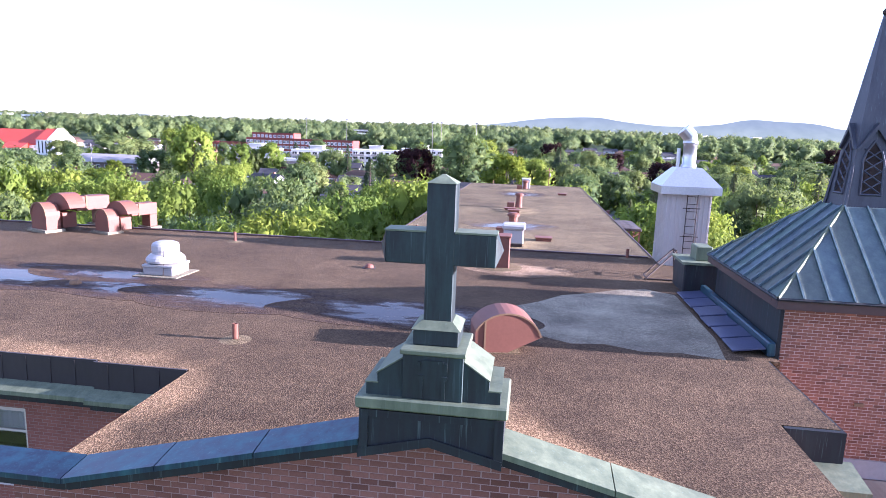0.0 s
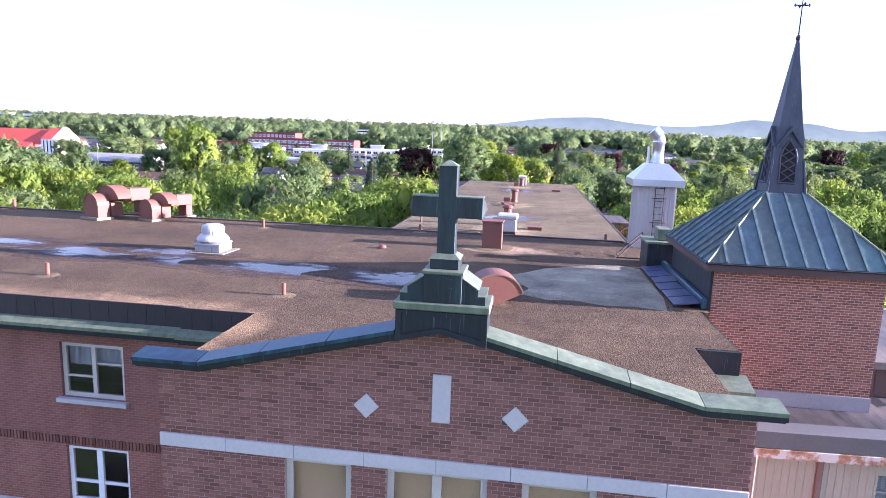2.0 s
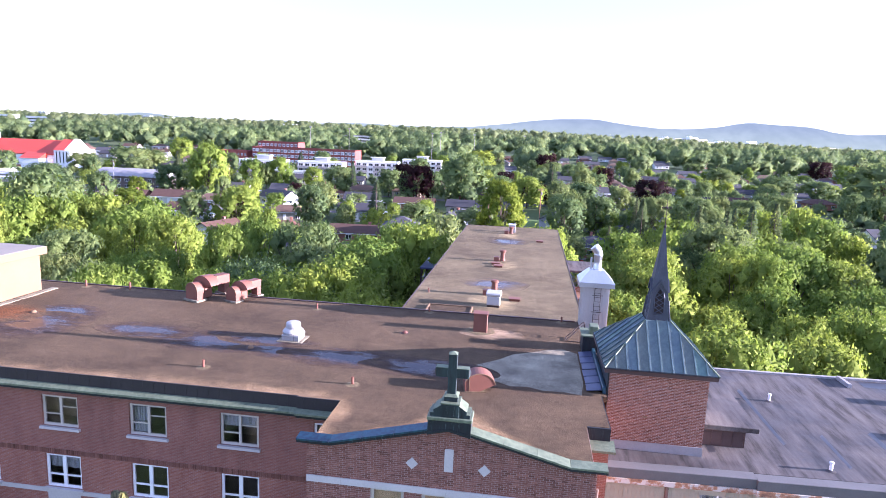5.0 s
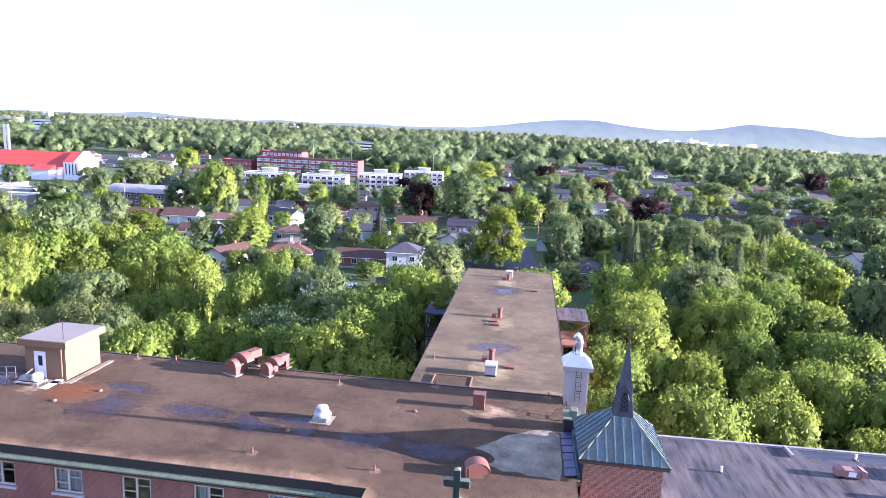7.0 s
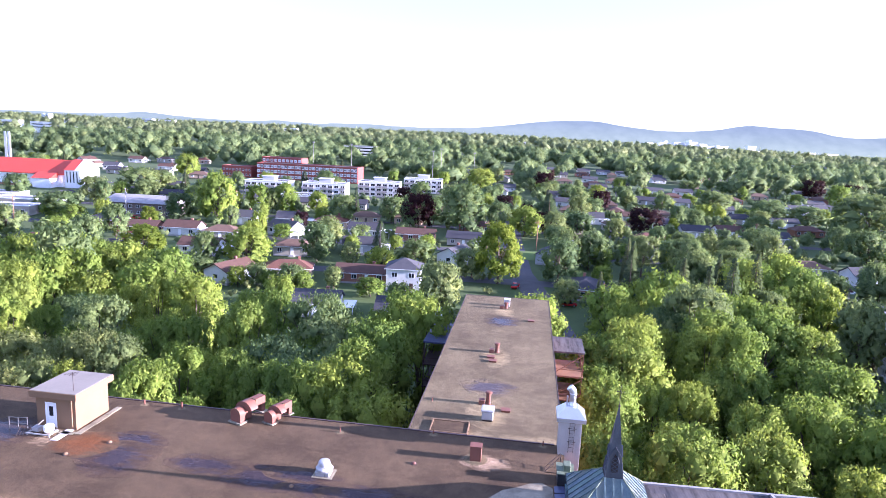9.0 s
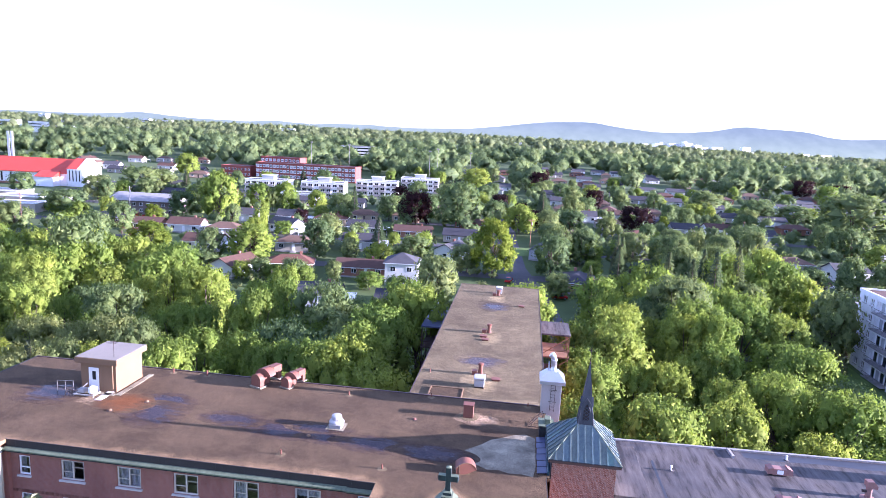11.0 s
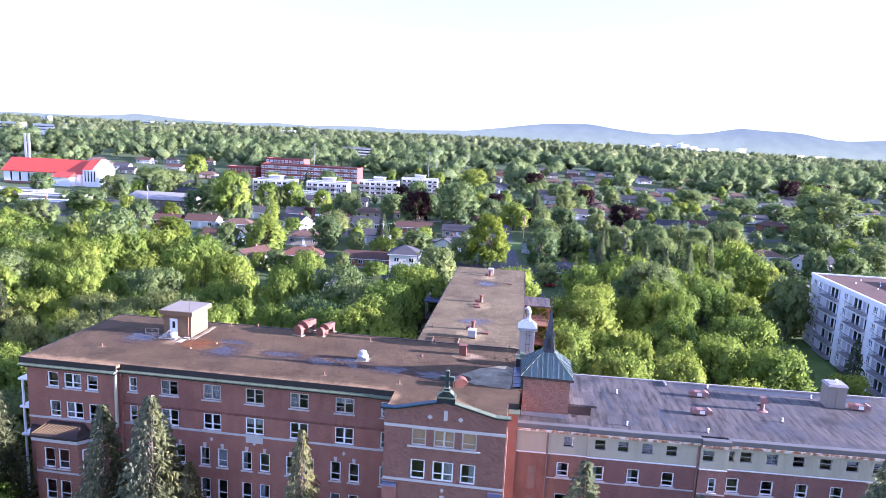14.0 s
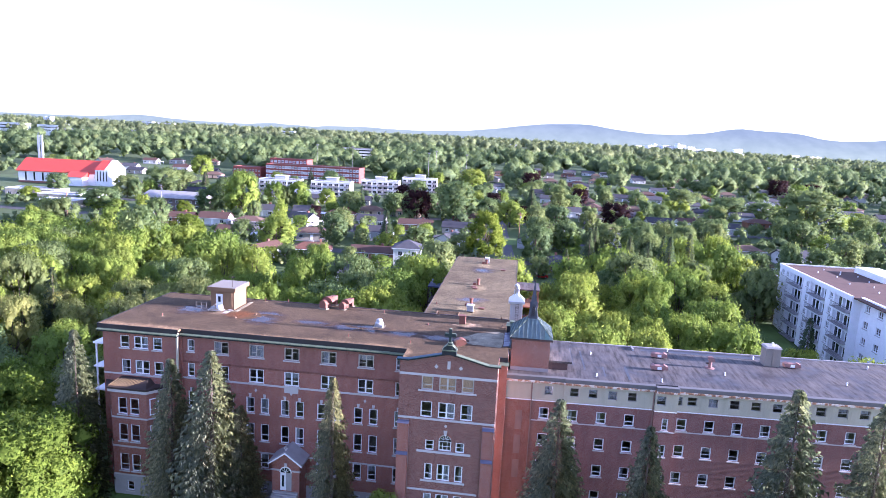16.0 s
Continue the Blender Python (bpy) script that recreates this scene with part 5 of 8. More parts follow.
spart("downpipe", boxes((17.32, -0.3, 0, 17.45, -0.16, 18.6), bevel=0.02), M_PANELB)
for z in (15.0, 11.8, 8.6):
    spart("blind_panel", boxes((1.3, -0.02, z - 2.6, 2.1, 0.03, z - 0.2)), M_PANELB, "bricked-up window panel")
an = thing("roof_annex", "low brown metal annex with flat roof beside the tower", "annex")
part("body", boxes((16.95, 9.3, 19.2, 19.3, 17.0, 20.25)), M_BROWN, an, "brown seamed metal wall")
bm = bmesh.new()
for k in range(5):
    box(bm, 17.2 + k * 0.5, 9.26, 19.3, 17.23 + k * 0.5, 9.31, 20.2)
part("seam", bm, M_BROWN, an)
part("roof", boxes((16.92, 8.95, 20.25, 19.8, 17.3, 20.5), bevel=0.02), M_TAR, an, "grey flat roof with dark edge")

# ---- things on the roofs ----
for (x, y, sz) in ((-14.85, 18.1, 1.2), (-12.2, 18.6, 1.0)):
    # front cowl, rounded bend behind it, level trunk and a leg at the far end
    d = thing("roof_duct", "faded red sheet-metal ventilation duct on curbs", "duct", group="roof ducts")
    lie = pose(x, y, ROOF, 0, 0, 70) @ Matrix.Scale(sz, 4)
    arch = [(-0.46, 0.1), (0.46, 0.1)] + [(0.46 * math.cos(math.pi * k / 12), 0.62 + 0.46 * math.sin(math.pi * k / 12)) for k in range(13)]
    part("cowl", prism(bmesh.new(), arch, "x", -0.02, 0.5), M_DUCT, d).matrix_local = lie
    rim = [(0.48 * math.cos(math.pi * k / 12), 0.62 + 0.48 * math.sin(math.pi * k / 12)) for k in range(13)]
    rim += [(0.43 * math.cos(math.pi * k / 12), 0.62 + 0.43 * math.sin(math.pi * k / 12)) for k in range(12, -1, -1)]
    part("rim", prism(bmesh.new(), rim, "x", -0.05, -0.021), M_PINK, d).matrix_local = lie
    # a half-round hood whose mouth hangs over to the side of the trunk
    arc_ = [(-0.15 - 0.82 * math.cos(radians(q)), 0.6 + 0.8 * math.sin(radians(q))) for q in range(20, 181, 10)]
    part("hood", prism(bmesh.new(), arc_, "x", 0.62, 1.25), M_DUCT, d).matrix_local = lie
    lip_ = arc_ + [(-0.15 + (p + 0.15) * 0.95, 0.6 + (q - 0.6) * 0.95) for p, q in arc_[::-1]]
    part("seam", prism(bmesh.new(), lip_, "x", 0.6, 0.619), M_DUCT, d).matrix_local = lie
    part("trunk", boxes((1.255, -0.3, 0.68, 2.6, 0.3, 1.22), bevel=0.015), M_DUCT, d).matrix_local = lie
    part("front_leg", boxes((0.66, -0.33, 0.1, 1.2, 0.5, 0.66), bevel=0.01), M_DUCT, d).matrix_local = lie
    part("flange", boxes((1.6, -0.33, 0.65, 1.66, 0.33, 1.25)), M_PINK, d).matrix_local = lie
    part("leg", boxes((2.2, -0.29, 0.1, 2.59, 0.29, 0.679), bevel=0.015), M_DUCT, d).matrix_local = lie
    part("curb", boxes((-0.15, -0.58, 0.0, 0.6, 0.58, 0.1)), M_SEALED, d).matrix_local = lie
    part("curb", boxes((2.1, -0.45, 0.0, 2.7, 0.45, 0.1)), M_SEALED, d).matrix_local = lie

v = thing("roof_ventilator", "white domed ventilator on a square curb", "ventilator", -5.15, 12.0, ROOF)
part("flashing", boxes((-0.75, -0.7, 0, 0.75, 0.7, 0.03)), M_SEALED, v)
part("curb", boxes((-0.5, -0.5, 0.03, 0.5, 0.5, 0.3), bevel=0.02), M_FASCIA, v)
part("curb_band", boxes((-0.53, -0.53, 0.3, 0.53, 0.53, 0.37), bevel=0.015), M_VENT, v)
bm = lathe(bmesh.new(), 0, 0, [(0.44, 0.372), (0.5, 0.4), (0.6, 0.44), (0.61, 0.5), (0.57, 0.58), (0.47, 0.67), (0.42, 0.69), (0.415, 0.75), (0.43, 0.77), (0.42, 0.95), (0.38, 1.02), (0.26, 1.07), (0.08, 1.08)], 28)
part("dome", bm, M_VENT, v, "white spun-metal dome", smooth=False)
part("strap", tube(bmesh.new(), (0.2, -0.52, 0.05), (0.2, -0.42, 0.85), 0.012, n=5), M_IRON, v)

v = thing("curved_exhaust_hood", "faded red rounded sheet-metal exhaust hood", "vent hood", 5.95, 7.2, ROOF, 12)
arc_ = [(0.1 + 0.8 * math.cos(radians(a)), 0.2 + 0.72 * math.sin(radians(a))) for a in range(14, 161, 10)]
part("hood", prism(bmesh.new(), [(-0.6, 0.02), (0.12, 0.02)] + arc_, "y", -0.5, 0.4), M_DUCT, v)
rim_ = arc_ + [(0.1 + (p - 0.1) * 0.95, 0.2 + (q - 0.2) * 0.95) for p, q in arc_[::-1]]
part("seam", prism(bmesh.new(), rim_, "y", -0.52, -0.501), M_PINK, v)
part("joint_strip", boxes((-0.42, -0.525, 0.03, -0.38, -0.501, 0.72)), M_PINK, v)
part("curb", boxes((-0.62, -0.55, 0, 0.4, 0.45, 0.019)), M_GRAVEL_PALE, v)

v = thing("red_vent_box", "faded red square vent box with flared base", "vent box", 5.4, 16.55, ROOF)
part("flashing", lathe(bmesh.new(), 0, 0, [(0.95, 0.0), (0.85, 0.025)], 14), M_GRAVEL_PALE, v, "pale gravel collar")
part("body", boxes((-0.43, -0.36, 0.0, 0.43, 0.36, 1.15), bevel=0.02), M_DUCT, v)
part("cap", boxes((-0.47, -0.4, 1.15, 0.47, 0.4, 1.22), bevel=0.015), M_DUCT, v)

# short pipes
for x, y, h, r in ((0.05, 6.2, 0.38, 0.065), (-7.8, 6.6, 0.4, 0.06), (-5.95, 18.5, 0.42, 0.06), (1.6, 19.9, 0.4, 0.06), (-24.0, 19.6, 0.5, 0.07), (-33.6, 8.6, 0.4, 0.06), (0.3, 27.7, 0.4, 0.06), (10.6, 19.9, 0.4, 0.06), (-20.5, 19.6, 0.6, 0.08)):
    v = thing("vent_pipe", "short rust-red vent pipe with gravel collar", "vent pipe", x, y, ROOF if y < 20.3 else 21.45, group="roof vent pipes")
    part("collar", lathe(bmesh.new(), 0, 0, [(0.36, 0.0), (0.1, 0.03)], 14), M_GRAVEL_PALE, v)
    part("pipe", lathe(bmesh.new(), 0, 0, [(r, 0.02), (r, h), (r * 0.8, h), (r * 0.8, h - 0.05)], 12), M_DUCT, v)
for x, y, c in ((-6.8, 9.9, M_PINK), (0.9, 14.85, M_DUCT), (-24.4, 10.5, M_PINK), (-22.5, 12.8, M_PINK)):
    v = thing("drain_strainer", "small domed roof drain strainer", "drain", x, y, ROOF, group="roof drains")
    part("dome", lathe(bmesh.new(), 0, 0, [(0.17, 0), (0.17, 0.05), (0.12, 0.13), (0.03, 0.16)], 12), c, v)
    part("ring", lathe(bmesh.new(), 0, 0, [(0.26, 0), (0.24, 0.02)], 12), M_IRON, v)

# stair head on the long roof
s = thing("stair_head", "beige stucco roof stair head with white door and pale roof slab", "stair head")
part("wall", pierced(-29.6, -26.2, ROOF, 24.7, [(-28.75, ROOF + 0.05, -27.95, ROOF + 2.05)], 14.0, 0.2), M_PINK, s, "pink stucco wall")
for b in ((-26.4, 14.2, ROOF, -26.2, 17.9, 24.7), (-29.6, 14.2, ROOF, -29.4, 17.9, 24.7), (-29.4, 17.7, ROOF, -26.4, 17.9, 24.7)):
    part("wall", boxes(b), M_PINK, s)
part("fascia", boxes((-29.95, 13.65, 24.6, -25.85, 18.25, 25.12), bevel=0.02), M_PINK, s)
part("roof", boxes((-29.9, 13.7, 25.122, -25.9, 18.2, 25.16), bevel=0.01), M_CHIMNEY, s, "pale flat roof slab")
dr = part("door", boxes((-28.73, 14.03, ROOF + 0.06, -27.97, 14.08, ROOF + 2.03)), M_WHITE, s, "white metal door")
part("pane", boxes((-28.52, 14.01, ROOF + 1.0, -28.18, 14.029, ROOF + 1.8)), M_DARKGLASS, dr)
part("door_frame", boxes((-28.83, 13.97, ROOF, -28.74, 14.1, ROOF + 2.15), (-27.96, 13.97, ROOF, -27.87, 14.1, ROOF + 2.15), (-28.73, 13.97, ROOF + 2.05, -27.97, 14.1, ROOF + 2.15)), M_WHITE, s)
part("downpipe", tube(bmesh.new(), (-26.5, 13.94, ROOF + 0.3), (-26.5, 13.94, 24.7), 0.05, n=8), M_PINK, s)
for k, (x0, y0, x1, y1) in enumerate(((-25.95, 13.4, -25.45, 15.2), (-25.95, 15.25, -25.4, 17.0), (-25.95, 17.05, -25.45, 18.6), (-27.6, 13.2, -26.0, 13.62), (-29.4, 13.2, -27.65, 13.6))):
    solid("paving_slab", boxes((x0, y0, ROOF, x1, y1, ROOF + 0.05), bevel=0.01), M_SEALED, "pale paving slab laid along the stair head", "paving slab", pose(0, 0, 0, 0, 0, 0), "paving slabs by the stair head")
a = thing("roof_antenna", "thin branched television antenna on a mast", "antenna", -26.6, 14.4, 25.16)
part("mast", tube(bmesh.new(), (0, 0, 0), (0, 0, 1.5), 0.025, n=6), M_IRON, a)
for k in range(5):
    part("rod", tube(bmesh.new(), (-0.5 + 0.05 * k, -0.3 + 0.15 * k, 1.4), (0.5 - 0.05 * k, -0.3 + 0.15 * k, 1.4), 0.01, n=4), M_IRON, a)
part("boom", tube(bmesh.new(), (0, -0.4, 1.39), (0, 0.4, 1.39), 0.015, n=5), M_IRON, a)
hr = thing("steel_handrail", "pale steel handrail by the stair head door", "handrail", -30.6, 13.2, ROOF)
for x in (-0.7, 0.0, 0.7):
    part("post", tube(bmesh.new(), (x, 0.15 * x, 0), (x, 0.15 * x, 1.0), 0.03, n=6), M_PARAPET, hr)
for z in (0.5, 1.0):
    part("rail", tube(bmesh.new(), (-0.75, -0.11, z), (0.75, 0.11, z), 0.025, n=6), M_PARAPET, hr)
sc = thing("scrap_grille", "dark folded metal grille lying on the roof", "scrap", -29.4, 12.6, ROOF, 20)
for k in range(6):
    part("bar", tube(bmesh.new(), (-0.6 + 0.22 * k, -0.4, 0.03), (-0.5 + 0.22 * k, 0.4, 0.55), 0.025, n=5), M_IRON, sc)
for y, z in ((-0.4, 0.03), (0.4, 0.55)):
    part("edge", tube(bmesh.new(), (-0.65, y, z), (0.65, y, z), 0.03, n=5), M_IRON, sc)
u = thing("roof_fan_unit", "small white fan unit on a dark steel frame", "fan unit", -28.3, 12.9, ROOF)
part("frame", boxes((-1.0, -0.5, 0.15, 1.0, -0.42, 0.25), (-1.0, 0.4, 0.15, 1.0, 0.48, 0.25), (-1.0, -0.42, 0.15, -0.92, 0.4, 0.25), (0.92, -0.42, 0.15, 1.0, 0.4, 0.25)), M_FOUND, u)
for x in (-0.96, 0.9):
    for y in (-0.48, 0.42):
        part("leg", boxes((x, y, 0, x + 0.06, y + 0.06, 0.15)), M_FOUND, u)
part("drum", lathe(bmesh.new(), 0.6, 0, [(0.3, 0.25), (0.38, 0.4), (0.38, 0.75), (0.25, 0.85)], 16), M_WHITE, u)
part("motor", boxes((-0.7, -0.25, 0.25, -0.1, 0.3, 0.6), bevel=0.03), M_FOUND, u)
part("strut", tube(bmesh.new(), (-0.8, -0.4, 0.2), (-0.1, 0.35, 1.0), 0.04, n=5), M_FOUND, u)
part("duckboard", boxes((1.3, -0.8, 0.0, 1.9, 5.2, 0.05)), M_STONE, u)

# equipment along the rear wing
ZR = 21.45
v = thing("air_unit", "white rooftop air unit with pipe stub", "air unit", 5.75, 25.0, ZR)
part("body", boxes((-0.5, -0.5, 0.15, 0.5, 0.6, 0.85), bevel=0.05), M_VENT, v)
part("cap", boxes((-0.58, -0.58, 0.85, 0.58, 0.68, 1.12), bevel=0.08), M_VENT, v)
part("base", boxes((-0.45, -0.45, 0.0, 0.45, 0.5, 0.15)), M_IRON, v)
for x, y, h in ((5.6, 28.4, 1.3), (5.6, 43.5, 1.2), (5.85, 63.8, 1.0)):
    v = thing("vent_stack", "rust-red vent stack with flared collar", "vent stack", x, y, ZR, group="vent stacks")
    part("collar", lathe(bmesh.new(), 0, 0, [(0.8, 0), (0.35, 0.06)], 14), M_GRAVEL_PALE, v)
    part("flue_pipe", lathe(bmesh.new(), 0, 0, [(0.3, 0.03), (0.24, 0.3), (0.24, h - 0.25), (0.34, h - 0.2), (0.34, h - 0.08), (0.2, h)], 14), M_DUCT, v)
    part("side_box", boxes((-0.9, -0.35, 0.0, -0.35, 0.3, 0.45), bevel=0.02), M_DUCT, v)
for x, y in ((7.3, 27.2), (5.3, 40.3), (5.0, 41.6), (9.6, 58.0)):
    v = thing("roof_hatch", "low rust-red roof hatch", "roof hatch", x, y, ZR, group="low roof hatches")
    part("curb", boxes((-0.4, -0.35, 0, 0.4, 0.35, 0.14)), M_DUCT, v)
    part("lid", boxes((-0.45, -0.4, 0.14, 0.45, 0.4, 0.2), bevel=0.015), M_DUCT, v)
v = thing("air_unit", "small white rooftop air unit", "air unit", 5.9, 65.5, ZR)
part("body", boxes((-0.45, -0.4, 0.0, 0.45, 0.4, 1.0), bevel=0.05), M_VENT, v)
part("cap", boxes((-0.5, -0.45, 1.0, 0.5, 0.45, 1.15), bevel=0.03), M_WHITE, v)
v = thing("roof_platform", "low gravelled platform curb on the wing roof", "roof curb", 2.7, 22.6, ZR)
part("curb", boxes((-1.7, -1.3, 0, 1.6, -1.2, 0.2), (-1.7, 1.0, 0, 1.6, 1.1, 0.2), (-1.7, -1.2, 0, -1.6, 1.0, 0.2), (1.5, -1.2, 0, 1.6, 1.0, 0.2)), M_PINK, v)
part("deck", boxes((-1.6, -1.2, 0.0, 1.5, 1.0, 0.12)), M_GRAVEL, v)
v = thing("folded_guardrail", "rusty folded steel guardrail lying on the roof", "guardrail", 11.3, 16.2, ROOF)
for p, q in (((-0.6, -0.3, 0.05), (0.5, 0.4, 0.95)), ((-0.6, 0.3, 0.05), (0.5, 0.9, 0.95)), ((0.5, 0.4, 0.95), (0.5, 0.9, 0.95)), ((-0.6, -0.3, 0.05), (-0.6, 0.3, 0.05)), ((0.5, 0.4, 0.95), (0.6, 0.4, 0.0)), ((0.5, 0.9, 0.95), (0.6, 0.9, 0.0)), ((-0.7, -0.4, 0.03), (0.6, -0.4, 0.03)), ((-0.1, 0.0, 0.45), (-0.1, 0.6, 0.45))):
    part("bar", tube(bmesh.new(), p, q, 0.03, n=5), M_IRON, v)

# side wing roof things
for x, y, tall in ((30.9, 12.4, 0), (31.9, 17.4, 0), (37.8, 15.0, 1), (48.9, 17.9, 0)):
    v = thing("roof_exhaust", "faded red sheet-metal exhaust on the grey roof", "exhaust", x, y, 19.28, group="exhausts on the grey roof")
    if tall:
        part("neck", lathe(bmesh.new(), 0, 0, [(0.6, 0), (0.56, 0.05), (0.24, 0.1), (0.22, 1.0), (0.3, 1.05)], 14), M_FADED, v)
        part("valve", tube(bmesh.new(), (-0.5, 0, 0.62), (0.1, 0, 0.62), 0.12, n=8), M_IRON, v)
        part("head", prism(bmesh.new(), [(-0.3, 1.05), (0.5, 0.9), (0.5, 1.2), (0.2, 1.55), (-0.3, 1.5)], "y", -0.28, 0.28), M_FADED, v)
    else:
        part("body", boxes((-0.6, -0.35, 0.1, 0.6, 0.35, 0.65), bevel=0.03), M_FADED, v)
        part("end_hood", prism(bmesh.new(), [(0.6, 0.2), (1.0, 0.15), (1.0, 0.6), (0.6, 0.75)], "y", -0.4, 0.4), M_FADED, v)
        part("end_hood", prism(bmesh.new(), [(-0.6, 0.2), (-1.0, 0.15), (-1.0, 0.6), (-0.6, 0.75)], "y", -0.4, 0.4), M_FADED, v)
        part("louvre", boxes((-0.25, -0.38, 0.2, 0.25, -0.351, 0.55)), M_WHITE, v)
        part("curb", boxes((-0.5, -0.3, 0, 0.5, 0.3, 0.1)), M_IRON, v)
for x, y in ((22.8, 16.0), (22.7, 7.8), (38.9, 12.4), (53.3, 12.6), (59.3, 20.0), (30.4, 8.0), (33.6, 20.2), (44.8, 20.0)):
    v = thing("white_vent_pipe", "short white vent pipe on the grey roof", "vent pipe", x, y, 19.28, group="white vent pipes")
    part("pipe", lathe(bmesh.new(), 0, 0, [(0.08, 0), (0.08, 0.36), (0.1, 0.38), (0.1, 0.46), (0.04, 0.49)], 12), M_WHITE, v)
    part("collar", lathe(bmesh.new(), 0, 0, [(0.25, 0), (0.11, 0.06)], 12), M_TAR, v)
v = thing("block_chimney", "beige block chimney stack with a flat grey cap", "chimney", 46.4, 18.6, 18.0)
part("shaft", boxes((-0.95, -0.85, 0, 0.95, 0.85, 3.7), (-0.06, -0.9, 0, 0.06, -0.85, 3.6)), M_CHIMNEY, v)
part("cap", frustum(bmesh.new(), (-1.05, -0.95, 1.05, 0.95, 3.7), (-0.9, -0.8, 0.9, 0.8, 3.95)), M_FASCIA, v)
part("pot", lathe(bmesh.new(), 0.1, 0, [(0.15, 3.9), (0.15, 4.3), (0.1, 4.32)], 10), M_WHITE, v)

# puddles: thin irregular sheets of water
def puddle(x, y, rx, ry, seed, z=ROOF, mat=None, label="shallow rain puddle on dark wet gravel"):
    r = random.Random(seed)
    ph = [(r.uniform(0, 6.28), r.uniform(0.02, 0.06), k) for k in (2, 3, 5)]
    pts = []
    for i in range(48):
        a = 2 * math.pi * i / 48
        f = 1 + sum(am * math.sin(k * a + p) for p, am, k in ph)
        pts.append((rx * f * math.cos(a), ry * f * math.sin(a)))
    dusty = mat in (M_DUST, M_DUST_PALE)
    solid("dust_patch" if dusty else "puddle", prism(bmesh.new(), pts, "z", 0.0005, (0.0012 if dusty else 0.0045) + 0.0004 * (seed % 12)), mat or M_WATER, label, "roof patch" if dusty else "puddle", pose(x, y, z), "" if dusty else "rain puddles", "structure" if dusty else "")


for i, (x, y, rx, ry) in enumerate(((-9.0, 10.6, 4.6, 1.8), (-4.6, 9.9, 3.2, 1.3), (-1.0, 9.7, 4.2, 1.5), (3.2, 9.3, 3.6, 1.5), (-21.0, 13.2, 2.8, 2.0), (-20.6, 10.8, 3.2, 2.6), (-31.5, 12.6, 3.4, 2.4), (-14.0, 11.4, 3.0, 1.5), (-6.6, 11.4, 3.0, 1.0))):
    puddle(x, y, rx, ry, i)
puddle(-24.2, 12.2, 2.6, 2.1, 21, mat=M_RUSTWET, label="rust-brown wet stain on the flat roof")
puddle(5.4, 32.5, 3.0, 2.4, 40, ZR, M_WATER_PALE)
puddle(5.5, 57.0, 2.6, 3.0, 41, ZR, M_WATER_PALE)
# pale dust blown round the vents, and the smoother pale patch between gable and tower
DUST = "pale dust spread over the gravel"
for i, (x, y, rx, ry, z) in enumerate(((5.6, 41.6, 1.7, 3.4, ZR), (5.6, 26.2, 2.0, 3.6, ZR), (4.2, 21.4, 2.4, 1.4, ZR), (9.8, 21.6, 2.8, 1.2, ZR), (5.7, 61.5, 1.5, 2.8, ZR), (6.2, 16.2, 2.0, 1.4, ROOF), (-26.0, 12.6, 3.0, 1.6, ROOF))):
    puddle(x, y, rx, ry, 60 + i, z, M_DUST_PALE if z == ZR else M_DUST, DUST)
PATCH = [(4.6, 9.2), (5.4, 8.6), (6.2, 8.2), (6.9, 8.25), (7.6, 7.8), (8.4, 7.95), (9.2, 7.6), (10.1, 7.7), (11.0, 7.45), (11.2, 9), (11.2, 13.6), (10.4, 14.2), (9.5, 13.9), (8.6, 13.2), (7.6, 12.6), (6.9, 11.6), (6.2, 10.9), (5.5, 10.2)]
solid("roof_patch", prism(bmesh.new(), PATCH, "z", -0.01, 0.0032), M_SEALED, "pale smooth roofing patch in the gravel", "roof patch", pose(0, 0, ROOF), kind="structure")

# ---- brickwork ----
skip_g = hl + [(0.0, 20.49, 11.0, 20.77), (0.0, 15.3, 11.0, 15.54), (2.2, 18.69, 8.8, 18.87), (2.3, 11.37, 8.5, 11.63), (2.9, 7.79, 8.0, 8.01), (1.35, 6.58, 9.45, 6.82), (0.0, 2.0, 1.32, 15.1), (9.68, 2.0, 11.0, 15.1)]
lay(0.0, 11.0, 2.62, 23.2, 0.0, 0.222, 0.081, skip_g, (3.3, 7.6, 21.55, 22.6), wall_g, lambda x: 22.2 + max(0, min(x - 1.04, 10.02 - x)) * 0.24)
lay(TX0, TX1, 19.2, 23.2, TY0, 0.213, 0.0745, [], (13.0, 15.8, 21.0, 22.6), tw, gap=0.015, mat=M_UNIT_TOWER)
wall_g.data.materials[0] = M_MORTAR

# ---- land ----
GY = [-400, 15, 60, 130, 200, 400, 1000, 1500, 2400, 4600]
GZ = [0, 0, 1.2, 5.0, 7.5, 12, 28, 41, 48, 52]


def ground_z(x, y):
    """Rises away from the building; the far plain falls off towards +x."""
    return float(np.interp(y, GY, GZ)) - max(0.0, min(x, 1200.0)) * 0.016 * max(0.0, min(1.0, (y - 450) / 700))


ys = [-400, -60, 0, 15, 40, 60, 95, 130, 165, 200, 260, 330, 400, 550, 700, 1000, 1500, 2200, 3200, 4600]
xs = [-4600, -2500, -1200, -600, -300, -150, -60, 0, 60, 150, 300, 600, 1200, 2500, 4600]
bm = bmesh.new()
grid = [[bm.verts.new((x, y, ground_z(x, y))) for x in xs] for y in ys]
for a, b in zip(grid, grid[1:]):
    for k in range(len(xs) - 1):
        bm.faces.new((a[k], a[k + 1], b[k + 1], b[k]))
solid("ground", bm, M_SOIL, "grassy ground rising gently towards the town", "ground", kind="structure")


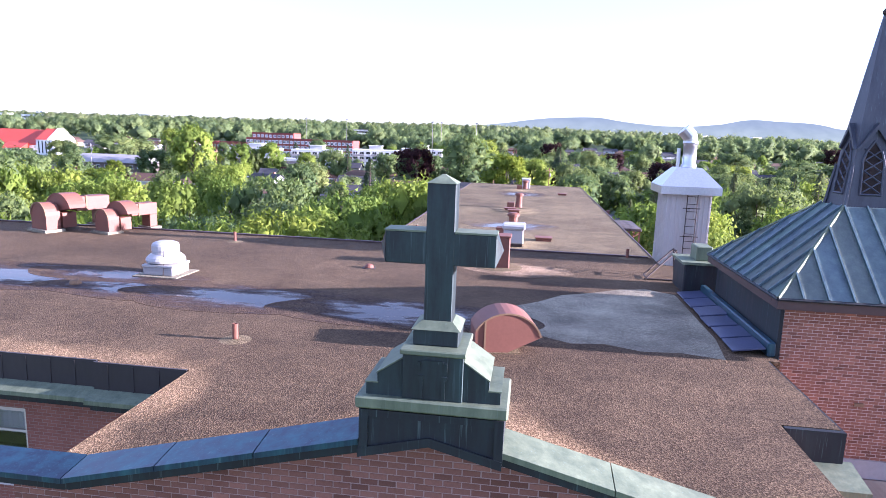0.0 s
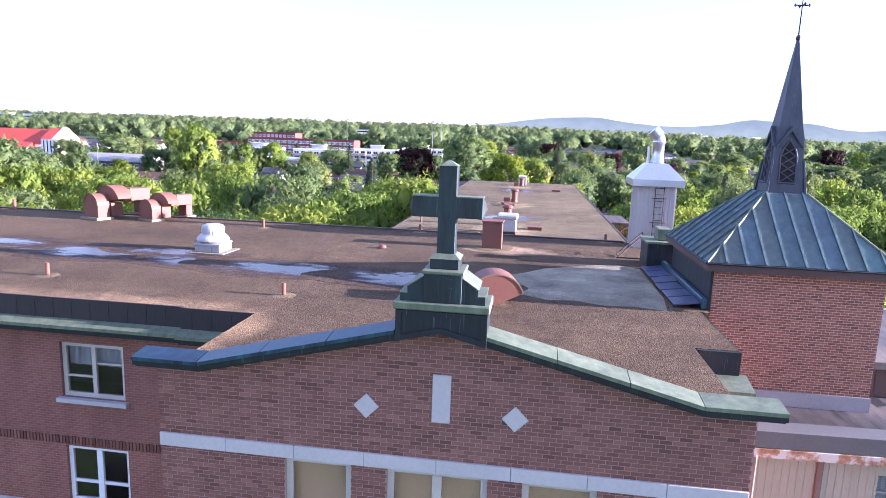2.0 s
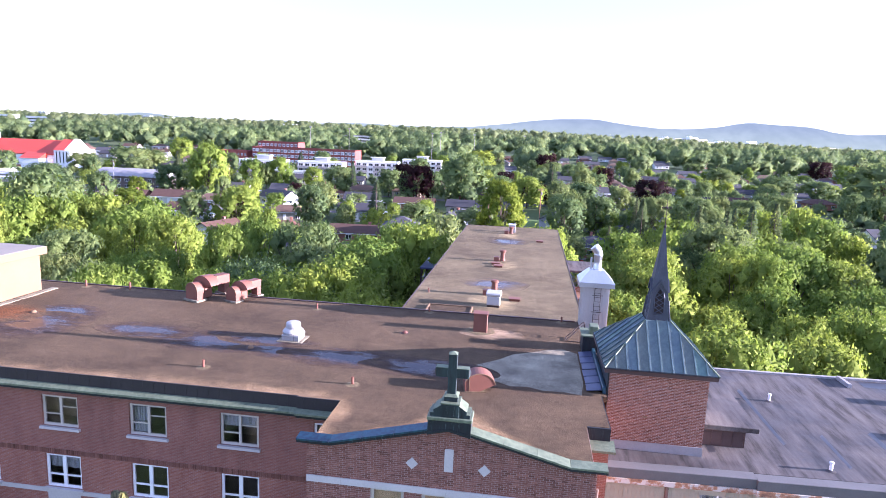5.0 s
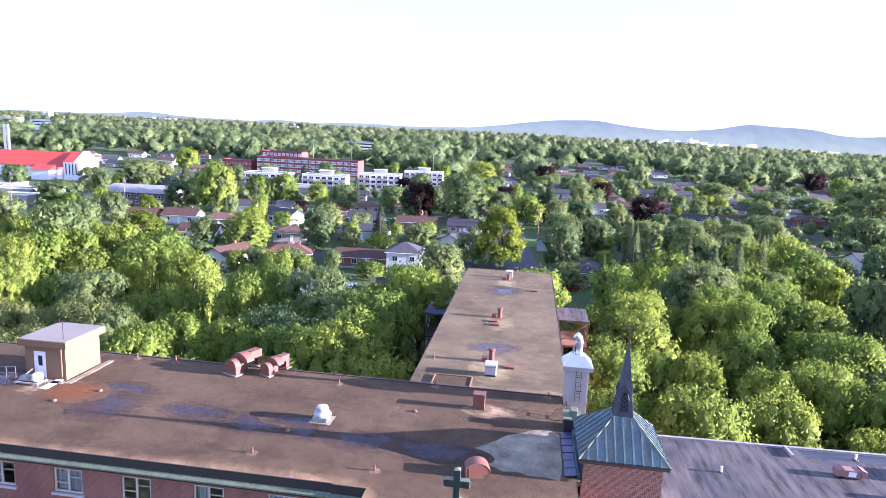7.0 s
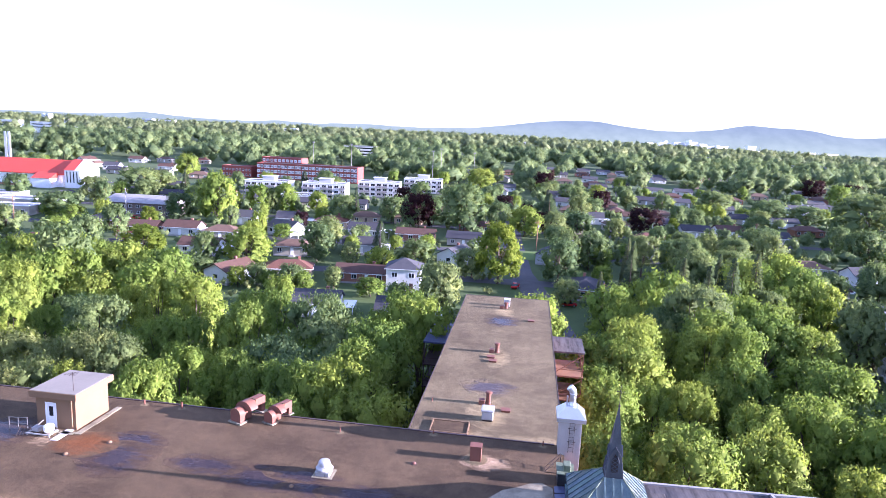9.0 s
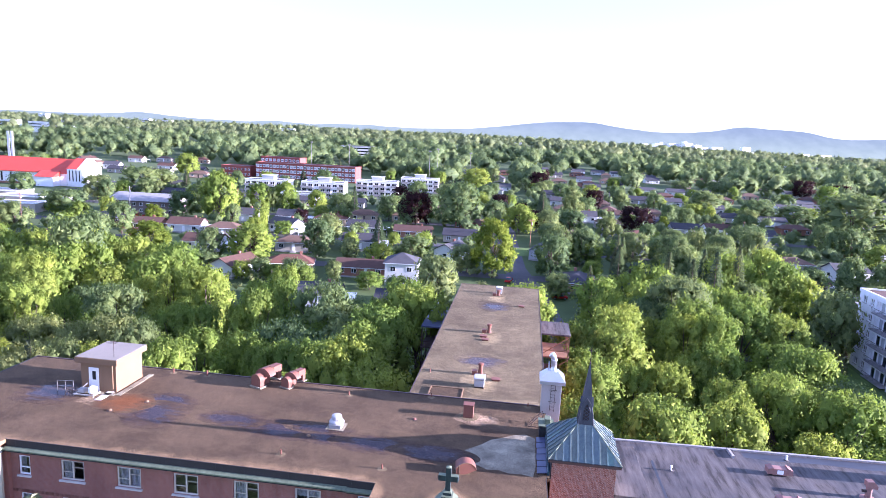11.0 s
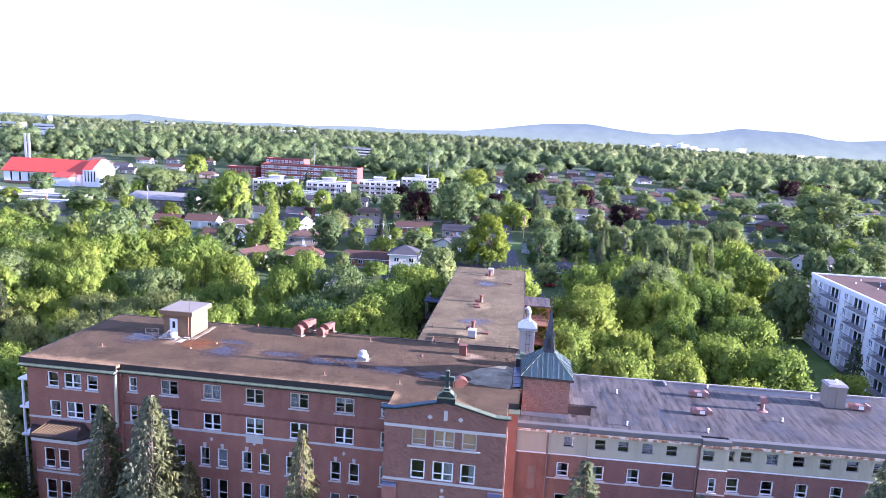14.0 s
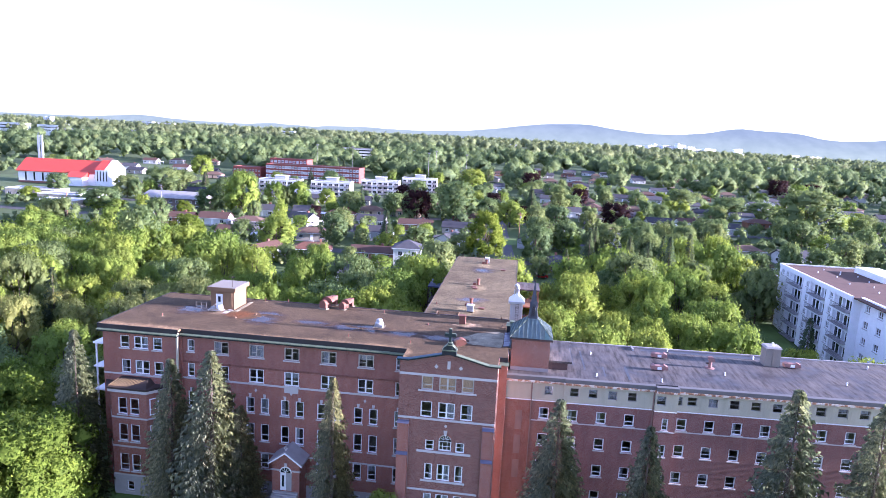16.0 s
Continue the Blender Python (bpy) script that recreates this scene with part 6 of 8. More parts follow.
def strip(name, pts, w, mat, label, cat, lift=0.05):
    bm = bmesh.new()
    fine = []
    for (xa, ya), (xb, yb) in zip(pts, pts[1:]):
        n = max(2, int(math.hypot(xb - xa, yb - ya) / 8))
        fine += [(xa + (xb - xa) * k / n, ya + (yb - ya) * k / n) for k in range(n)]
    fine.append(pts[-1])
    rows = []
    for k, (x, y) in enumerate(fine):
        a, b = fine[max(0, k - 1)], fine[min(len(fine) - 1, k + 1)]
        d = Vector((b[0] - a[0], b[1] - a[1])).normalized()
        rows.append([bm.verts.new((x + s * d.y * w / 2, y - s * d.x * w / 2, ground_z(0, y - s * d.x * w / 2) + lift)) for s in (-1, 1)])
    for p, q in zip(rows, rows[1:]):
        bm.faces.new((p[0], p[1], q[1], q[0]))
    return solid(name, bm, mat, label, cat, kind="structure")


strip("road", [(20, 78), (17, 110), (13, 135), (7, 165), (3, 215), (-2, 330)], 7.5, M_ASPHALT, "narrow asphalt street", "road", 0.06)
for k, y in enumerate((150, 190, 238, 320)):
    strip("road", [(-330, y + 6), (-120, y), (0, y + 2), (180, y + 10), (330, y + 20)], 6.5, M_ASPHALT, "asphalt cross street", "road", 0.08 + 0.02 * k)
strip("pavement", [(16, 22), (18, 78)], 8, M_ASPHALT, "asphalt service yard beside the wing", "pavement", 0.04)
strip("lawn", [(72, 40), (72, 112)], 12, M_GRASS, "mown lawn beside the apartments", "lawn", 0.05)
strip("lawn", [(-60, -16), (80, -16)], 38, M_GRASS, "mown front lawn", "lawn", 0.03)
for x, y, w in ((8, 190, 14), (-14, 162, 16), (-100, 165, 22), (-55, 232, 26), (22, 172, 10), (-90, 148, 14)):
    strip("lawn", [(x, y - 7), (x, y + 7)], w, M_GRASS, "mown garden lawn", "lawn", 0.12)
strip("lawn", [(-92, 385), (-20, 392)], 34, M_GRASS, "mown school sports field", "lawn", 0.14)

# far hills, a plain backdrop of distance; own glow stands for daylight and haze
mh = bpy.data.materials.new("hill_haze_glow")
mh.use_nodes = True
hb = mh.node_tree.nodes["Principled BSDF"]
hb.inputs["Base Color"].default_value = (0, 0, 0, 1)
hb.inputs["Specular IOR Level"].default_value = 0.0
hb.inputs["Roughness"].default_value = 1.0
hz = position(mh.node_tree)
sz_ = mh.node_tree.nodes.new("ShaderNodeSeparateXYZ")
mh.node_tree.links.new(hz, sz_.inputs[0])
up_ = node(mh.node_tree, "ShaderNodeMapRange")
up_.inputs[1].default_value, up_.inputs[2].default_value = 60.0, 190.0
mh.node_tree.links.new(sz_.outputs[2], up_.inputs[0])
# paler at the foot: haze put into the glow colour
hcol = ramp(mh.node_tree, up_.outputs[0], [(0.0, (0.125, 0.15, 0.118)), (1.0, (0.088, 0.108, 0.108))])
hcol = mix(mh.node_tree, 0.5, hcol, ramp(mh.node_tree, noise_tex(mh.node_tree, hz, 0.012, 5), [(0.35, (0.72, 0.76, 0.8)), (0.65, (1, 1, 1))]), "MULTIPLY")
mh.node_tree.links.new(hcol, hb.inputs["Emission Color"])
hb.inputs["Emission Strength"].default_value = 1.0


def ridge(y, base, peaks, x0, x1, name, n=160):
    bm = bmesh.new()
    prev = None
    for k in range(n + 1):
        x = x0 + (x1 - x0) * k / n
        z = base + 55 / (1 + math.exp(-(x + 300) / 250)) + sum(h * math.exp(-((x - c) / s) ** 2) for c, h, s in peaks) + 5 * noise.noise(Vector((x * 0.006, y, 0))) + 2.5 * noise.noise(Vector((x * 0.03, y, 3)))
        cur = [bm.verts.new((x, y, 20)), bm.verts.new((x, y + 250, z)), bm.verts.new((x, y + 400, 20))]
        if prev:
            bm.faces.new((prev[0], cur[0], cur[1], prev[1]))
            bm.faces.new((prev[1], cur[1], cur[2], prev[2]))
        prev = cur
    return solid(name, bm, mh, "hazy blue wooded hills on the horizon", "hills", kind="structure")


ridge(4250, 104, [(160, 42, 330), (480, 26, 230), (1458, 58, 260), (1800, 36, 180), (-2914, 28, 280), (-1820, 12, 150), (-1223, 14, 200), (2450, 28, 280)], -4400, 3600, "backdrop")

# ---- trees ----
def leaf_cloud(r, centres, radii, number, size, middle, tall=1.0, loose=0.55, core=0.7):
    """Small pointed leaf sprays over uneven clumps, each clump round a darker eight-sided heart.
    Returns the corners and, for each corner, the way the clump faces there."""
    w = radii ** 2 / np.sum(radii ** 2)
    k = r.choice(len(centres), number, p=w)
    out = centres - middle
    out /= np.linalg.norm(out, axis=1)[:, None] + 1e-6
    d = r.normal(size=(number, 3))
    d /= np.linalg.norm(d, axis=1)[:, None]
    d += out[k] * 0.55 + np.array([0, 0, 0.3])
    d /= np.linalg.norm(d, axis=1)[:, None] + 1e-6
    reach = np.where(r.random(number) < 0.12, r.uniform(1.05, 1.45, number), r.uniform(0.72, 1.05, number))
    p = centres[k] + d * (radii[k] * reach)[:, None] * np.array([1, 1, tall])
    n = d + r.normal(size=(number, 3)) * loose
    n /= np.linalg.norm(n, axis=1)[:, None] + 1e-6
    a = d * 0.4 + np.array([0, 0, 0.7]) + r.normal(size=(number, 3)) * 0.6
    a -= n * np.sum(a * n, axis=1)[:, None]
    a /= np.linalg.norm(a, axis=1)[:, None] + 1e-6
    b = np.cross(n, a)
    s = (size * r.uniform(0.6, 1.3, number))[:, None]
    pts = np.stack([p + a * s * 1.5, p - a * s * 0.6 + b * s * 0.62, p - a * s * 0.6 - b * s * 0.62], axis=1)
    face = d * 0.4 + out[k] * 0.48 + r.normal(size=(number, 3)) * 0.36 + np.array([0, 0, 0.36])
    face /= np.linalg.norm(face, axis=1)[:, None] + 1e-6
    nrm = np.repeat(face[:, None, :], 3, axis=1)
    # hearts of the clumps
    ax = np.array([[1, 0, 0], [0, 1, 0], [-1, 0, 0], [0, -1, 0]], dtype=float)
    tri = []
    for i in range(4):
        tri += [(ax[i], ax[(i + 1) % 4], np.array([0, 0, 1.0])), (ax[(i + 1) % 4], ax[i], np.array([0, 0, -1.0]))]
    tri = np.array(tri).reshape(-1, 3)
    hearts = (centres[:, None, :] + tri[None] * (radii * core)[:, None, None] * np.array([1, 1, tall])).reshape(-1, 3)
    hn = (tri[None] * 0.5 + out[:, None, :] * 0.5 + np.array([0, 0, 0.3])).reshape(-1, 3)
    hn /= np.linalg.norm(hn, axis=1)[:, None] + 1e-6
    return np.concatenate([pts.reshape(-1, 3), hearts]), np.concatenate([nrm.reshape(-1, 3), hn])


def tri_mesh(name, pts, mat, normals=None):
    me = bpy.data.meshes.new(name)
    n = len(pts) // 3
    me.vertices.add(3 * n)
    me.vertices.foreach_set("co", np.asarray(pts, dtype=np.float32).ravel())
    me.loops.add(3 * n)
    me.loops.foreach_set("vertex_index", np.arange(3 * n, dtype=np.int32))
    me.polygons.add(n)
    me.polygons.foreach_set("loop_start", np.arange(0, 3 * n, 3, dtype=np.int32))
    if normals is not None:
        me.polygons.foreach_set("use_smooth", np.ones(n, dtype=bool))
    me.update(calc_edges=True)
    if normals is not None:
        me.normals_split_custom_set_from_vertices(normals.tolist())
    me.materials.append(mat)
    return me


def broadleaf(name, mat, height, radius, clumps, leaves, size, seed, lean=0.0, label="", trunk_share=0.3, tall=1.1):
    """A tree: tapered trunk with limbs, and a crown of many leaf clumps with gaps between them."""
    r = random.Random(seed)
    t = thing(name, label or "full-crowned green broadleaf tree", "tree")
    bm = bmesh.new()
    fork = height * trunk_share
    tube(bm, (0, 0, -0.6), (lean * fork, 0, fork), height * 0.024, height * 0.017, 8, False)
    top = Vector((lean * fork, 0, fork))
    tube(bm, top, (lean * height * 0.6, 0, height * 0.8), height * 0.016, 0.05, 6, False)
    centres, radii = [], []
    cr_ = radius * (0.29 if clumps < 50 else 0.215)
    mid, half = (height + fork) / 2, (height - fork) / 2
    for k in range(clumps):
        # clumps over the outer shell in a loose spiral, with an uneven outline
        a, u = k * 2.39996 + r.uniform(-0.5, 0.5), -0.8 + 1.75 * (k + r.uniform(0, 1)) / clumps
        shell = r.uniform(0.72, 1.05) if r.random() < 0.8 else r.uniform(0.3, 0.7)
        rad = (radius - cr_ * 0.6) * math.sqrt(max(0.04, 1 - u * u * (0.7 if u < 0 else 0.97))) * shell
        cs = cr_ * r.choice((0.6, 0.8, 1.0, 1.15, 1.4))
        zc = min(mid + u * half * (0.75 + 0.3 * shell), height - cs * tall * 0.9)
        centres.append((rad * math.cos(a) + lean * height * 0.5, rad * math.sin(a), zc))
        radii.append(cs)
    for c in centres[:: max(1, clumps // 9)]:
        tube(bm, top.lerp(Vector((0, 0, height * 0.65)), r.uniform(0, 0.7)), Vector(c), height * 0.008, 0.03, 5, False)
    part("trunk", bm, M_BARK, t)
    rg = np.random.default_rng(seed)
    pts, nrm = leaf_cloud(rg, np.array(centres), np.array(radii), leaves, size, np.array([0, 0, fork + (height - fork) * 0.35]), tall)
    part("crown", tri_mesh("crown", pts, mat, nrm), None, t)
    return t


def spruce(name, height, radius, seed, sparse=1.0, twig=1.0, mat=None):
    r = random.Random(seed)
    t = thing(name, "tall blue-green spruce with drooping branches", "spruce tree")
    part("trunk", tube(bmesh.new(), (0, 0, -0.5), (0, 0, height * 0.97), height * 0.014, 0.02, 7, False), M_BARK, t)
    pts, ways = [], []
    z = height * 0.05
    while z < height * 0.995:
        f = 1 - z / height
        reach = radius * min(1.0, f * 1.65) ** 0.8 * r.uniform(0.82, 1.1) + 0.1
        for k in range(max(4, int((6 + 9 * f) * sparse))):
            a = r.uniform(0, 2 * math.pi)
            length = reach * r.uniform(0.65, 1.1)
            steps = max(2, int(length / 0.3))
            out, side = Vector((math.cos(a), math.sin(a), 0)), Vector((-math.sin(a), math.cos(a), 0))
            for s in range(1, steps + 1):
                u = s / steps
                if u < 0.4 and length > 1:
                    continue
                p = out * length * u + Vector((0, 0, z - length * 0.42 * u + length * 0.2 * u * u))
                for sg in (-1, 1, 1)[:2 if r.random() < 0.6 else 3]:
                    w = side * sg * r.uniform(0.08, 0.42) * (1.2 - 0.5 * u)
                    q = p + out * r.uniform(-0.15, 0.15) + Vector((0, 0, r.uniform(-0.12, 0.12)))
                    tip = q + w + out * r.uniform(0.0, 0.3) - Vector((0, 0, r.uniform(0.12, 0.55) * twig))
                    h = out * r.uniform(0.1, 0.2) * twig + Vector((0, 0, r.uniform(-0.05, 0.08)))
                    pts += [q - h, q + h + w * 0.3, tip]
                    face = (out * 0.8 + side * sg * 0.35 + Vector((r.uniform(-0.5, 0.5), r.uniform(-0.5, 0.5), r.uniform(0.2, 0.9)))).normalized()
                    ways += [tuple(face)] * 3
        z += height * 0.017 * r.uniform(0.8, 1.25)
    part("crown", tri_mesh("crown", [tuple(q) for q in pts], mat or M_NEEDLE, np.array(ways)), None, t)
    return t


def place(proto, x, y, s, turn, z=None, sz=None, group=""):
    m = pose(x, y, ground_z(x, y) if z is None else z, 0, 0, turn) @ Matrix.Diagonal((s, s, sz or s, 1))
    ob = copy_thing(proto, m)
    if group:
        tagged(ob, group=group)
    return ob


rt = random.Random(77)
NEAR = [broadleaf("maple_tree", M_LEAF, 14, 4.7, 80, 5600, 0.175, 1, label="dense bright green maple in full leaf", tall=1.3),
        broadleaf("maple_tree", M_LEAF, 15, 4.3, 72, 5600, 0.175, 2, 0.04, "dense bright green maple in full leaf", 0.2, 1.5),
        broadleaf("poplar_tree", M_LEAF, 16, 3.8, 66, 5600, 0.175, 3, 0.02, "upright green poplar with feathery shoots", 0.15, 1.6),
        broadleaf("ash_tree", M_LEAF_DARK, 13, 5.0, 80, 5600, 0.18, 4, -0.03, "broad deeper green ash tree", 0.25, 1.0),
        broadleaf("maple_tree", M_LEAF, 11, 4.4, 66, 5200, 0.17, 5, 0.0, "low rounded bright green maple", 0.12, 1.1),
        broadleaf("willow_tree", M_LEAF_OLIVE, 14, 5.2, 95, 6400, 0.175, 7, 0.0, "pale olive-yellow broad-crowned willow", 0.15, 1.2)]
NEAR_H = (14, 15, 16, 13, 11, 14)
FAR = [broadleaf("town_tree", M_LEAF_DARK, 13, 5.6, 46, 1700, 0.36, 21, label="rounded deep green street tree", trunk_share=0.1),
       broadleaf("town_tree", M_LEAF, 12, 5.2, 44, 1600, 0.36, 22, label="rounded lighter green street tree", trunk_share=0.1),
       broadleaf("town_tree", M_LEAF_DARK, 15, 5.2, 46, 1700, 0.36, 23, 0.03, "tall slim green street tree", 0.12, 1.5),
       broadleaf("purple_tree", M_LEAF_PURPLE, 12, 5.2, 44, 1600, 0.36, 24, label="dark purple-leaved garden maple", trunk_share=0.1),
       broadleaf("yellow_tree", M_LEAF_YELLOW, 14.5, 5.5, 62, 5000, 0.3, 25, label="tall yellow-green tree by the street", trunk_share=0.1)]
BACK = [broadleaf("wood_tree", M_LEAF_DARK, 13, 5.6, 46, 1700, 0.36, 26, label="deep green tree at the back of the wood", trunk_share=0.1),
        broadleaf("wood_tree", M_LEAF, 12, 5.2, 44, 1600, 0.36, 27, label="lighter green tree at the back of the wood", trunk_share=0.1),
        broadleaf("wood_tree", M_LEAF_DARK, 15, 5.2, 46, 1700, 0.36, 28, 0.03, "tall slim green tree of the wood", 0.12, 1.5)]
SPRUCE = [spruce("spruce_tree", 20, 2.9, 31, 2.7, 0.72), spruce("spruce_tree", 20, 2.5, 32, 1.2, mat=M_NEEDLE_DARK), spruce("spruce_tree", 20, 2.8, 33, 2.7, 0.72)]
BIGMAPLE = broadleaf("maple_tree", M_LEAF_FRONT, 13, 7.4, 190, 17000, 0.19, 6, label="wide bright green maple with low crown", trunk_share=0.06, tall=0.85)

# spruces before the facade
for i, (x, y, h, w) in enumerate(((-21.6, -1.6, 21.8, 1.5), (-27.0, -0.8, 20.0, 1.15), (-40.0, 0.3, 22.2, 1.1), (-7.4, -0.8, 19.6, 0.9), (18.0, -1.0, 19.7, 1.25), (27.7, -1.0, 17.6, 1.0), (41.8, -1.5, 23.4, 1.4), (50.2, -1.5, 22.5, 1.3), (-18.6, -0.4, 15.0, 0.9), (-43.5, 3.0, 15.0, 0.9))):
    p = SPRUCE[i % 2 * 2]
    ob = copy_thing(p, pose(x, y, 0, 0, 0, 70 * i) @ Matrix.Diagonal((w, w, h / 20, 1)))
    tagged(ob, "tall grey-green spruce before the brick facade", group="spruces before the facade")
# front maples by the end of the building and the small bush
place(BIGMAPLE, -41.8, -6.8, 1.0, 20, sz=1.05, group="front maples")
place(BIGMAPLE, -53.0, 2.0, 1.0, 130, sz=1.15, group="front maples")
place(NEAR[4], -0.9, -2.2, 0.62, 0, group="front maples")

# shaded trees between the front maples and the wood
for i, (x, y, h) in enumerate(((-49.0, 13.0, 13), (-56.5, 19.0, 15), (-63.0, 11.0, 14), (-48.0, 21.5, 14), (-71.0, 17.0, 15), (-58.0, 9.0, 12), (-79.0, 10.0, 15), (-67.0, 3.0, 13))):
    k = (3, 0, 3, 1)[i % 4]
    place(NEAR[k], x, y, h / NEAR_H[k] * 0.95, 71 * i, sz=h / NEAR_H[k], group="trees of the near wood")
# woods behind the building: dense rows with uneven spacing
def clear_of_building(x, y):
    if -43 < x < 15 and y < 24.5:
        return False
    if -7 < x < 20.0 and y < 74:
        return False
    if x > 9 and y < 26:
        return False
    return True


for gx in range(-150, 16, 7):
    for gy in range(24, 120, 8):
        x, y = gx + rt.uniform(-2.8, 2.8), gy + rt.uniform(-3, 3)
        edge = 100 + 18 * math.sin(x * 0.05) - max(0, (x + 60) * 0.28)
        if y > edge or not clear_of_building(x, y) or (x > -12 and y > 82):
            continue
        if x < -60 and y < 40 - (x + 60) * 0.0 and rt.random() < 0.15:
            continue
        k = 5 if (x < -46 and y < 52 and rt.random() < 0.6) else rt.choice((0, 1, 2, 2, 4, 1, 3))
        s = rt.uniform(14.5, 19) if x < -85 else rt.uniform(16, 20.3) if x > -34 and y < 75 else rt.uniform(13.5, 17.5) if x > -34 else rt.uniform(11, 16.8)
        s /= NEAR_H[k]
        if y > 84 or x < -110:
            s *= NEAR_H[k] / 13
            place(BACK[(1, 1, 1, 2)[k % 4] if x < -60 else (0, 1, 1, 2)[k % 4]], x, y, s * rt.uniform(0.7, 0.9), rt.uniform(0, 360), sz=s * 0.95, group="trees of the near wood")
            continue
        place(NEAR[k], x, y, s * rt.uniform(0.72, 0.95), rt.uniform(0, 360), sz=s, group="trees of the near wood")
for gx in range(19, 76, 8):
    for gy in range(26, 150, 9):
        x, y = gx + rt.uniform(-3.2, 3.2), gy + rt.uniform(-3.5, 3.5)
        if not clear_of_building(x, y) or (x < 26 and y > 78) or (x > 57 and 40 < y < 120) or y > 100 + x * 0.6:
            continue
        k = rt.choice((0, 0, 1, 4, 3, 2)) if y < 85 else rt.choice((3, 3, 3, 3, 1))
        k = 1 if k == 3 and y < 66 else k
        s = rt.uniform(11.5, 18.5) / NEAR_H[k]
        if y > 96:
            place(BACK[(0, 1, 1, 1)[k % 4]], x, y, s * rt.uniform(0.65, 0.9), rt.uniform(0, 360), sz=s * 0.95, group="trees of the near wood")
            continue
        place(NEAR[k], x, y, s * rt.uniform(0.75, 1.0), rt.uniform(0, 360), sz=s, group="trees of the near wood")
# the row close beside the rear wing
for i, (x, y, h) in enumerate(((17.6, 27.2, 14.0), (18.4, 34.0, 15.5), (18.0, 40.5, 14.0), (19.6, 48.5, 16.0), (18.4, 58.0, 15.0), (18.8, 66.0, 15.5), (23.0, 25.8, 13.0))):
    k = (0, 1, 4, 0, 1, 0, 4)[i]
    s = h / NEAR_H[k]
    place(NEAR[k], x, y, s * 0.9, 77 * i, sz=s, group="trees of the near wood")
for x, y in ((44, 118), (48, 112), (56, 122), (33, 122), (63, 128), (-78, 44), (-52, 34)):
    place(SPRUCE[1], x, y, 0.95, x * 7, sz=0.9, group="conifers of the near wood")
# undergrowth along the wood's edge
for k in range(46):
    x, y = rt.uniform(-75, -4), rt.uniform(23.5, 30)
    if clear_of_building(x, y) and k % 5:
        place(NEAR[4], x, y, rt.uniform(0.32, 0.5), rt.uniform(0, 360), group="undergrowth")

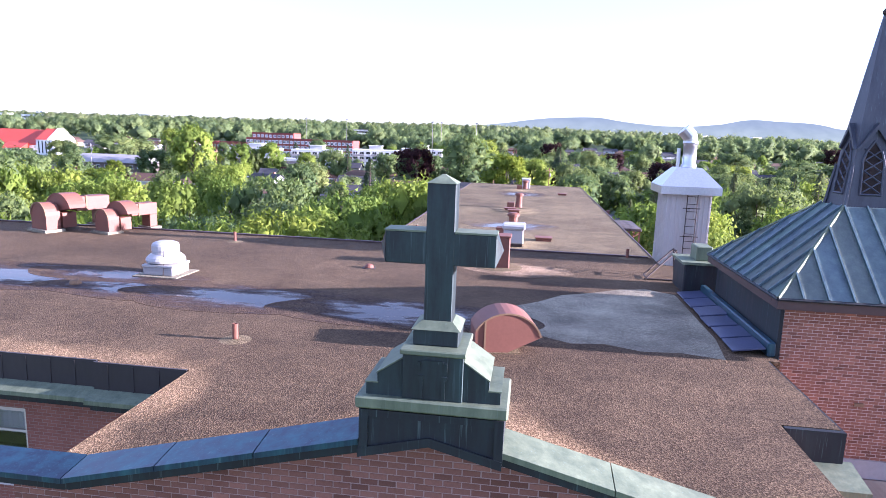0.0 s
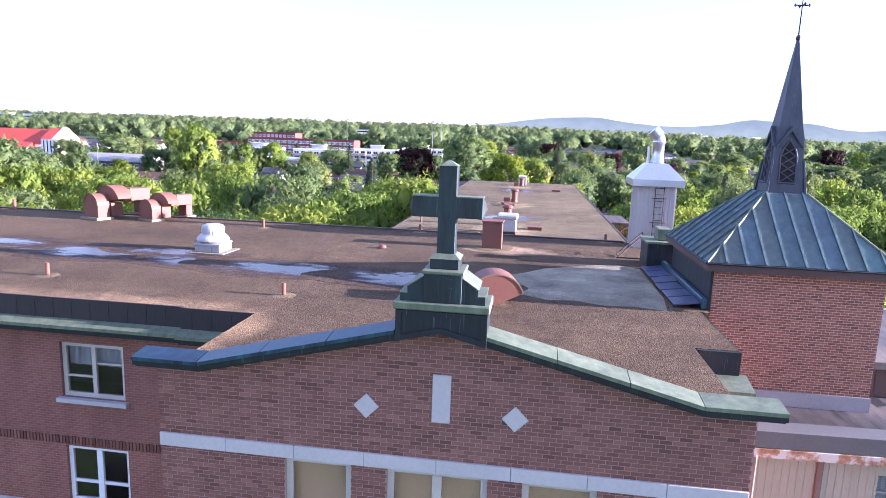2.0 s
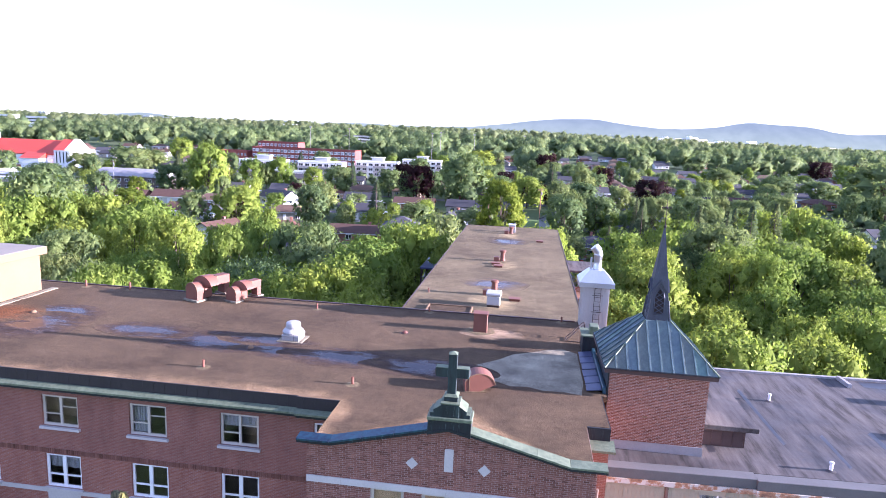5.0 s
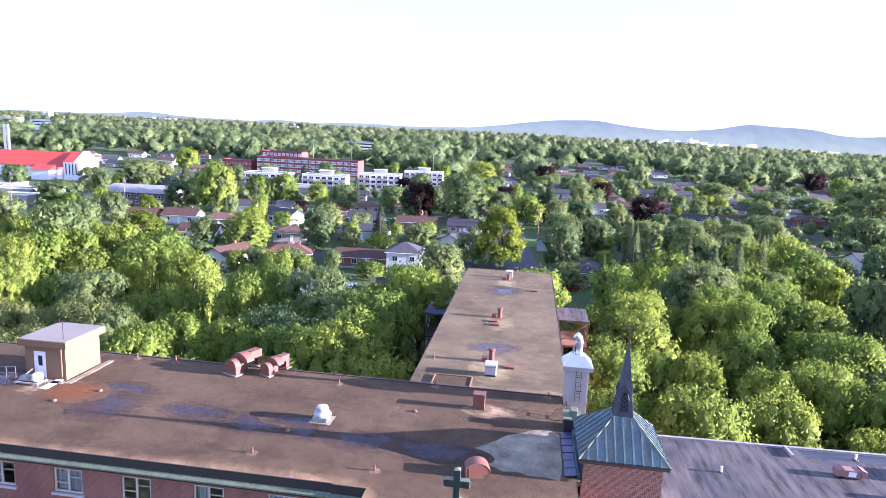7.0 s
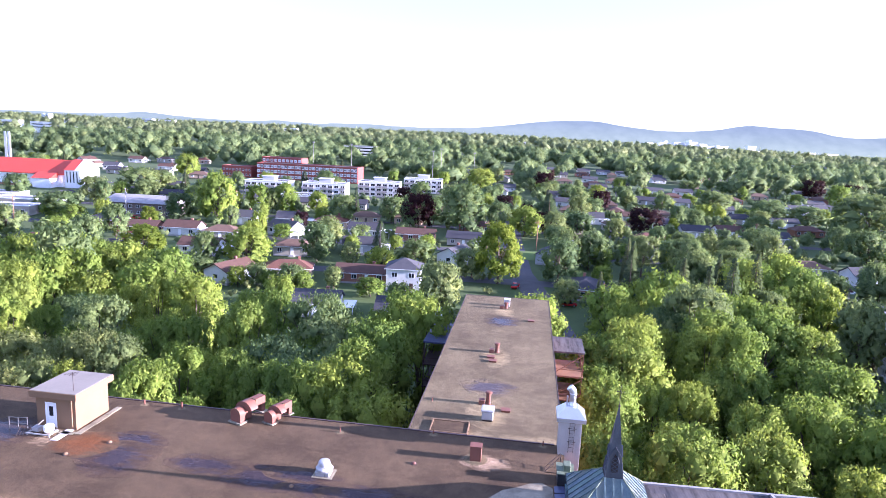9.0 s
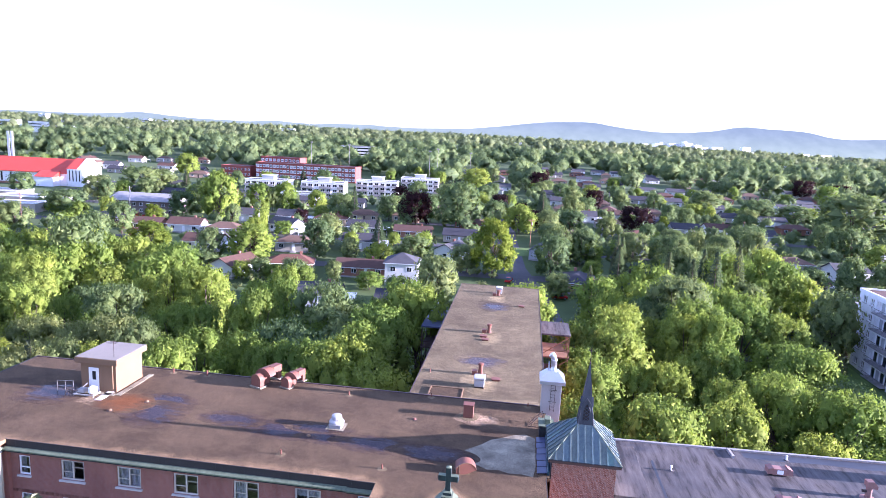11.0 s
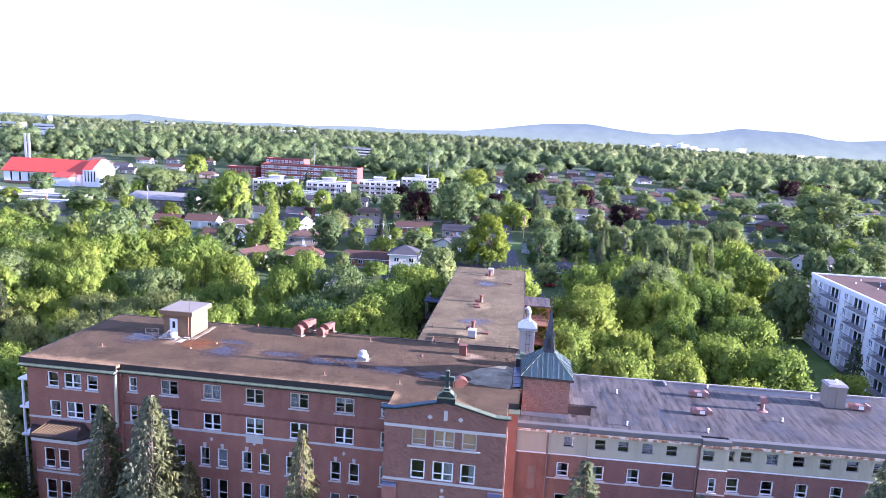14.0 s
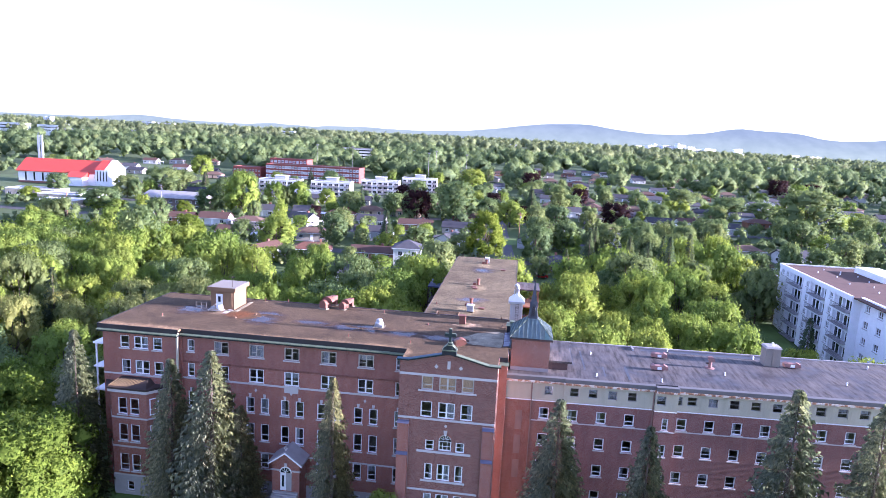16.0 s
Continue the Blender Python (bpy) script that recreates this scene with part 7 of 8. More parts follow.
# ---- houses ----
def house(name, w, d, h, rise, wall, roof, hip, label, seed, full=True):
    r = random.Random(seed)
    t = thing(name, label, "house")
    if full:
        part("foundation", boxes((-w / 2 - 0.03, -d / 2 - 0.03, -1.5, w / 2 + 0.03, d / 2 + 0.03, 0.35)), M_FOUND, t)
    bm = bmesh.new()
    if hip:
        box(bm, -w / 2, -d / 2, 0.35, w / 2, d / 2, h)
    else:
        prism(bm, [(-d / 2, 0.35), (d / 2, 0.35), (d / 2, h), (0, h + rise), (-d / 2, h)], "x", -w / 2, w / 2)
    part("wall", bm, wall, t)
    o = 0.5
    if hip:
        k = min(w, d) / 2 * 0.92
        bm = frustum(bmesh.new(), (-w / 2 - o, -d / 2 - o, w / 2 + o, d / 2 + o, h), (-w / 2 + k, -d / 2 + k, w / 2 - k, d / 2 - k, h + rise))
        part("roof", bm, roof, t)
        if full:
            part("eave_board", boxes((-w / 2 - o, -d / 2 - o, h - 0.18, w / 2 + o, d / 2 + o, h - 0.004)), M_WHITE, t)
    else:
        sl = rise / (d / 2)
        for s in (-1, 1):
            pts = [(0, h + rise + 0.06), (0, h + rise + 0.24), (s * (d / 2 + o), h - o * sl + 0.24), (s * (d / 2 + o), h - o * sl + 0.06)]
            part("roof", prism(bmesh.new(), pts, "x", -w / 2 - o, w / 2 + o), roof, t)
        if full:
            part("eave_board", boxes((-w / 2 - o, -d / 2 - o - 0.05, h - o * sl - 0.05, w / 2 + o, -d / 2 - o + 0.06, h - o * sl + 0.1)), M_WHITE, t)
    storeys = max(1, int(h / 2.7))
    for s in range(storeys):
        z = 1.25 + 2.8 * s
        n = max(2, int(w / 3.2))
        for k in range(n):
            x = -w / 2 + (k + 0.5) * w / n
            if (s == 0 and k == n // 2) or (not full and k > n // 2 + 1):
                continue
            win = part("window", boxes((x - 0.75, -d / 2 - 0.06, z - 0.08, x + 0.75, -d / 2 + 0.02, z - 0.0), (x - 0.75, -d / 2 - 0.06, z + 1.2, x + 0.75, -d / 2 + 0.02, z + 1.3), (x - 0.75, -d / 2 - 0.06, z, x - 0.66, -d / 2 + 0.02, z + 1.2), (x + 0.66, -d / 2 - 0.06, z, x + 0.75, -d / 2 + 0.02, z + 1.2), (x - 0.04, -d / 2 - 0.05, z, x + 0.04, -d / 2 + 0.02, z + 1.2)), M_WHITE, t)
            part("pane", boxes((x - 0.66, -d / 2 - 0.025, z, x + 0.66, -d / 2 - 0.005, z + 1.2)), M_DARKGLASS, win)
        for sx in (-1, 1) if full else ():
            win = part("window", boxes(*[(min(a, b), y0, z0, max(a, b), y1, z1) for a, b, y0, z0, y1, z1 in ((sx * w / 2 - 0.01, sx * (w / 2 + 0.05), -0.7, z - 0.08, 0.7, z), (sx * w / 2 - 0.01, sx * (w / 2 + 0.05), -0.7, z + 1.1, 0.7, z + 1.2))]), M_WHITE, t)
            a, b = sorted((sx * (w / 2 + 0.005), sx * (w / 2 + 0.025)))
            part("pane", boxes((a, -0.65, z, b, 0.65, z + 1.1)), M_DARKGLASS, win)
    x = -w / 2 + (max(2, int(w / 3.2)) // 2 + 0.5) * w / max(2, int(w / 3.2))
    part("door", boxes((x - 0.48, -d / 2 - 0.05, 0.4, x + 0.48, -d / 2 + 0.02, 2.5), bevel=0.02), M_BROWN if seed % 2 else M_WHITE, t)
    if not full:
        return t
    part("step", boxes((x - 0.9, -d / 2 - 1.2, -0.5, x + 0.9, -d / 2 - 0.06, 0.33)), M_FOUND, t)
    if seed % 3 != 1:
        cx = w * 0.22
        part("chimney", boxes((cx - 0.35, 0.3, h, cx + 0.35, 1.0, h + rise + 0.7), (cx - 0.42, 0.23, h + rise + 0.7, cx + 0.42, 1.07, h + rise + 0.82)), HOUSEWALLS[2], t)
    if seed % 4 == 2:
        part("carport", boxes((w / 2 + 0.55, -d / 2 + 0.5, 2.3, w / 2 + 3.6, d / 2 - 1, 2.5), (w / 2 + 3.3, -d / 2 + 0.6, -1, w / 2 + 3.45, -d / 2 + 0.75, 2.3), (w / 2 + 3.3, d / 2 - 1.3, -1, w / 2 + 3.45, d / 2 - 1.15, 2.3)), M_WHITE, t)
    return t


KINDS = [house("bungalow", 12, 8, 3.2, 1.9, HOUSEWALLS[0], ROOFS[0], False, "white bungalow with brown shingle gable roof", 2),
         house("bungalow", 13, 8.5, 3.1, 1.8, HOUSEWALLS[2], ROOFS[2], True, "brick bungalow with dark hipped roof", 3),
         house("bungalow", 12, 8, 3.1, 1.8, HOUSEWALLS[1], ROOFS[4], True, "cream bungalow with tan hipped roof", 4),
         house("bungalow", 11, 8, 3.3, 2.1, HOUSEWALLS[0], ROOFS[1], False, "white bungalow with grey shingle roof", 6),
         house("bungalow", 13, 8, 3.1, 1.9, HOUSEWALLS[4], ROOFS[3], True, "tan brick bungalow with rust-coloured roof", 5),
         house("bungalow", 12, 8.5, 3.2, 2.0, HOUSEWALLS[3], ROOFS[2], False, "grey bungalow with dark gable roof", 10),
         house("two_storey_house", 9, 9, 6.3, 2.2, HOUSEWALLS[0], ROOFS[1], True, "white two-storey house with grey hipped roof", 7),
         house("bungalow", 14, 8, 3.0, 1.6, HOUSEWALLS[2], ROOFS[0], False, "long brick bungalow with brown roof", 8)]
FARK = [house("bungalow", 12, 8, 3.2, 1.9, HOUSEWALLS[0], ROOFS[1], False, "white bungalow with grey gable roof", 2, False),
        house("bungalow", 13, 8.5, 3.1, 1.8, HOUSEWALLS[2], ROOFS[0], True, "brick bungalow with brown hipped roof", 3, False),
        house("bungalow", 12, 8, 3.1, 1.9, HOUSEWALLS[1], ROOFS[2], False, "cream bungalow with dark gable roof", 4, False),
        house("bungalow", 12, 8, 3.1, 1.9, HOUSEWALLS[4], ROOFS[4], True, "tan bungalow with pale hipped roof", 5, False)]
spots = [(-119, 150, 1, 12), (-132, 184, 7, 8), (-116, 186, 0, 5), (-100, 184, 2, 8), (-95, 160, 0, 6), (-107, 216, 3, 4), (-88, 220, 3, 8), (-82, 198, 3, -20), (-93, 131, 4, 10), (-72, 133, 0, 75), (-58, 140, 4, 15), (-67, 168, 2, 8),
         (-53, 206, 5, 5), (-47, 178, 5, 12), (-37, 142, 7, 5), (-24, 137, 6, 6), (-14, 172, 3, 70), (-33, 204, 7, 4), (17, 183, 5, 78), (25, 144, 1, 80), (48, 260, 2, 10), (38, 278, 3, 5), (57, 228, 4, 12), (80, 256, 5, 5),
         (-71, 220, 4, 6), (-19, 112, 5, 5), (-40, 112, 3, 8), (92, 160, 0, 15), (114, 182, 3, 10), (147, 220, 3, 12), (100, 190, 2, 5), (-140, 150, 0, 8), (-150, 190, 1, 5), (96, 262, 0, 8), (110, 250, 5, 5), (28, 215, 2, 80), (60, 290, 0, 5), (-296, 402, 3, 8), (-320, 469, 0, 5), (-304, 484, 2, 12), (-262, 418, 0, 6), (-275, 492, 4, 8), (-345, 440, 0, 70)]
used = set()
placed = []
for x, y, k, a in spots:
    m = pose(x, y, ground_z(x, y), 0, 0, a)
    if k in used:
        copy_thing(KINDS[k], m)
    else:
        KINDS[k].matrix_world = m
        used.add(k)
    placed.append((x, y))
for gy in range(205, 620, 34):
    for gx in range(-330, 420, 22):
        x, y = gx + rt.uniform(-6, 6) + gy * 0.02, gy + rt.uniform(-6, 6)
        if abs(x) > 0.75 * y + 40 or min(math.hypot(x - a, y - b) for a, b in placed) < 17:
            continue
        if (-320 < x < -205 and 260 < y < 350) or (-190 < x < -100 and 205 < y < 250) or (-175 < x < -10 and 280 < y < 450) or -8 < x < 16:
            continue
        if (x < -60 and y > 430) or rt.random() < (0.12 if y < 420 else 0.4):
            continue
        copy_thing(FARK[rt.choice((0, 1, 2, 3, 0, 2))], pose(x, y, ground_z(x, y), 0, 0, rt.choice((0, 5, 85, 10)) + rt.uniform(-4, 4)))
        placed.append((x, y))

# ---- large buildings of the town ----
def block(name, label, x, y, turn, w, d, storeys, fh, wall, roofm, win_gap, win_w, parapet=0.5, wh=1.5, balconies=False, bar=0.1):
    t = thing(name, label, "building", x, y, ground_z(x, y), turn)
    h = storeys * fh + 0.6
    part("wall", boxes((0, 0, -2, w, d, h)), wall, t)
    part("roof", boxes((0.25, 0.25, h + 0.004, w - 0.25, d - 0.25, h + 0.1)), roofm, t)
    part("parapet", boxes((-0.1, -0.1, h, w + 0.1, 0.24, h + parapet), (-0.1, d - 0.24, h, w + 0.1, d + 0.1, h + parapet), (-0.1, 0.24, h, 0.24, d - 0.24, h + parapet), (w - 0.24, 0.24, h, w + 0.1, d - 0.24, h + parapet)), M_WHITE if wall != M_REDBRICK else wall, t)
    n = int(w / win_gap)
    fr = finish("window", boxes((0, -0.06, 0, win_w, 0.03, bar), (0, -0.06, wh - bar, win_w, 0.03, wh), (0, -0.06, bar, bar, 0.03, wh - bar), (win_w - bar, -0.06, bar, win_w, 0.03, wh - bar), (win_w / 2 - bar * 0.4, -0.05, bar, win_w / 2 + bar * 0.4, 0.03, wh - bar)), M_WHITE)
    pn = finish("pane", boxes((0.1, -0.03, 0.1, win_w - 0.1, -0.01, wh - 0.1)), M_DARKGLASS)
    bal = finish("balcony", boxes((0, -1.4, -0.15, 3.2, 0, 0), (0, -1.4, 0, 3.2, -1.33, 1.0), (0, -1.33, 0, 0.07, 0, 1.0), (3.13, -1.33, 0, 3.2, 0, 1.0)), M_FASCIA)
    for s in range(storeys):
        for k in range(n):
            xx = (k + 0.5) * w / n - win_w / 2
            ob = part("window", fr, None, t)
            ob.matrix_local = pose(xx, 0, 1.1 + s * fh)
            part("pane", pn, None, ob)
            if balconies and k % 3 != 2:
                part("balcony", bal, None, t).matrix_local = pose(xx - 0.6, -0.002, 0.4 + s * fh)
    if balconies:
        part("penthouse", boxes((w * 0.36, d * 0.3, h + 0.11, w * 0.64, d * 0.75, h + 2.4)), wall, t)
        part("penthouse_roof", boxes((w * 0.36 - 0.5, d * 0.3 - 0.5, h + 2.41, w * 0.64 + 0.5, d * 0.75 + 0.5, h + 2.65)), M_WHITE, t)
    return t


# school
block("school", "three-storey red-brick school with white windows", -183, 398, 0, 73, 16, 3, 3.4, M_REDBRICK, M_TAR, 2.5, 1.9, wh=2.0, bar=0.32)
block("school_wing", "red-brick school wing with tall penthouse", -187, 416, 0, 30, 14, 4, 3.3, M_REDBRICK, M_TAR, 3.0, 1.9, wh=1.9, bar=0.32)
block("school_wing", "older dark red-brick school wing", -210, 400, 0, 22, 14, 2, 3.4, M_REDBRICK, M_TAR, 2.4, 1.2)
# low white apartment houses
for x, y in ((-146, 300), (-115, 304), (-90, 328), (-70, 362)):
    block("apartment_house", "white three-storey apartment house with balconies", x, y, 6, 24, 12, 3, 2.7, M_WHITEHOUSE, M_TAR, 3.4, 2.4, balconies=True)
block("low_white_building", "long low white building with dark windows", -118, 272, 5, 22, 10, 2, 2.6, M_WHITEHOUSE, M_TAR, 3.0, 1.8)
for x, y, w, d, a in ((-250, 226, 26, 12, 6), (-222, 214, 20, 11, 6), (-206, 196, 16, 9, 12)):
    block("low_hall", "low pale flat-roofed hall beside a parking lot", x, y, a, w, d, 1, 3.4, HOUSEWALLS[1], M_FASCIA, 4.2, 1.8)
# grey two-storey block with a wide roof
gb = block("grey_apartment_block", "grey two-storey brick block with shallow metal roof", -168, 214, 4, 29, 12, 2, 2.5, plain("dull_pink_brick", (0.17, 0.135, 0.125), 0.85, vary=0.2), M_FASCIA, 3.0, 1.5, 0.05, 1.2)
part("shallow_roof", frustum(bmesh.new(), (-0.8, -0.8, 30.8, 12.8, 5.7), (1.5, 5.4, 28.5, 6.6, 8.6)), M_FASCIA, gb, "grey shallow hipped roof")

# church with red roof
c = thing("church", "white church with steep red metal roof and tall windows", "church", -294, 286, ground_z(0, 286) - 1.0, 4)
cw = [(4 + 5.4 * k, 2.5, 5.2 + 5.4 * k, 7.5) for k in range(8)]
part("wall", pierced(0, 48, 0, 8.5, cw, 0, 0.4), M_WHITE, c)
for k in cw:
    part("window", boxes((k[0], 0.15, k[1], k[2], 0.2, k[3])), M_DARKGLASS, c)
part("side_wall", boxes((0, 0.41, 0, 0.4, 17.6, 8.5), (0.41, 17.2, 0, 48, 17.6, 8.5)), M_WHITE, c)
bm = prism(bmesh.new(), [(-0.8, 7.9), (9, 15.2), (18.6, 7.9), (18.6, 8.3), (9, 15.7), (-0.8, 8.3)], "x", -1, 49)
part("roof", bm, M_REDROOF, c, "steep red metal roof")
part("gable", prism(bmesh.new(), [(0.41, 8.5), (17.2, 8.5), (9, 14.8)], "x", 0.05, 0.4), M_WHITE, c)
part("base", boxes((-0.1, -0.12, -1, 33.9, -0.004, 2.2)), HOUSEWALLS[2], c, "brown brick base")
part("lower_annex", boxes((34, -6, -1, 44, -0.02, 6.2)), M_WHITE, c)
part("annex_roof", prism(bmesh.new(), [(-6.6, 6.2), (0.2, 9.4), (0.2, 6.2)], "x", 33.5, 44.5), M_REDROOF, c)
part("choir", boxes((49.02, -1, -1, 58, 17, 11.0)), M_WHITE, c, "tall white choir block")
part("choir_gable", prism(bmesh.new(), [(-1, 11.0), (17, 11.0), (8, 16.8)], "x", 55, 58), M_WHITE, c)
part("choir_roof", prism(bmesh.new(), [(-1.5, 10.8), (8, 16.4), (17.5, 10.8)], "x", 49.02, 54.98), M_REDROOF, c)
for k in range(4):
    part("window", boxes((50.2 + 1.9 * k, -1.05, 4.0, 50.8 + 1.9 * k, -1.002, 10.0)), M_DARKGLASS, c)
bt = thing("bell_tower", "slender white twin-slab bell tower", "tower", -300, 310, ground_z(0, 310))
part("slab", boxes((0, 0, -1, 1.3, 0.5, 28)), M_WHITE, bt)
part("slab", boxes((2.4, 0, -1, 3.8, 0.5, 28)), M_WHITE, bt)
part("bridge", boxes((1.31, 0.1, 22, 2.39, 0.4, 22.6)), M_WHITE, bt)

# white apartments beside the wood
ap = thing("apartment_building", "white five-storey apartment building with recessed balconies", "building", 0, 0, 0)
AX, AZ, AH = 79.2, 3.0, 19.5
segs = [(96.0, 102.5, "w"), (88.5, 96.0, "b"), (84.5, 88.5, "w"), (77.0, 84.5, "b"), (73.0, 77.0, "w"), (66.0, 73.0, "b"), (28.0, 66.0, "n")]
part("roof", boxes((AX + 0.3, 28, AH - 0.2, AX + 22, 102.2, AH + 0.02)), ROOFS[0], ap, "brown gravel flat roof")
part("parapet", boxes((AX - 0.15, 66, AH - 0.35, AX + 0.29, 102.6, AH + 0.3), (AX + 0.3, 102.21, AH - 0.35, AX + 22.3, 102.6, AH + 0.3), (AX + 1.6, 27.8, AH - 0.35, AX + 2.1, 65.9, AH + 0.3)), M_WHITE, ap)
part("wall", boxes((AX + 0.3, 101.9, -1, AX + 22, 102.2, AH - 0.36), (AX + 21.7, 28, -1, AX + 22, 101.89, AH - 0.36), (AX + 2.0, 28, -1, AX + 21.6, 28.3, AH - 0.36)), M_WHITE, ap)
part("penthouse", boxes((AX + 15, 84, AH + 0.03, AX + 20.5, 97, AH + 1.5), bevel=0.05), M_WHITE, ap)
part("end_wall", boxes((AX + 0.02, 65.7, -1, AX + 1.69, 65.98, AH - 0.36)), M_WHITE, ap)
for x_, y_ in ((8, 97), (9.5, 92), (7, 88), (11, 95), (12.5, 90), (6, 80), (10, 78), (12, 84), (5, 93), (8, 72)):
    part("roof_vent", lathe(bmesh.new(), AX + x_, y_, [(0.1, AH + 0.02), (0.1, AH + 0.25), (0.16, AH + 0.27), (0.05, AH + 0.38)], 8), M_WHITE, ap)
fl = [AZ + 0.3 + 3.25 * k for k in range(5)]
for a, b, s in segs:
    if s == "w":
        hs = [(a + 0.9, z + 0.9, a + 2.3, z + 2.4) for z in fl] + ([(a + 3.6, z + 0.9, a + 5.0, z + 2.4) for z in fl] if b - a > 6 else [])
        part("wall", pierced(a, b, -1, AH - 0.36, hs, AX, 0.3, "x"), M_WHITE, ap)
        for h in hs:
            window(ap, h[0], h[1], h[2] - h[0], 1.5, 0, "double", turn=-90, x=AX)
        part("room", boxes((AX + 0.91, a, 0, AX + 1.0, b, AH - 0.4)), M_ROOM, ap)
    elif s == "b":
        part("recess_wall", boxes((AX + 0.7, a, -1, AX + 0.9, b, AH - 0.36)), M_WHITE, ap)
        part("recess_side", boxes((AX + 0.31, a, -1, AX + 0.69, a + 0.15, AH - 0.36)), HOUSEWALLS[2] if a == 66.0 else M_WHITE, ap)
        part("recess_side", boxes((AX + 0.31, b - 0.15, -1, AX + 0.69, b, AH - 0.36)), M_WHITE, ap)
        for z in fl:
            part("balcony", boxes((AX - 0.9, a + 0.16, z - 0.16, AX + 0.69, b - 0.16, z)), M_FASCIA, ap)
            part("lintel", boxes((AX + 0.02, a + 0.16, z + 2.35, AX + 0.29, b - 0.16, z + 3.08)), M_WHITE, ap)
            part("balustrade", boxes((AX - 0.9, a + 0.16, z + 0.95, AX - 0.84, b - 0.16, z + 1.02), *[(AX - 0.89, a + 0.2 + 0.3 * k, z, AX - 0.86, a + 0.23 + 0.3 * k, z + 0.96) for k in range(int((b - a) / 0.3))]), M_PARAPET, ap)
            n_ = int((b - a - 0.8) / 1.35)
            for k in range(n_):
                y_ = a + 0.4 + k * (b - a - 0.8) / n_
                pd = part("patio_door", boxes((AX + 0.62, y_, z + 0.02, AX + 0.695, y_ + 0.12, z + 2.25), (AX + 0.62, y_ + 0.12, z + 2.13, AX + 0.695, y_ + 1.3, z + 2.25)), M_WHITE, ap)
                part("pane", boxes((AX + 0.65, y_ + 0.12, z + 0.05, AX + 0.695, y_ + 1.3, z + 2.13)), (M_DARKGLASS, M_DARKGLASS, M_CURTAIN)[(k * 5 + int(z) + int(a)) % 3], pd)
    else:
        hs = [(a + 2.2 + 4.6 * k, z + 0.9, a + 3.8 + 4.6 * k, z + 2.4) for z in fl for k in range(8)]
        part("wall", pierced(a, b, -1, AH - 0.36, hs, AX + 1.7, 0.3, "x"), M_WHITE, ap)
        for h in hs:
            window(ap, h[0], h[1], h[2] - h[0], 1.5, 0, "double", turn=-90, x=AX + 1.7)
        part("room", boxes((AX + 2.6, a, 0, AX + 2.7, b, AH - 0.4)), M_ROOM, ap)
for z in fl:
    part("balcony", boxes((AX - 0.2, 102.61, z - 0.2, AX + 6, 104.4, z)), M_FASCIA, ap)
    part("balustrade", boxes((AX - 0.2, 104.34, z + 0.9, AX + 6, 104.4, z + 1.0), (AX - 0.2, 102.61, z + 0.9, AX - 0.14, 104.33, z + 1.0)), M_FASCIA, ap)

# entrance porch
pc = thing("entrance_porch", "gabled brick entrance porch with white arched door", "porch", -14.1, 0, 0)
part("wall", pierced(-1.75, 1.75, 0, 6.9, [(-0.75, 3.1, 0.75, 5.5)], 2.2, 0.3), M_BRICK, pc)
part("gable", prism(bmesh.new(), [(-1.75, 6.9), (1.75, 6.9), (0, 8.1)], "y", 2.2, 2.5), M_BRICK, pc)
part("side_wall", boxes((-1.75, 2.51, 0, -1.45, 4.65, 6.9), (1.45, 2.51, 0, 1.75, 4.65, 6.9)), M_BRICK, pc)
for s in (-1, 1):
    part("roof", prism(bmesh.new(), [(0, 8.2), (0, 8.45), (s * 2.2, 6.85), (s * 2.2, 6.6)], "y", 1.85, 4.66), M_FASCIA, pc, "grey weathered porch roof")
    part("barge_board", prism(bmesh.new(), [(0, 8.1), (0, 8.3), (s * 2.15, 6.75), (s * 2.15, 6.55)], "y", 1.8, 1.849), M_WHITE, pc)
    part("cornice", boxes((s * 1.3 - 0.6, 2.05, 5.75, s * 1.3 + 0.6, 2.198, 5.9)), M_STONE, pc)
part("cross_stone", boxes((-0.08, 2.1, 8.4, 0.08, 2.25, 8.95), (-0.25, 2.1, 8.65, 0.25, 2.25, 8.8)), M_STONE, pc)
part("keystone", boxes((-0.15, 2.12, 6.35, 0.15, 2.198, 6.75)), M_STONE, pc)
fan = bmesh.new()
for k in range(16):
    a0, a1 = math.pi * k / 16, math.pi * (k + 1) / 16
    prism(fan, [(r * math.cos(a), 5.55 + r * math.sin(a)) for r, a in ((0.78, a0), (0.78, a1), (0.66, a1), (0.66, a0))], "y", 2.12, 2.22)
for k in range(1, 5):
    tube(fan, (0, 2.17, 5.55), (0.7 * math.cos(math.pi * k / 5), 2.17, 5.55 + 0.7 * math.sin(math.pi * k / 5)), 0.03, n=4)
part("fan_light", fan, M_WHITE, pc)
part("fan_pane", prism(bmesh.new(), [(0.66 * math.cos(math.pi * k / 12), 5.55 + 0.66 * math.sin(math.pi * k / 12)) for k in range(13)], "y", 2.17, 2.195), M_DARKGLASS, pc)
dr = part("door", boxes((-0.73, 2.28, 3.1, 0.0, 2.36, 5.48)), M_WHITE, pc, "white panelled door")
part("pane", boxes((-0.5, 2.26, 3.6, -0.24, 2.279, 5.1)), M_DARKGLASS, dr)
part("door", boxes((0.02, 2.28, 3.1, 0.73, 2.36, 5.48)), M_FOUND, pc)
for k in range(17):
    part("step", boxes((-1.6, 2.19 - 0.3 * (k + 1), -0.5, 1.6, 2.19 - 0.3 * k - 0.003, 3.05 - 0.18 * k)), M_FOUND, pc)
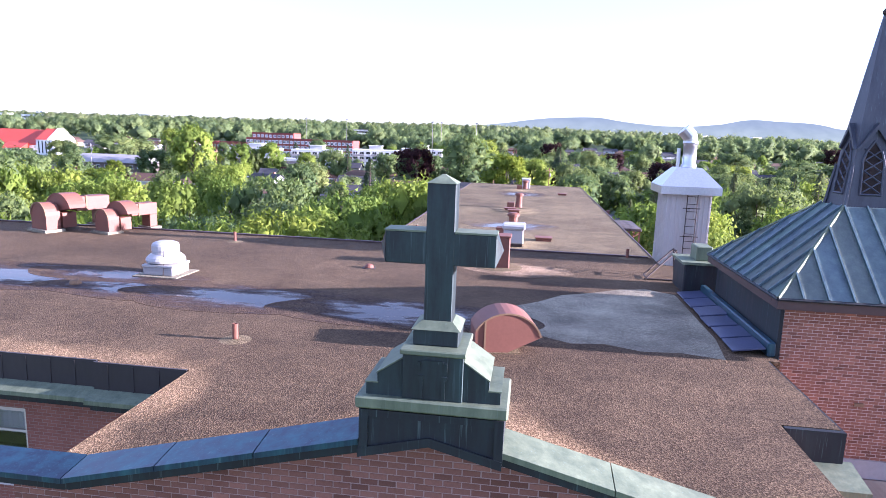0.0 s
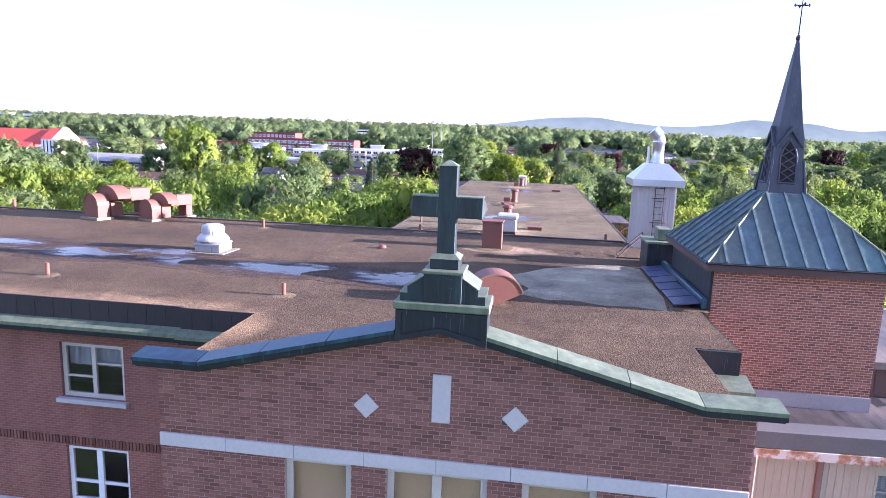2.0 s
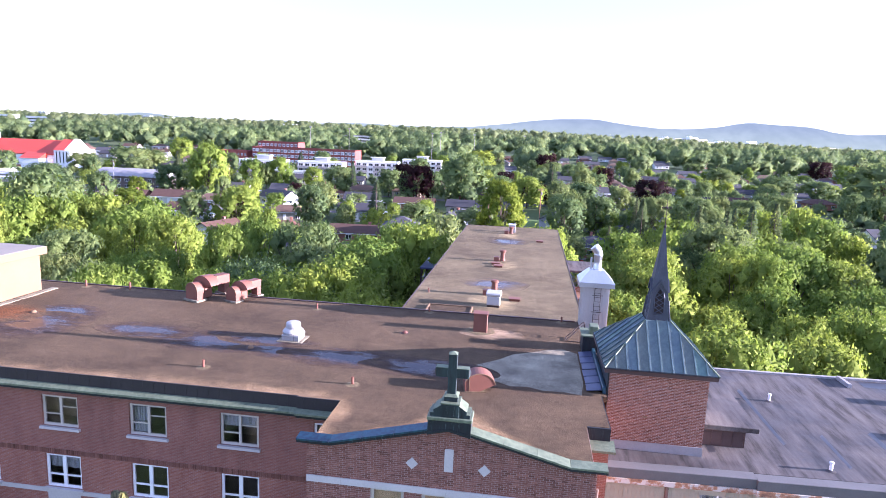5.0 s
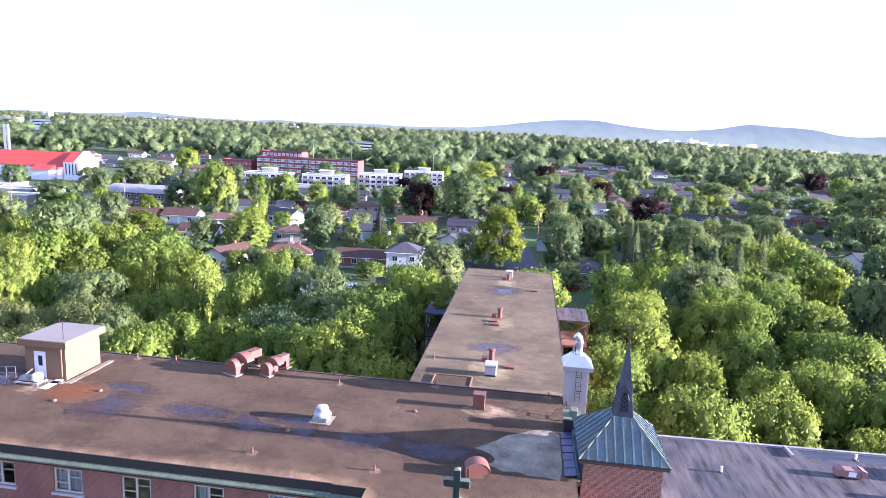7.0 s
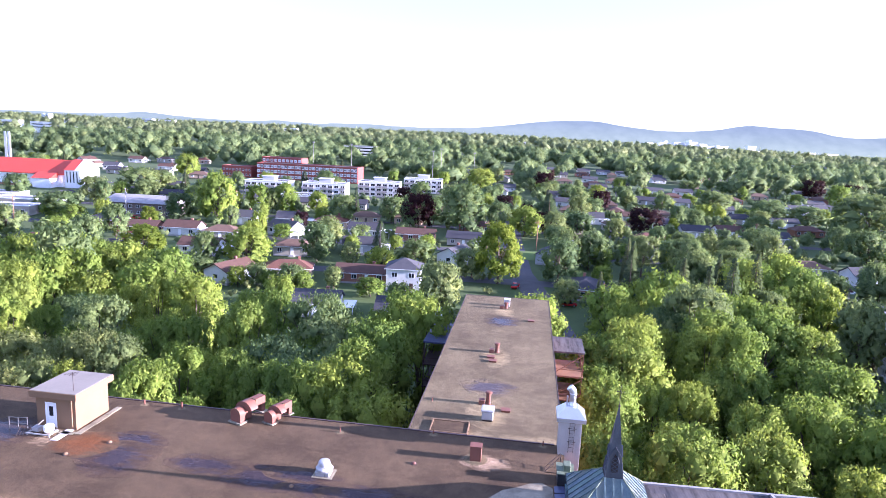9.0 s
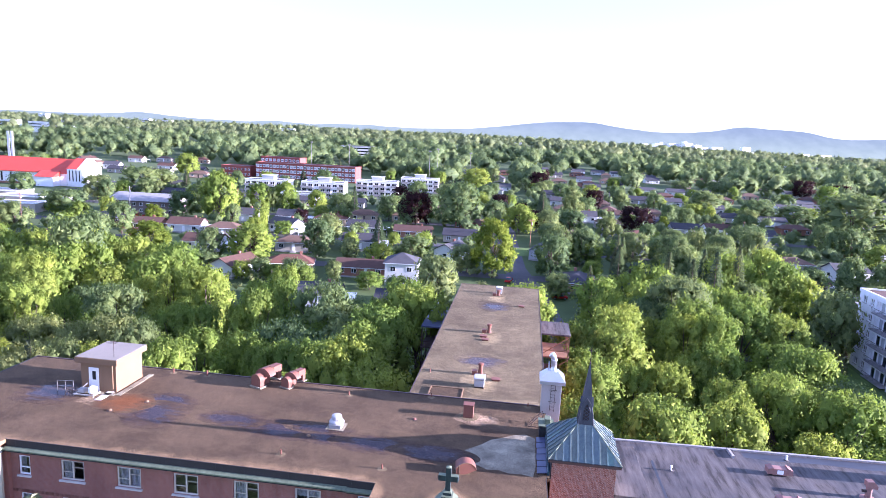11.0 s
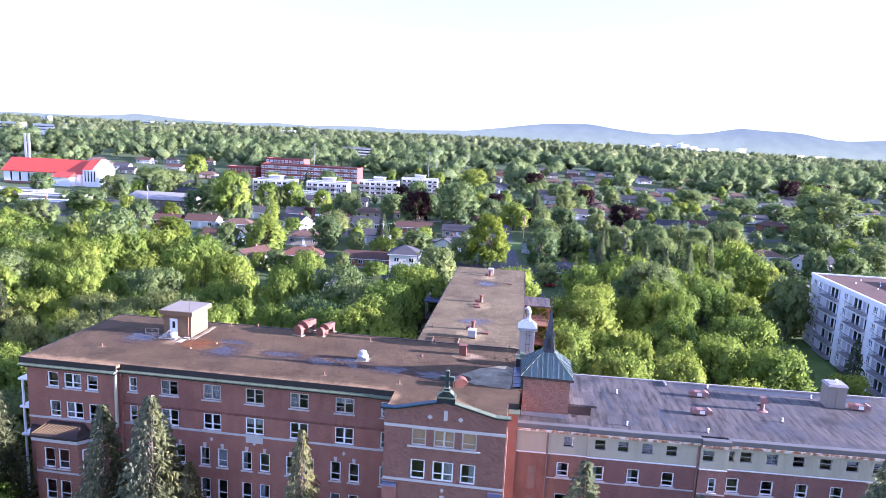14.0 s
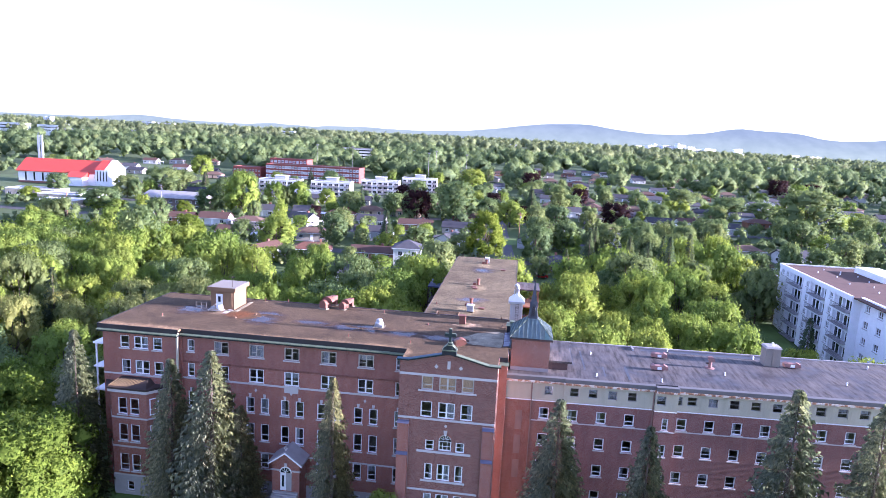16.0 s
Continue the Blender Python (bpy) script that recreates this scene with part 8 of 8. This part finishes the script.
wb = thing("white_balcony", "white painted timber balcony at the building's end", "balcony", -39.0, 0, 0)
for x in (-2.6, -0.3):
    for y in (6.2, 10.0):
        part("post", boxes((x, y, 0, x + 0.18, y + 0.18, 18.4)), M_WHITE, wb)
for z in (18.4, 15.2, 12.0):
    part("deck", boxes((-2.8, 6.0, z, 0.08, 10.4, z + 0.2)), M_WHITE, wb)

# ---- street furniture ----
for i, (x, y, h) in enumerate(((-152, 205, 13), (-60, 184, 11), (-5, 186, 12), (12, 200, 11), (27, 120, 10), (-40, 236, 11), (-180, 180, 12), (30, 236, 10), (-120, 236, 11), (70, 200, 10), (100, 240, 10))):
    p = thing("utility_pole", "weathered timber utility pole with crossarm", "utility pole", x, y, ground_z(x, y), 10 * i, group="utility poles")
    part("pole", tube(bmesh.new(), (0, 0, -1), (0, 0, h), 0.17, 0.12, 8), M_STONE if i == 0 else M_WOOD, p)
    part("crossarm", boxes((-1.2, -0.08, h - 0.9, 1.2, 0.08, h - 0.74)), M_WOOD, p)
    for k in (-1, 0, 1):
        part("insulator", tube(bmesh.new(), (k, 0, h - 0.74), (k, 0, h - 0.5), 0.05, n=6), M_FOUND, p)
    part("transformer", tube(bmesh.new(), (0.3, 0, h - 2.6), (0.3, 0, h - 1.6), 0.25, n=10), M_FASCIA, p)
for i, (x, y) in enumerate(((-160, 450), (-128, 445), (-58, 400), (-30, 402), (-58, 440))):
    p = thing("field_light", "tall sports field floodlight mast", "light mast", x, y, ground_z(x, y), 0, group="floodlight masts")
    part("mast", tube(bmesh.new(), (0, 0, -1), (0, 0, 25), 0.18, 0.1, 8), M_FASCIA, p)
    part("lamp_head", boxes((-0.9, -0.2, 24.6, 0.9, 0.2, 25.3), bevel=0.05), M_FOUND, p)


def car(x, y, turn, col, label):
    t = thing("car", label, "car", x, y, ground_z(x, y) + 0.1, turn, group="parked cars")
    bm = boxes((-2.15, -0.85, 0.3, 2.15, 0.85, 0.85), bevel=0.12)
    part("body", bm, col, t)
    part("cabin", frustum(bmesh.new(), (-1.5, -0.78, 1.2, 0.78, 0.85), (-1.05, -0.65, 0.55, 0.65, 1.42)), M_DARKGLASS, t)
    part("car_roof", boxes((-1.0, -0.63, 1.42, 0.5, 0.63, 1.46)), col, t)
    for wx in (-1.35, 1.35):
        for wy in (-0.8, 0.8):
            w = part("wheel", tube(bmesh.new(), (wx, wy - 0.1, 0.32), (wx, wy + 0.1, 0.32), 0.32, n=14), M_IRON, t)
            part("rim", tube(bmesh.new(), (wx, wy - 0.11, 0.32), (wx, wy + 0.11, 0.32), 0.18, n=10), M_GALV, w)


CARRED, CARDARK = plain("red_car_paint", (0.4, 0.02, 0.02), 0.25, vary=0.05, relief=0), plain("dark_car_paint", (0.03, 0.035, 0.05), 0.25, vary=0.05, relief=0)
for x, y, a, col, lb in ((20, 132, 5, CARRED, "red parked car beside the street"), (6, 146, 80, CARRED, "red car on the street"), (-104, 141, 10, M_WHITE, "pale car parked by a lawn"), (-60, 152, 80, CARDARK, "dark car parked by a bungalow"), (-150, 208, 8, CARRED, "red car on the cross street"), (-57, 149, 80, CARDARK, "dark car parked by a bungalow"), (-210, 240, 10, M_WHITE, "white car on a parking lot"), (-222, 238, 10, CARDARK, "dark car on a parking lot")):
    car(x, y, a, col, lb)

# ---- town trees ----
# single trees of the gardens: kind (deep, light, yellow, purple, spruce), x, y, height, crown radius
GARDEN = [("s", 80.2, 106, 12, 3.4), ("d", 73.6, 99.5, 15.5, 5), ("y", 70.5, 107.5, 13, 3.4), ("d", 76.5, 108.4, 10, 4), ("s", 81.5, 122.5, 10, 3), ("d", 70.5, 101, 8, 3.5), ("d", 89.1, 128.5, 8, 4), ("s", 68.9, 106.4, 9, 2.6),
          ("d", -62.6, 128.9, 6, 3.2), ("l", -57.8, 127.1, 5, 2.6), ("d", -52.4, 126.5, 7, 3.6), ("l", -48.9, 126.1, 5.5, 3.2), ("d", -42.1, 131.2, 6, 2.6), ("l", -30.9, 126.9, 5, 3.6), ("d", -21.7, 117.1, 7, 3.2), ("l", -66.9, 126.3, 5.5, 2.6),
          ("d", -80.1, 129.9, 6, 3.6), ("l", -103.3, 137.3, 5, 3.2), ("d", -115.5, 139.4, 7, 2.6), ("l", -80.3, 190.5, 5.5, 3.6), ("d", -51.8, 195.3, 6, 3.2), ("l", -36.8, 185.2, 5, 2.6), ("d", 19.2, 131.8, 7, 3.6), ("l", 31.1, 158.2, 5.5, 3.2),
          ("d", -17.3, 225.3, 20, 9.4), ("y", 0.8, 149.3, 17.3, 6.5), ("l", 7.3, 228.6, 12.3, 6.7), ("s", 17.1, 247.2, 16.9, 3.7), ("p", -37.2, 231.8, 14.3, 6.6), ("d", -50.9, 240.9, 11.4, 5.7),
          ("d", -67.6, 225.1, 12.9, 6), ("l", -90.5, 258.7, 9.8, 4.9), ("s", -35.6, 156.1, 15.2, 2.9), ("d", -44.6, 155.9, 7.7, 3), ("d", -56.7, 159.6, 12.3, 5.3), ("d", -26.1, 165.5, 7.9, 4.7),
          ("d", -10.9, 114.8, 13.2, 5.4), ("d", 28.5, 175.1, 11.9, 5), ("d", 28.7, 236.9, 10.1, 6), ("p", 17.5, 413, 13.4, 7.1), ("l", -25.2, 404.3, 14.8, 10.1), ("l", -72.1, 143.3, 12.5, 6.4),
          ("y", -108.7, 149.8, 9.7, 6.2), ("y", -133, 190.6, 8.5, 3.3), ("d", -133.5, 212.3, 11.1, 5.8), ("l", -116.5, 211.8, 20.5, 8.1), ("d", -177.2, 201, 10.6, 7.2), ("s", -88.4, 132.3, 6.2, 3.1),
          ("d", -231.4, 240.9, 11.7, 5.8), ("d", -198.2, 249.1, 11.8, 7.1), ("d", -200.2, 286.5, 13.6, 10.2), ("d", -198.2, 303.9, 11.2, 8.8), ("l", -228.1, 385.5, 15.4, 8.5), ("p", 58.8, 253.4, 11.4, 7),
          ("p", 46.3, 319.4, 11.9, 5), ("p", 213, 467.2, 14.4, 7.7), ("p", 227.3, 440.1, 13.9, 6), ("d", 107.1, 331.8, 13.4, 9.1), ("d", 129.2, 310.1, 12.3, 9), ("d", 147.5, 310.6, 10.5, 8.9),
          ("d", 147.3, 250.9, 22.5, 15.2), ("y", 69, 247.3, 8.7, 2.5), ("l", 208, 415.8, 14.8, 7.4)]
SIZES = {"d": (FAR[0], 13, 5.6), "l": (FAR[1], 12, 5.2), "y": (FAR[4], 14.5, 5.5), "p": (FAR[3], 12, 5.2), "s": (SPRUCE[1], 20, 2.7)}
for kind_, x, y, h, r_ in GARDEN:
    proto, ph_, pr_ = SIZES[kind_]
    place(proto, x, y, r_ / pr_, x * 13 % 360, sz=h / ph_)
for x, y, p, s in ((17, 274, SPRUCE[1], 0.8), (-79, 163, NEAR[0], 0.78), (-20, 258, FAR[0], 1.25), (20, 447, FAR[3], 1.1), (-58, 175, FAR[0], 0.9), (-46, 286, FAR[0], 1.1), (-49, 173, FAR[1], 0.55), (27, 128, SPRUCE[1], 0.55), (84, 168, NEAR[0], 0.75), (-55, 290, FAR[3], 0.9), (-30, 285, FAR[0], 1.05), (44, 170, NEAR[3], 1.0), (56, 165, NEAR[3], 1.05), (66, 158, NEAR[3], 0.95), (-113, 244, FAR[1], 1.1), (-103, 250, FAR[1], 1.15), (38, 160, SPRUCE[1], 0.7), (58, 140, SPRUCE[1], 0.75), (77, 127, FAR[4], 0.42), (72, 104, SPRUCE[1], 0.5), (73, 110, SPRUCE[1], 0.42), (68, 57, SPRUCE[1], 0.8), (65.5, 53, NEAR[4], 0.95), (60, 66, SPRUCE[1], 0.7), (56, 56, NEAR[3], 1.0), (58, 76, NEAR[3], 0.85), (64, 122, NEAR[3], 0.8), (82, 140, NEAR[3], 0.8), (110, 150, FAR[0], 0.9), (126, 168, FAR[0], 1.0), (142, 188, FAR[2], 0.9), (60, 190, NEAR[3], 0.9), (74, 180, NEAR[3], 0.95)):
    place(p, x, y, s, x * 13 % 360)
tree_n = 0
for k in range(5200):
    if tree_n >= 215:
        break
    y = rt.uniform(118, 470)
    x = rt.uniform(-0.78 * y - 60, 0.8 * y + 40)
    if min(math.hypot(x - a, y - b) for a, b in placed) < 8.5 or (-330 < x < -190 and 222 < y < 480) or (-185 < x < -125 and 205 < y < 240) or (-190 < x < -100 and 380 < y < 440):
        continue
    if (-150 < x < -55 and 258 < y < 320) or (-100 < x < -15 and 318 < y < 412) or (abs(x - 8) < 8 and y < 240) or (75 < x < 110 and y < 125) or (-60 < x < 10 and 185 < y < 235 and rt.random() < 0.6) or (-135 < x < 20 and 118 < y < 200 and rt.random() < 0.72):
        continue
    place(rt.choice((FAR[0], FAR[0], FAR[1], FAR[1], FAR[2], FAR[2], SPRUCE[1] if rt.random() < 0.3 else FAR[0], FAR[3] if rt.random() < 0.2 else FAR[2])), x, y, rt.uniform(0.6, 1.05), rt.uniform(0, 360), sz=rt.uniform(0.5, 0.9), group="town trees")
    tree_n += 1

# a belt of trees between the church and the bungalows
for k in range(26):
    x, y = rt.uniform(-205, -125), rt.uniform(246, 296)
    if (-232 < x and y > 276) or min(math.hypot(x - a, y - b) for a, b in placed) < 7:
        continue
    place(FAR[(k * 7) % 3], x, y, rt.uniform(0.6, 0.9), rt.uniform(0, 360), sz=rt.uniform(0.5, 0.75), group="town trees")

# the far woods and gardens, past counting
# leaf colours paler and bluer with distance: air haze put into the base
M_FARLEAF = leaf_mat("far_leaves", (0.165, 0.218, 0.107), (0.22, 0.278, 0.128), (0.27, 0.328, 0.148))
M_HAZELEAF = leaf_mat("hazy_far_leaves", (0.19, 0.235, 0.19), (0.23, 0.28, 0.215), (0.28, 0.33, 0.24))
M_MIDHAZELEAF = leaf_mat("haze_tinted_leaves", (0.18, 0.218, 0.122), (0.228, 0.272, 0.146), (0.285, 0.328, 0.17))
def open_ground(x, y):
    """Plots that stay free of trees."""
    if (-340 < x < -205 and 225 < y < 470) or (-840 < x < -640 and 700 < y < 905) or (-175 < x < -130 and 200 < y < 226) or (-214 < x < -20 and 372 < y < 432):
        return False
    if (-150 < x < -90 and 255 < y < 304) or (-95 < x < -45 and 300 < y < 362) or (abs(x - 6) < 7 and y < 240) or (75 < x < 112 and y < 125):
        return False
    return not any(abs(x - a) < 8.5 and (-12 if b < 330 else -34) < y - b < 6.5 for a, b in placed)


rw = np.random.default_rng(4)
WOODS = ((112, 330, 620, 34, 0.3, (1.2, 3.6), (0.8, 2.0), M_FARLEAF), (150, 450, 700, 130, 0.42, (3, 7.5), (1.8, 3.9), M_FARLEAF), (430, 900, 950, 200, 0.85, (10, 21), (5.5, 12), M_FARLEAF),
         (850, 1700, 1600, 84, 1.4, (11, 22), (7, 14), M_MIDHAZELEAF), (1600, 3400, 2100, 26, 2.8, (11, 20), (8, 15), M_HAZELEAF))
for band, (y0, y1, num, leaves, size, hs, rs, mt) in enumerate(WOODS):
    clouds, ways, made = [], [], 0
    while made < num:
        y = rt.uniform(y0, y1)
        x = rt.uniform(-1.0 * y - 60, 0.66 * y + 60)
        if band == 0 and (any(math.hypot(x - a, y - b) < 6.8 for a, b in placed) or (abs(x - 10) < 9 and y < 240) or x < -0.62 * y - 30):
            continue
        if band == 1 and (y < 200 and rt.random() < 0.5 or x < 20 and rt.random() < 0.35 or not open_ground(x, y) or (x < 80 and y < 175 and x > 20)):
            continue
        if band == 2 and (not open_ground(x, y) or y < 600 and rt.random() < 0.3):
            continue
        made += 1
        g0, h, rad = ground_z(x, y), rt.uniform(*hs), rt.uniform(*rs)
        many = (3, 7, 7, 7, 4)[band]
        lobes = rw.normal(size=(many, 3))
        lobes /= np.linalg.norm(lobes, axis=1)[:, None]
        lobes[:, 2] = lobes[:, 2] * 0.9 + 0.2
        mid = np.array([x, y, g0 + h * 0.54])
        p, w = leaf_cloud(rw, mid + lobes * np.array([rad * 0.55, rad * 0.55, h * 0.27]), np.full(many, rad * 0.52) * rw.uniform(0.75, 1.15, many), leaves, size, mid, 1.0, 0.4, 0.85)
        clouds.append(p)
        ways.append(w)
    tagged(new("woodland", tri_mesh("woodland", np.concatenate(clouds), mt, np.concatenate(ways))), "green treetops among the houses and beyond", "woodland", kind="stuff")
# pale roofs and walls far among the trees
rf = random.Random(9)
FARTOWN = [(400, 2250, 30, 62), (455, 2250, 50, 64), (500, 2250, 42, 67), (545, 2250, 36, 71), (580, 2260, 30, 66), (640, 2250, 60, 62), (735, 2250, 34, 66), (800, 1950, 40, 52), (860, 1950, 50, 51), (-195, 1880, 110, 60), (-810, 880, 44, 42), (-755, 890, 36, 41), (205, 2348, 22, 57), (265, 2343, 18, 58), (393, 2326, 26, 58), (440, 2318, 24, 63), (467, 2312, 14, 71), (533, 2299, 30, 62), (544, 2296, 9, 76), (605, 2281, 40, 59), (632, 2274, 26, 57), (729, 2246, 24, 61), (872, 2196, 30, 44), (917, 2178, 26, 44), (840, 2209, 50, 40), (-1125, 1353, 8, 58), (-1136, 1353, 6, 58), (-1105, 1365, 40, 51), (-926, 1435, 30, 58), (-889, 1458, 40, 57), (-576, 1337, 60, 48), (-530, 1356, 30, 51), (-700, 860, 50, 37)]
for k in range(76):
    y = rf.uniform(640, 2600)
    x = rf.uniform(-0.7 * y, 0.8 * y)
    w, d, h = rf.uniform(14, 45), rf.uniform(10, 18), rf.uniform(8, 14)
    if k < 46:
        y, w = rf.uniform(1500, 2700), w * 0.5
        x, h = y * rf.uniform(0.1, 0.62), rf.uniform(11, 16)
    t = thing("far_building", "small pale flat-roofed building far among trees", "building", x, y, ground_z(x, y), rf.uniform(20, 50) if k < 46 else rf.uniform(-15, 15), group="far pale buildings")
    part("wall", boxes((-w / 2, -d / 2, -2, w / 2, d / 2, h)), M_WHITE if k < 46 else rf.choice((M_WHITEHOUSE, HOUSEWALLS[1], M_WHITEHOUSE)), t)
    part("roof", boxes((-w / 2 - 0.3, -d / 2 - 0.3, h, w / 2 + 0.3, d / 2 + 0.3, h + 0.6)), M_FASCIA, t)
    for s in range(int(h / 3.4)):
        part("window_strip", boxes((-w / 2 + 1, -d / 2 - 0.05, 1.2 + 3.3 * s, w / 2 - 1, -d / 2 - 0.004, 2.6 + 3.3 * s)), M_DARKGLASS, t)
# white blocks of the town centre that stand out of the far trees
for x, y, w, z in FARTOWN:
    t = thing("far_building", "white block of the far town centre above the trees", "building", x, y, ground_z(x, y), rf.uniform(25, 42) if x > 0 else rf.uniform(-8, 8), group="far white blocks")
    h = z - ground_z(x, y)
    part("wall", boxes((-w / 2, -7, -2, w / 2, 7, h)), M_WHITE, t)
    part("roof", boxes((-w / 2 - 0.4, -7.4, h, w / 2 + 0.4, 7.4, h + 0.8)), M_WHITE, t)
    for s in range(2):
        part("window_strip", boxes((-w / 2 + 2, -7.06, h - 4 - 4.5 * s, w / 2 - 2, -7.004, h - 2.4 - 4.5 * s)), M_DARKGLASS, t)
# prototypes of trees that were only patterns
for p in (*NEAR, *FAR, *BACK, *SPRUCE, *FARK, BIGMAPLE):
    for o in (*p.children_recursive, p):
        bpy.data.objects.remove(o)
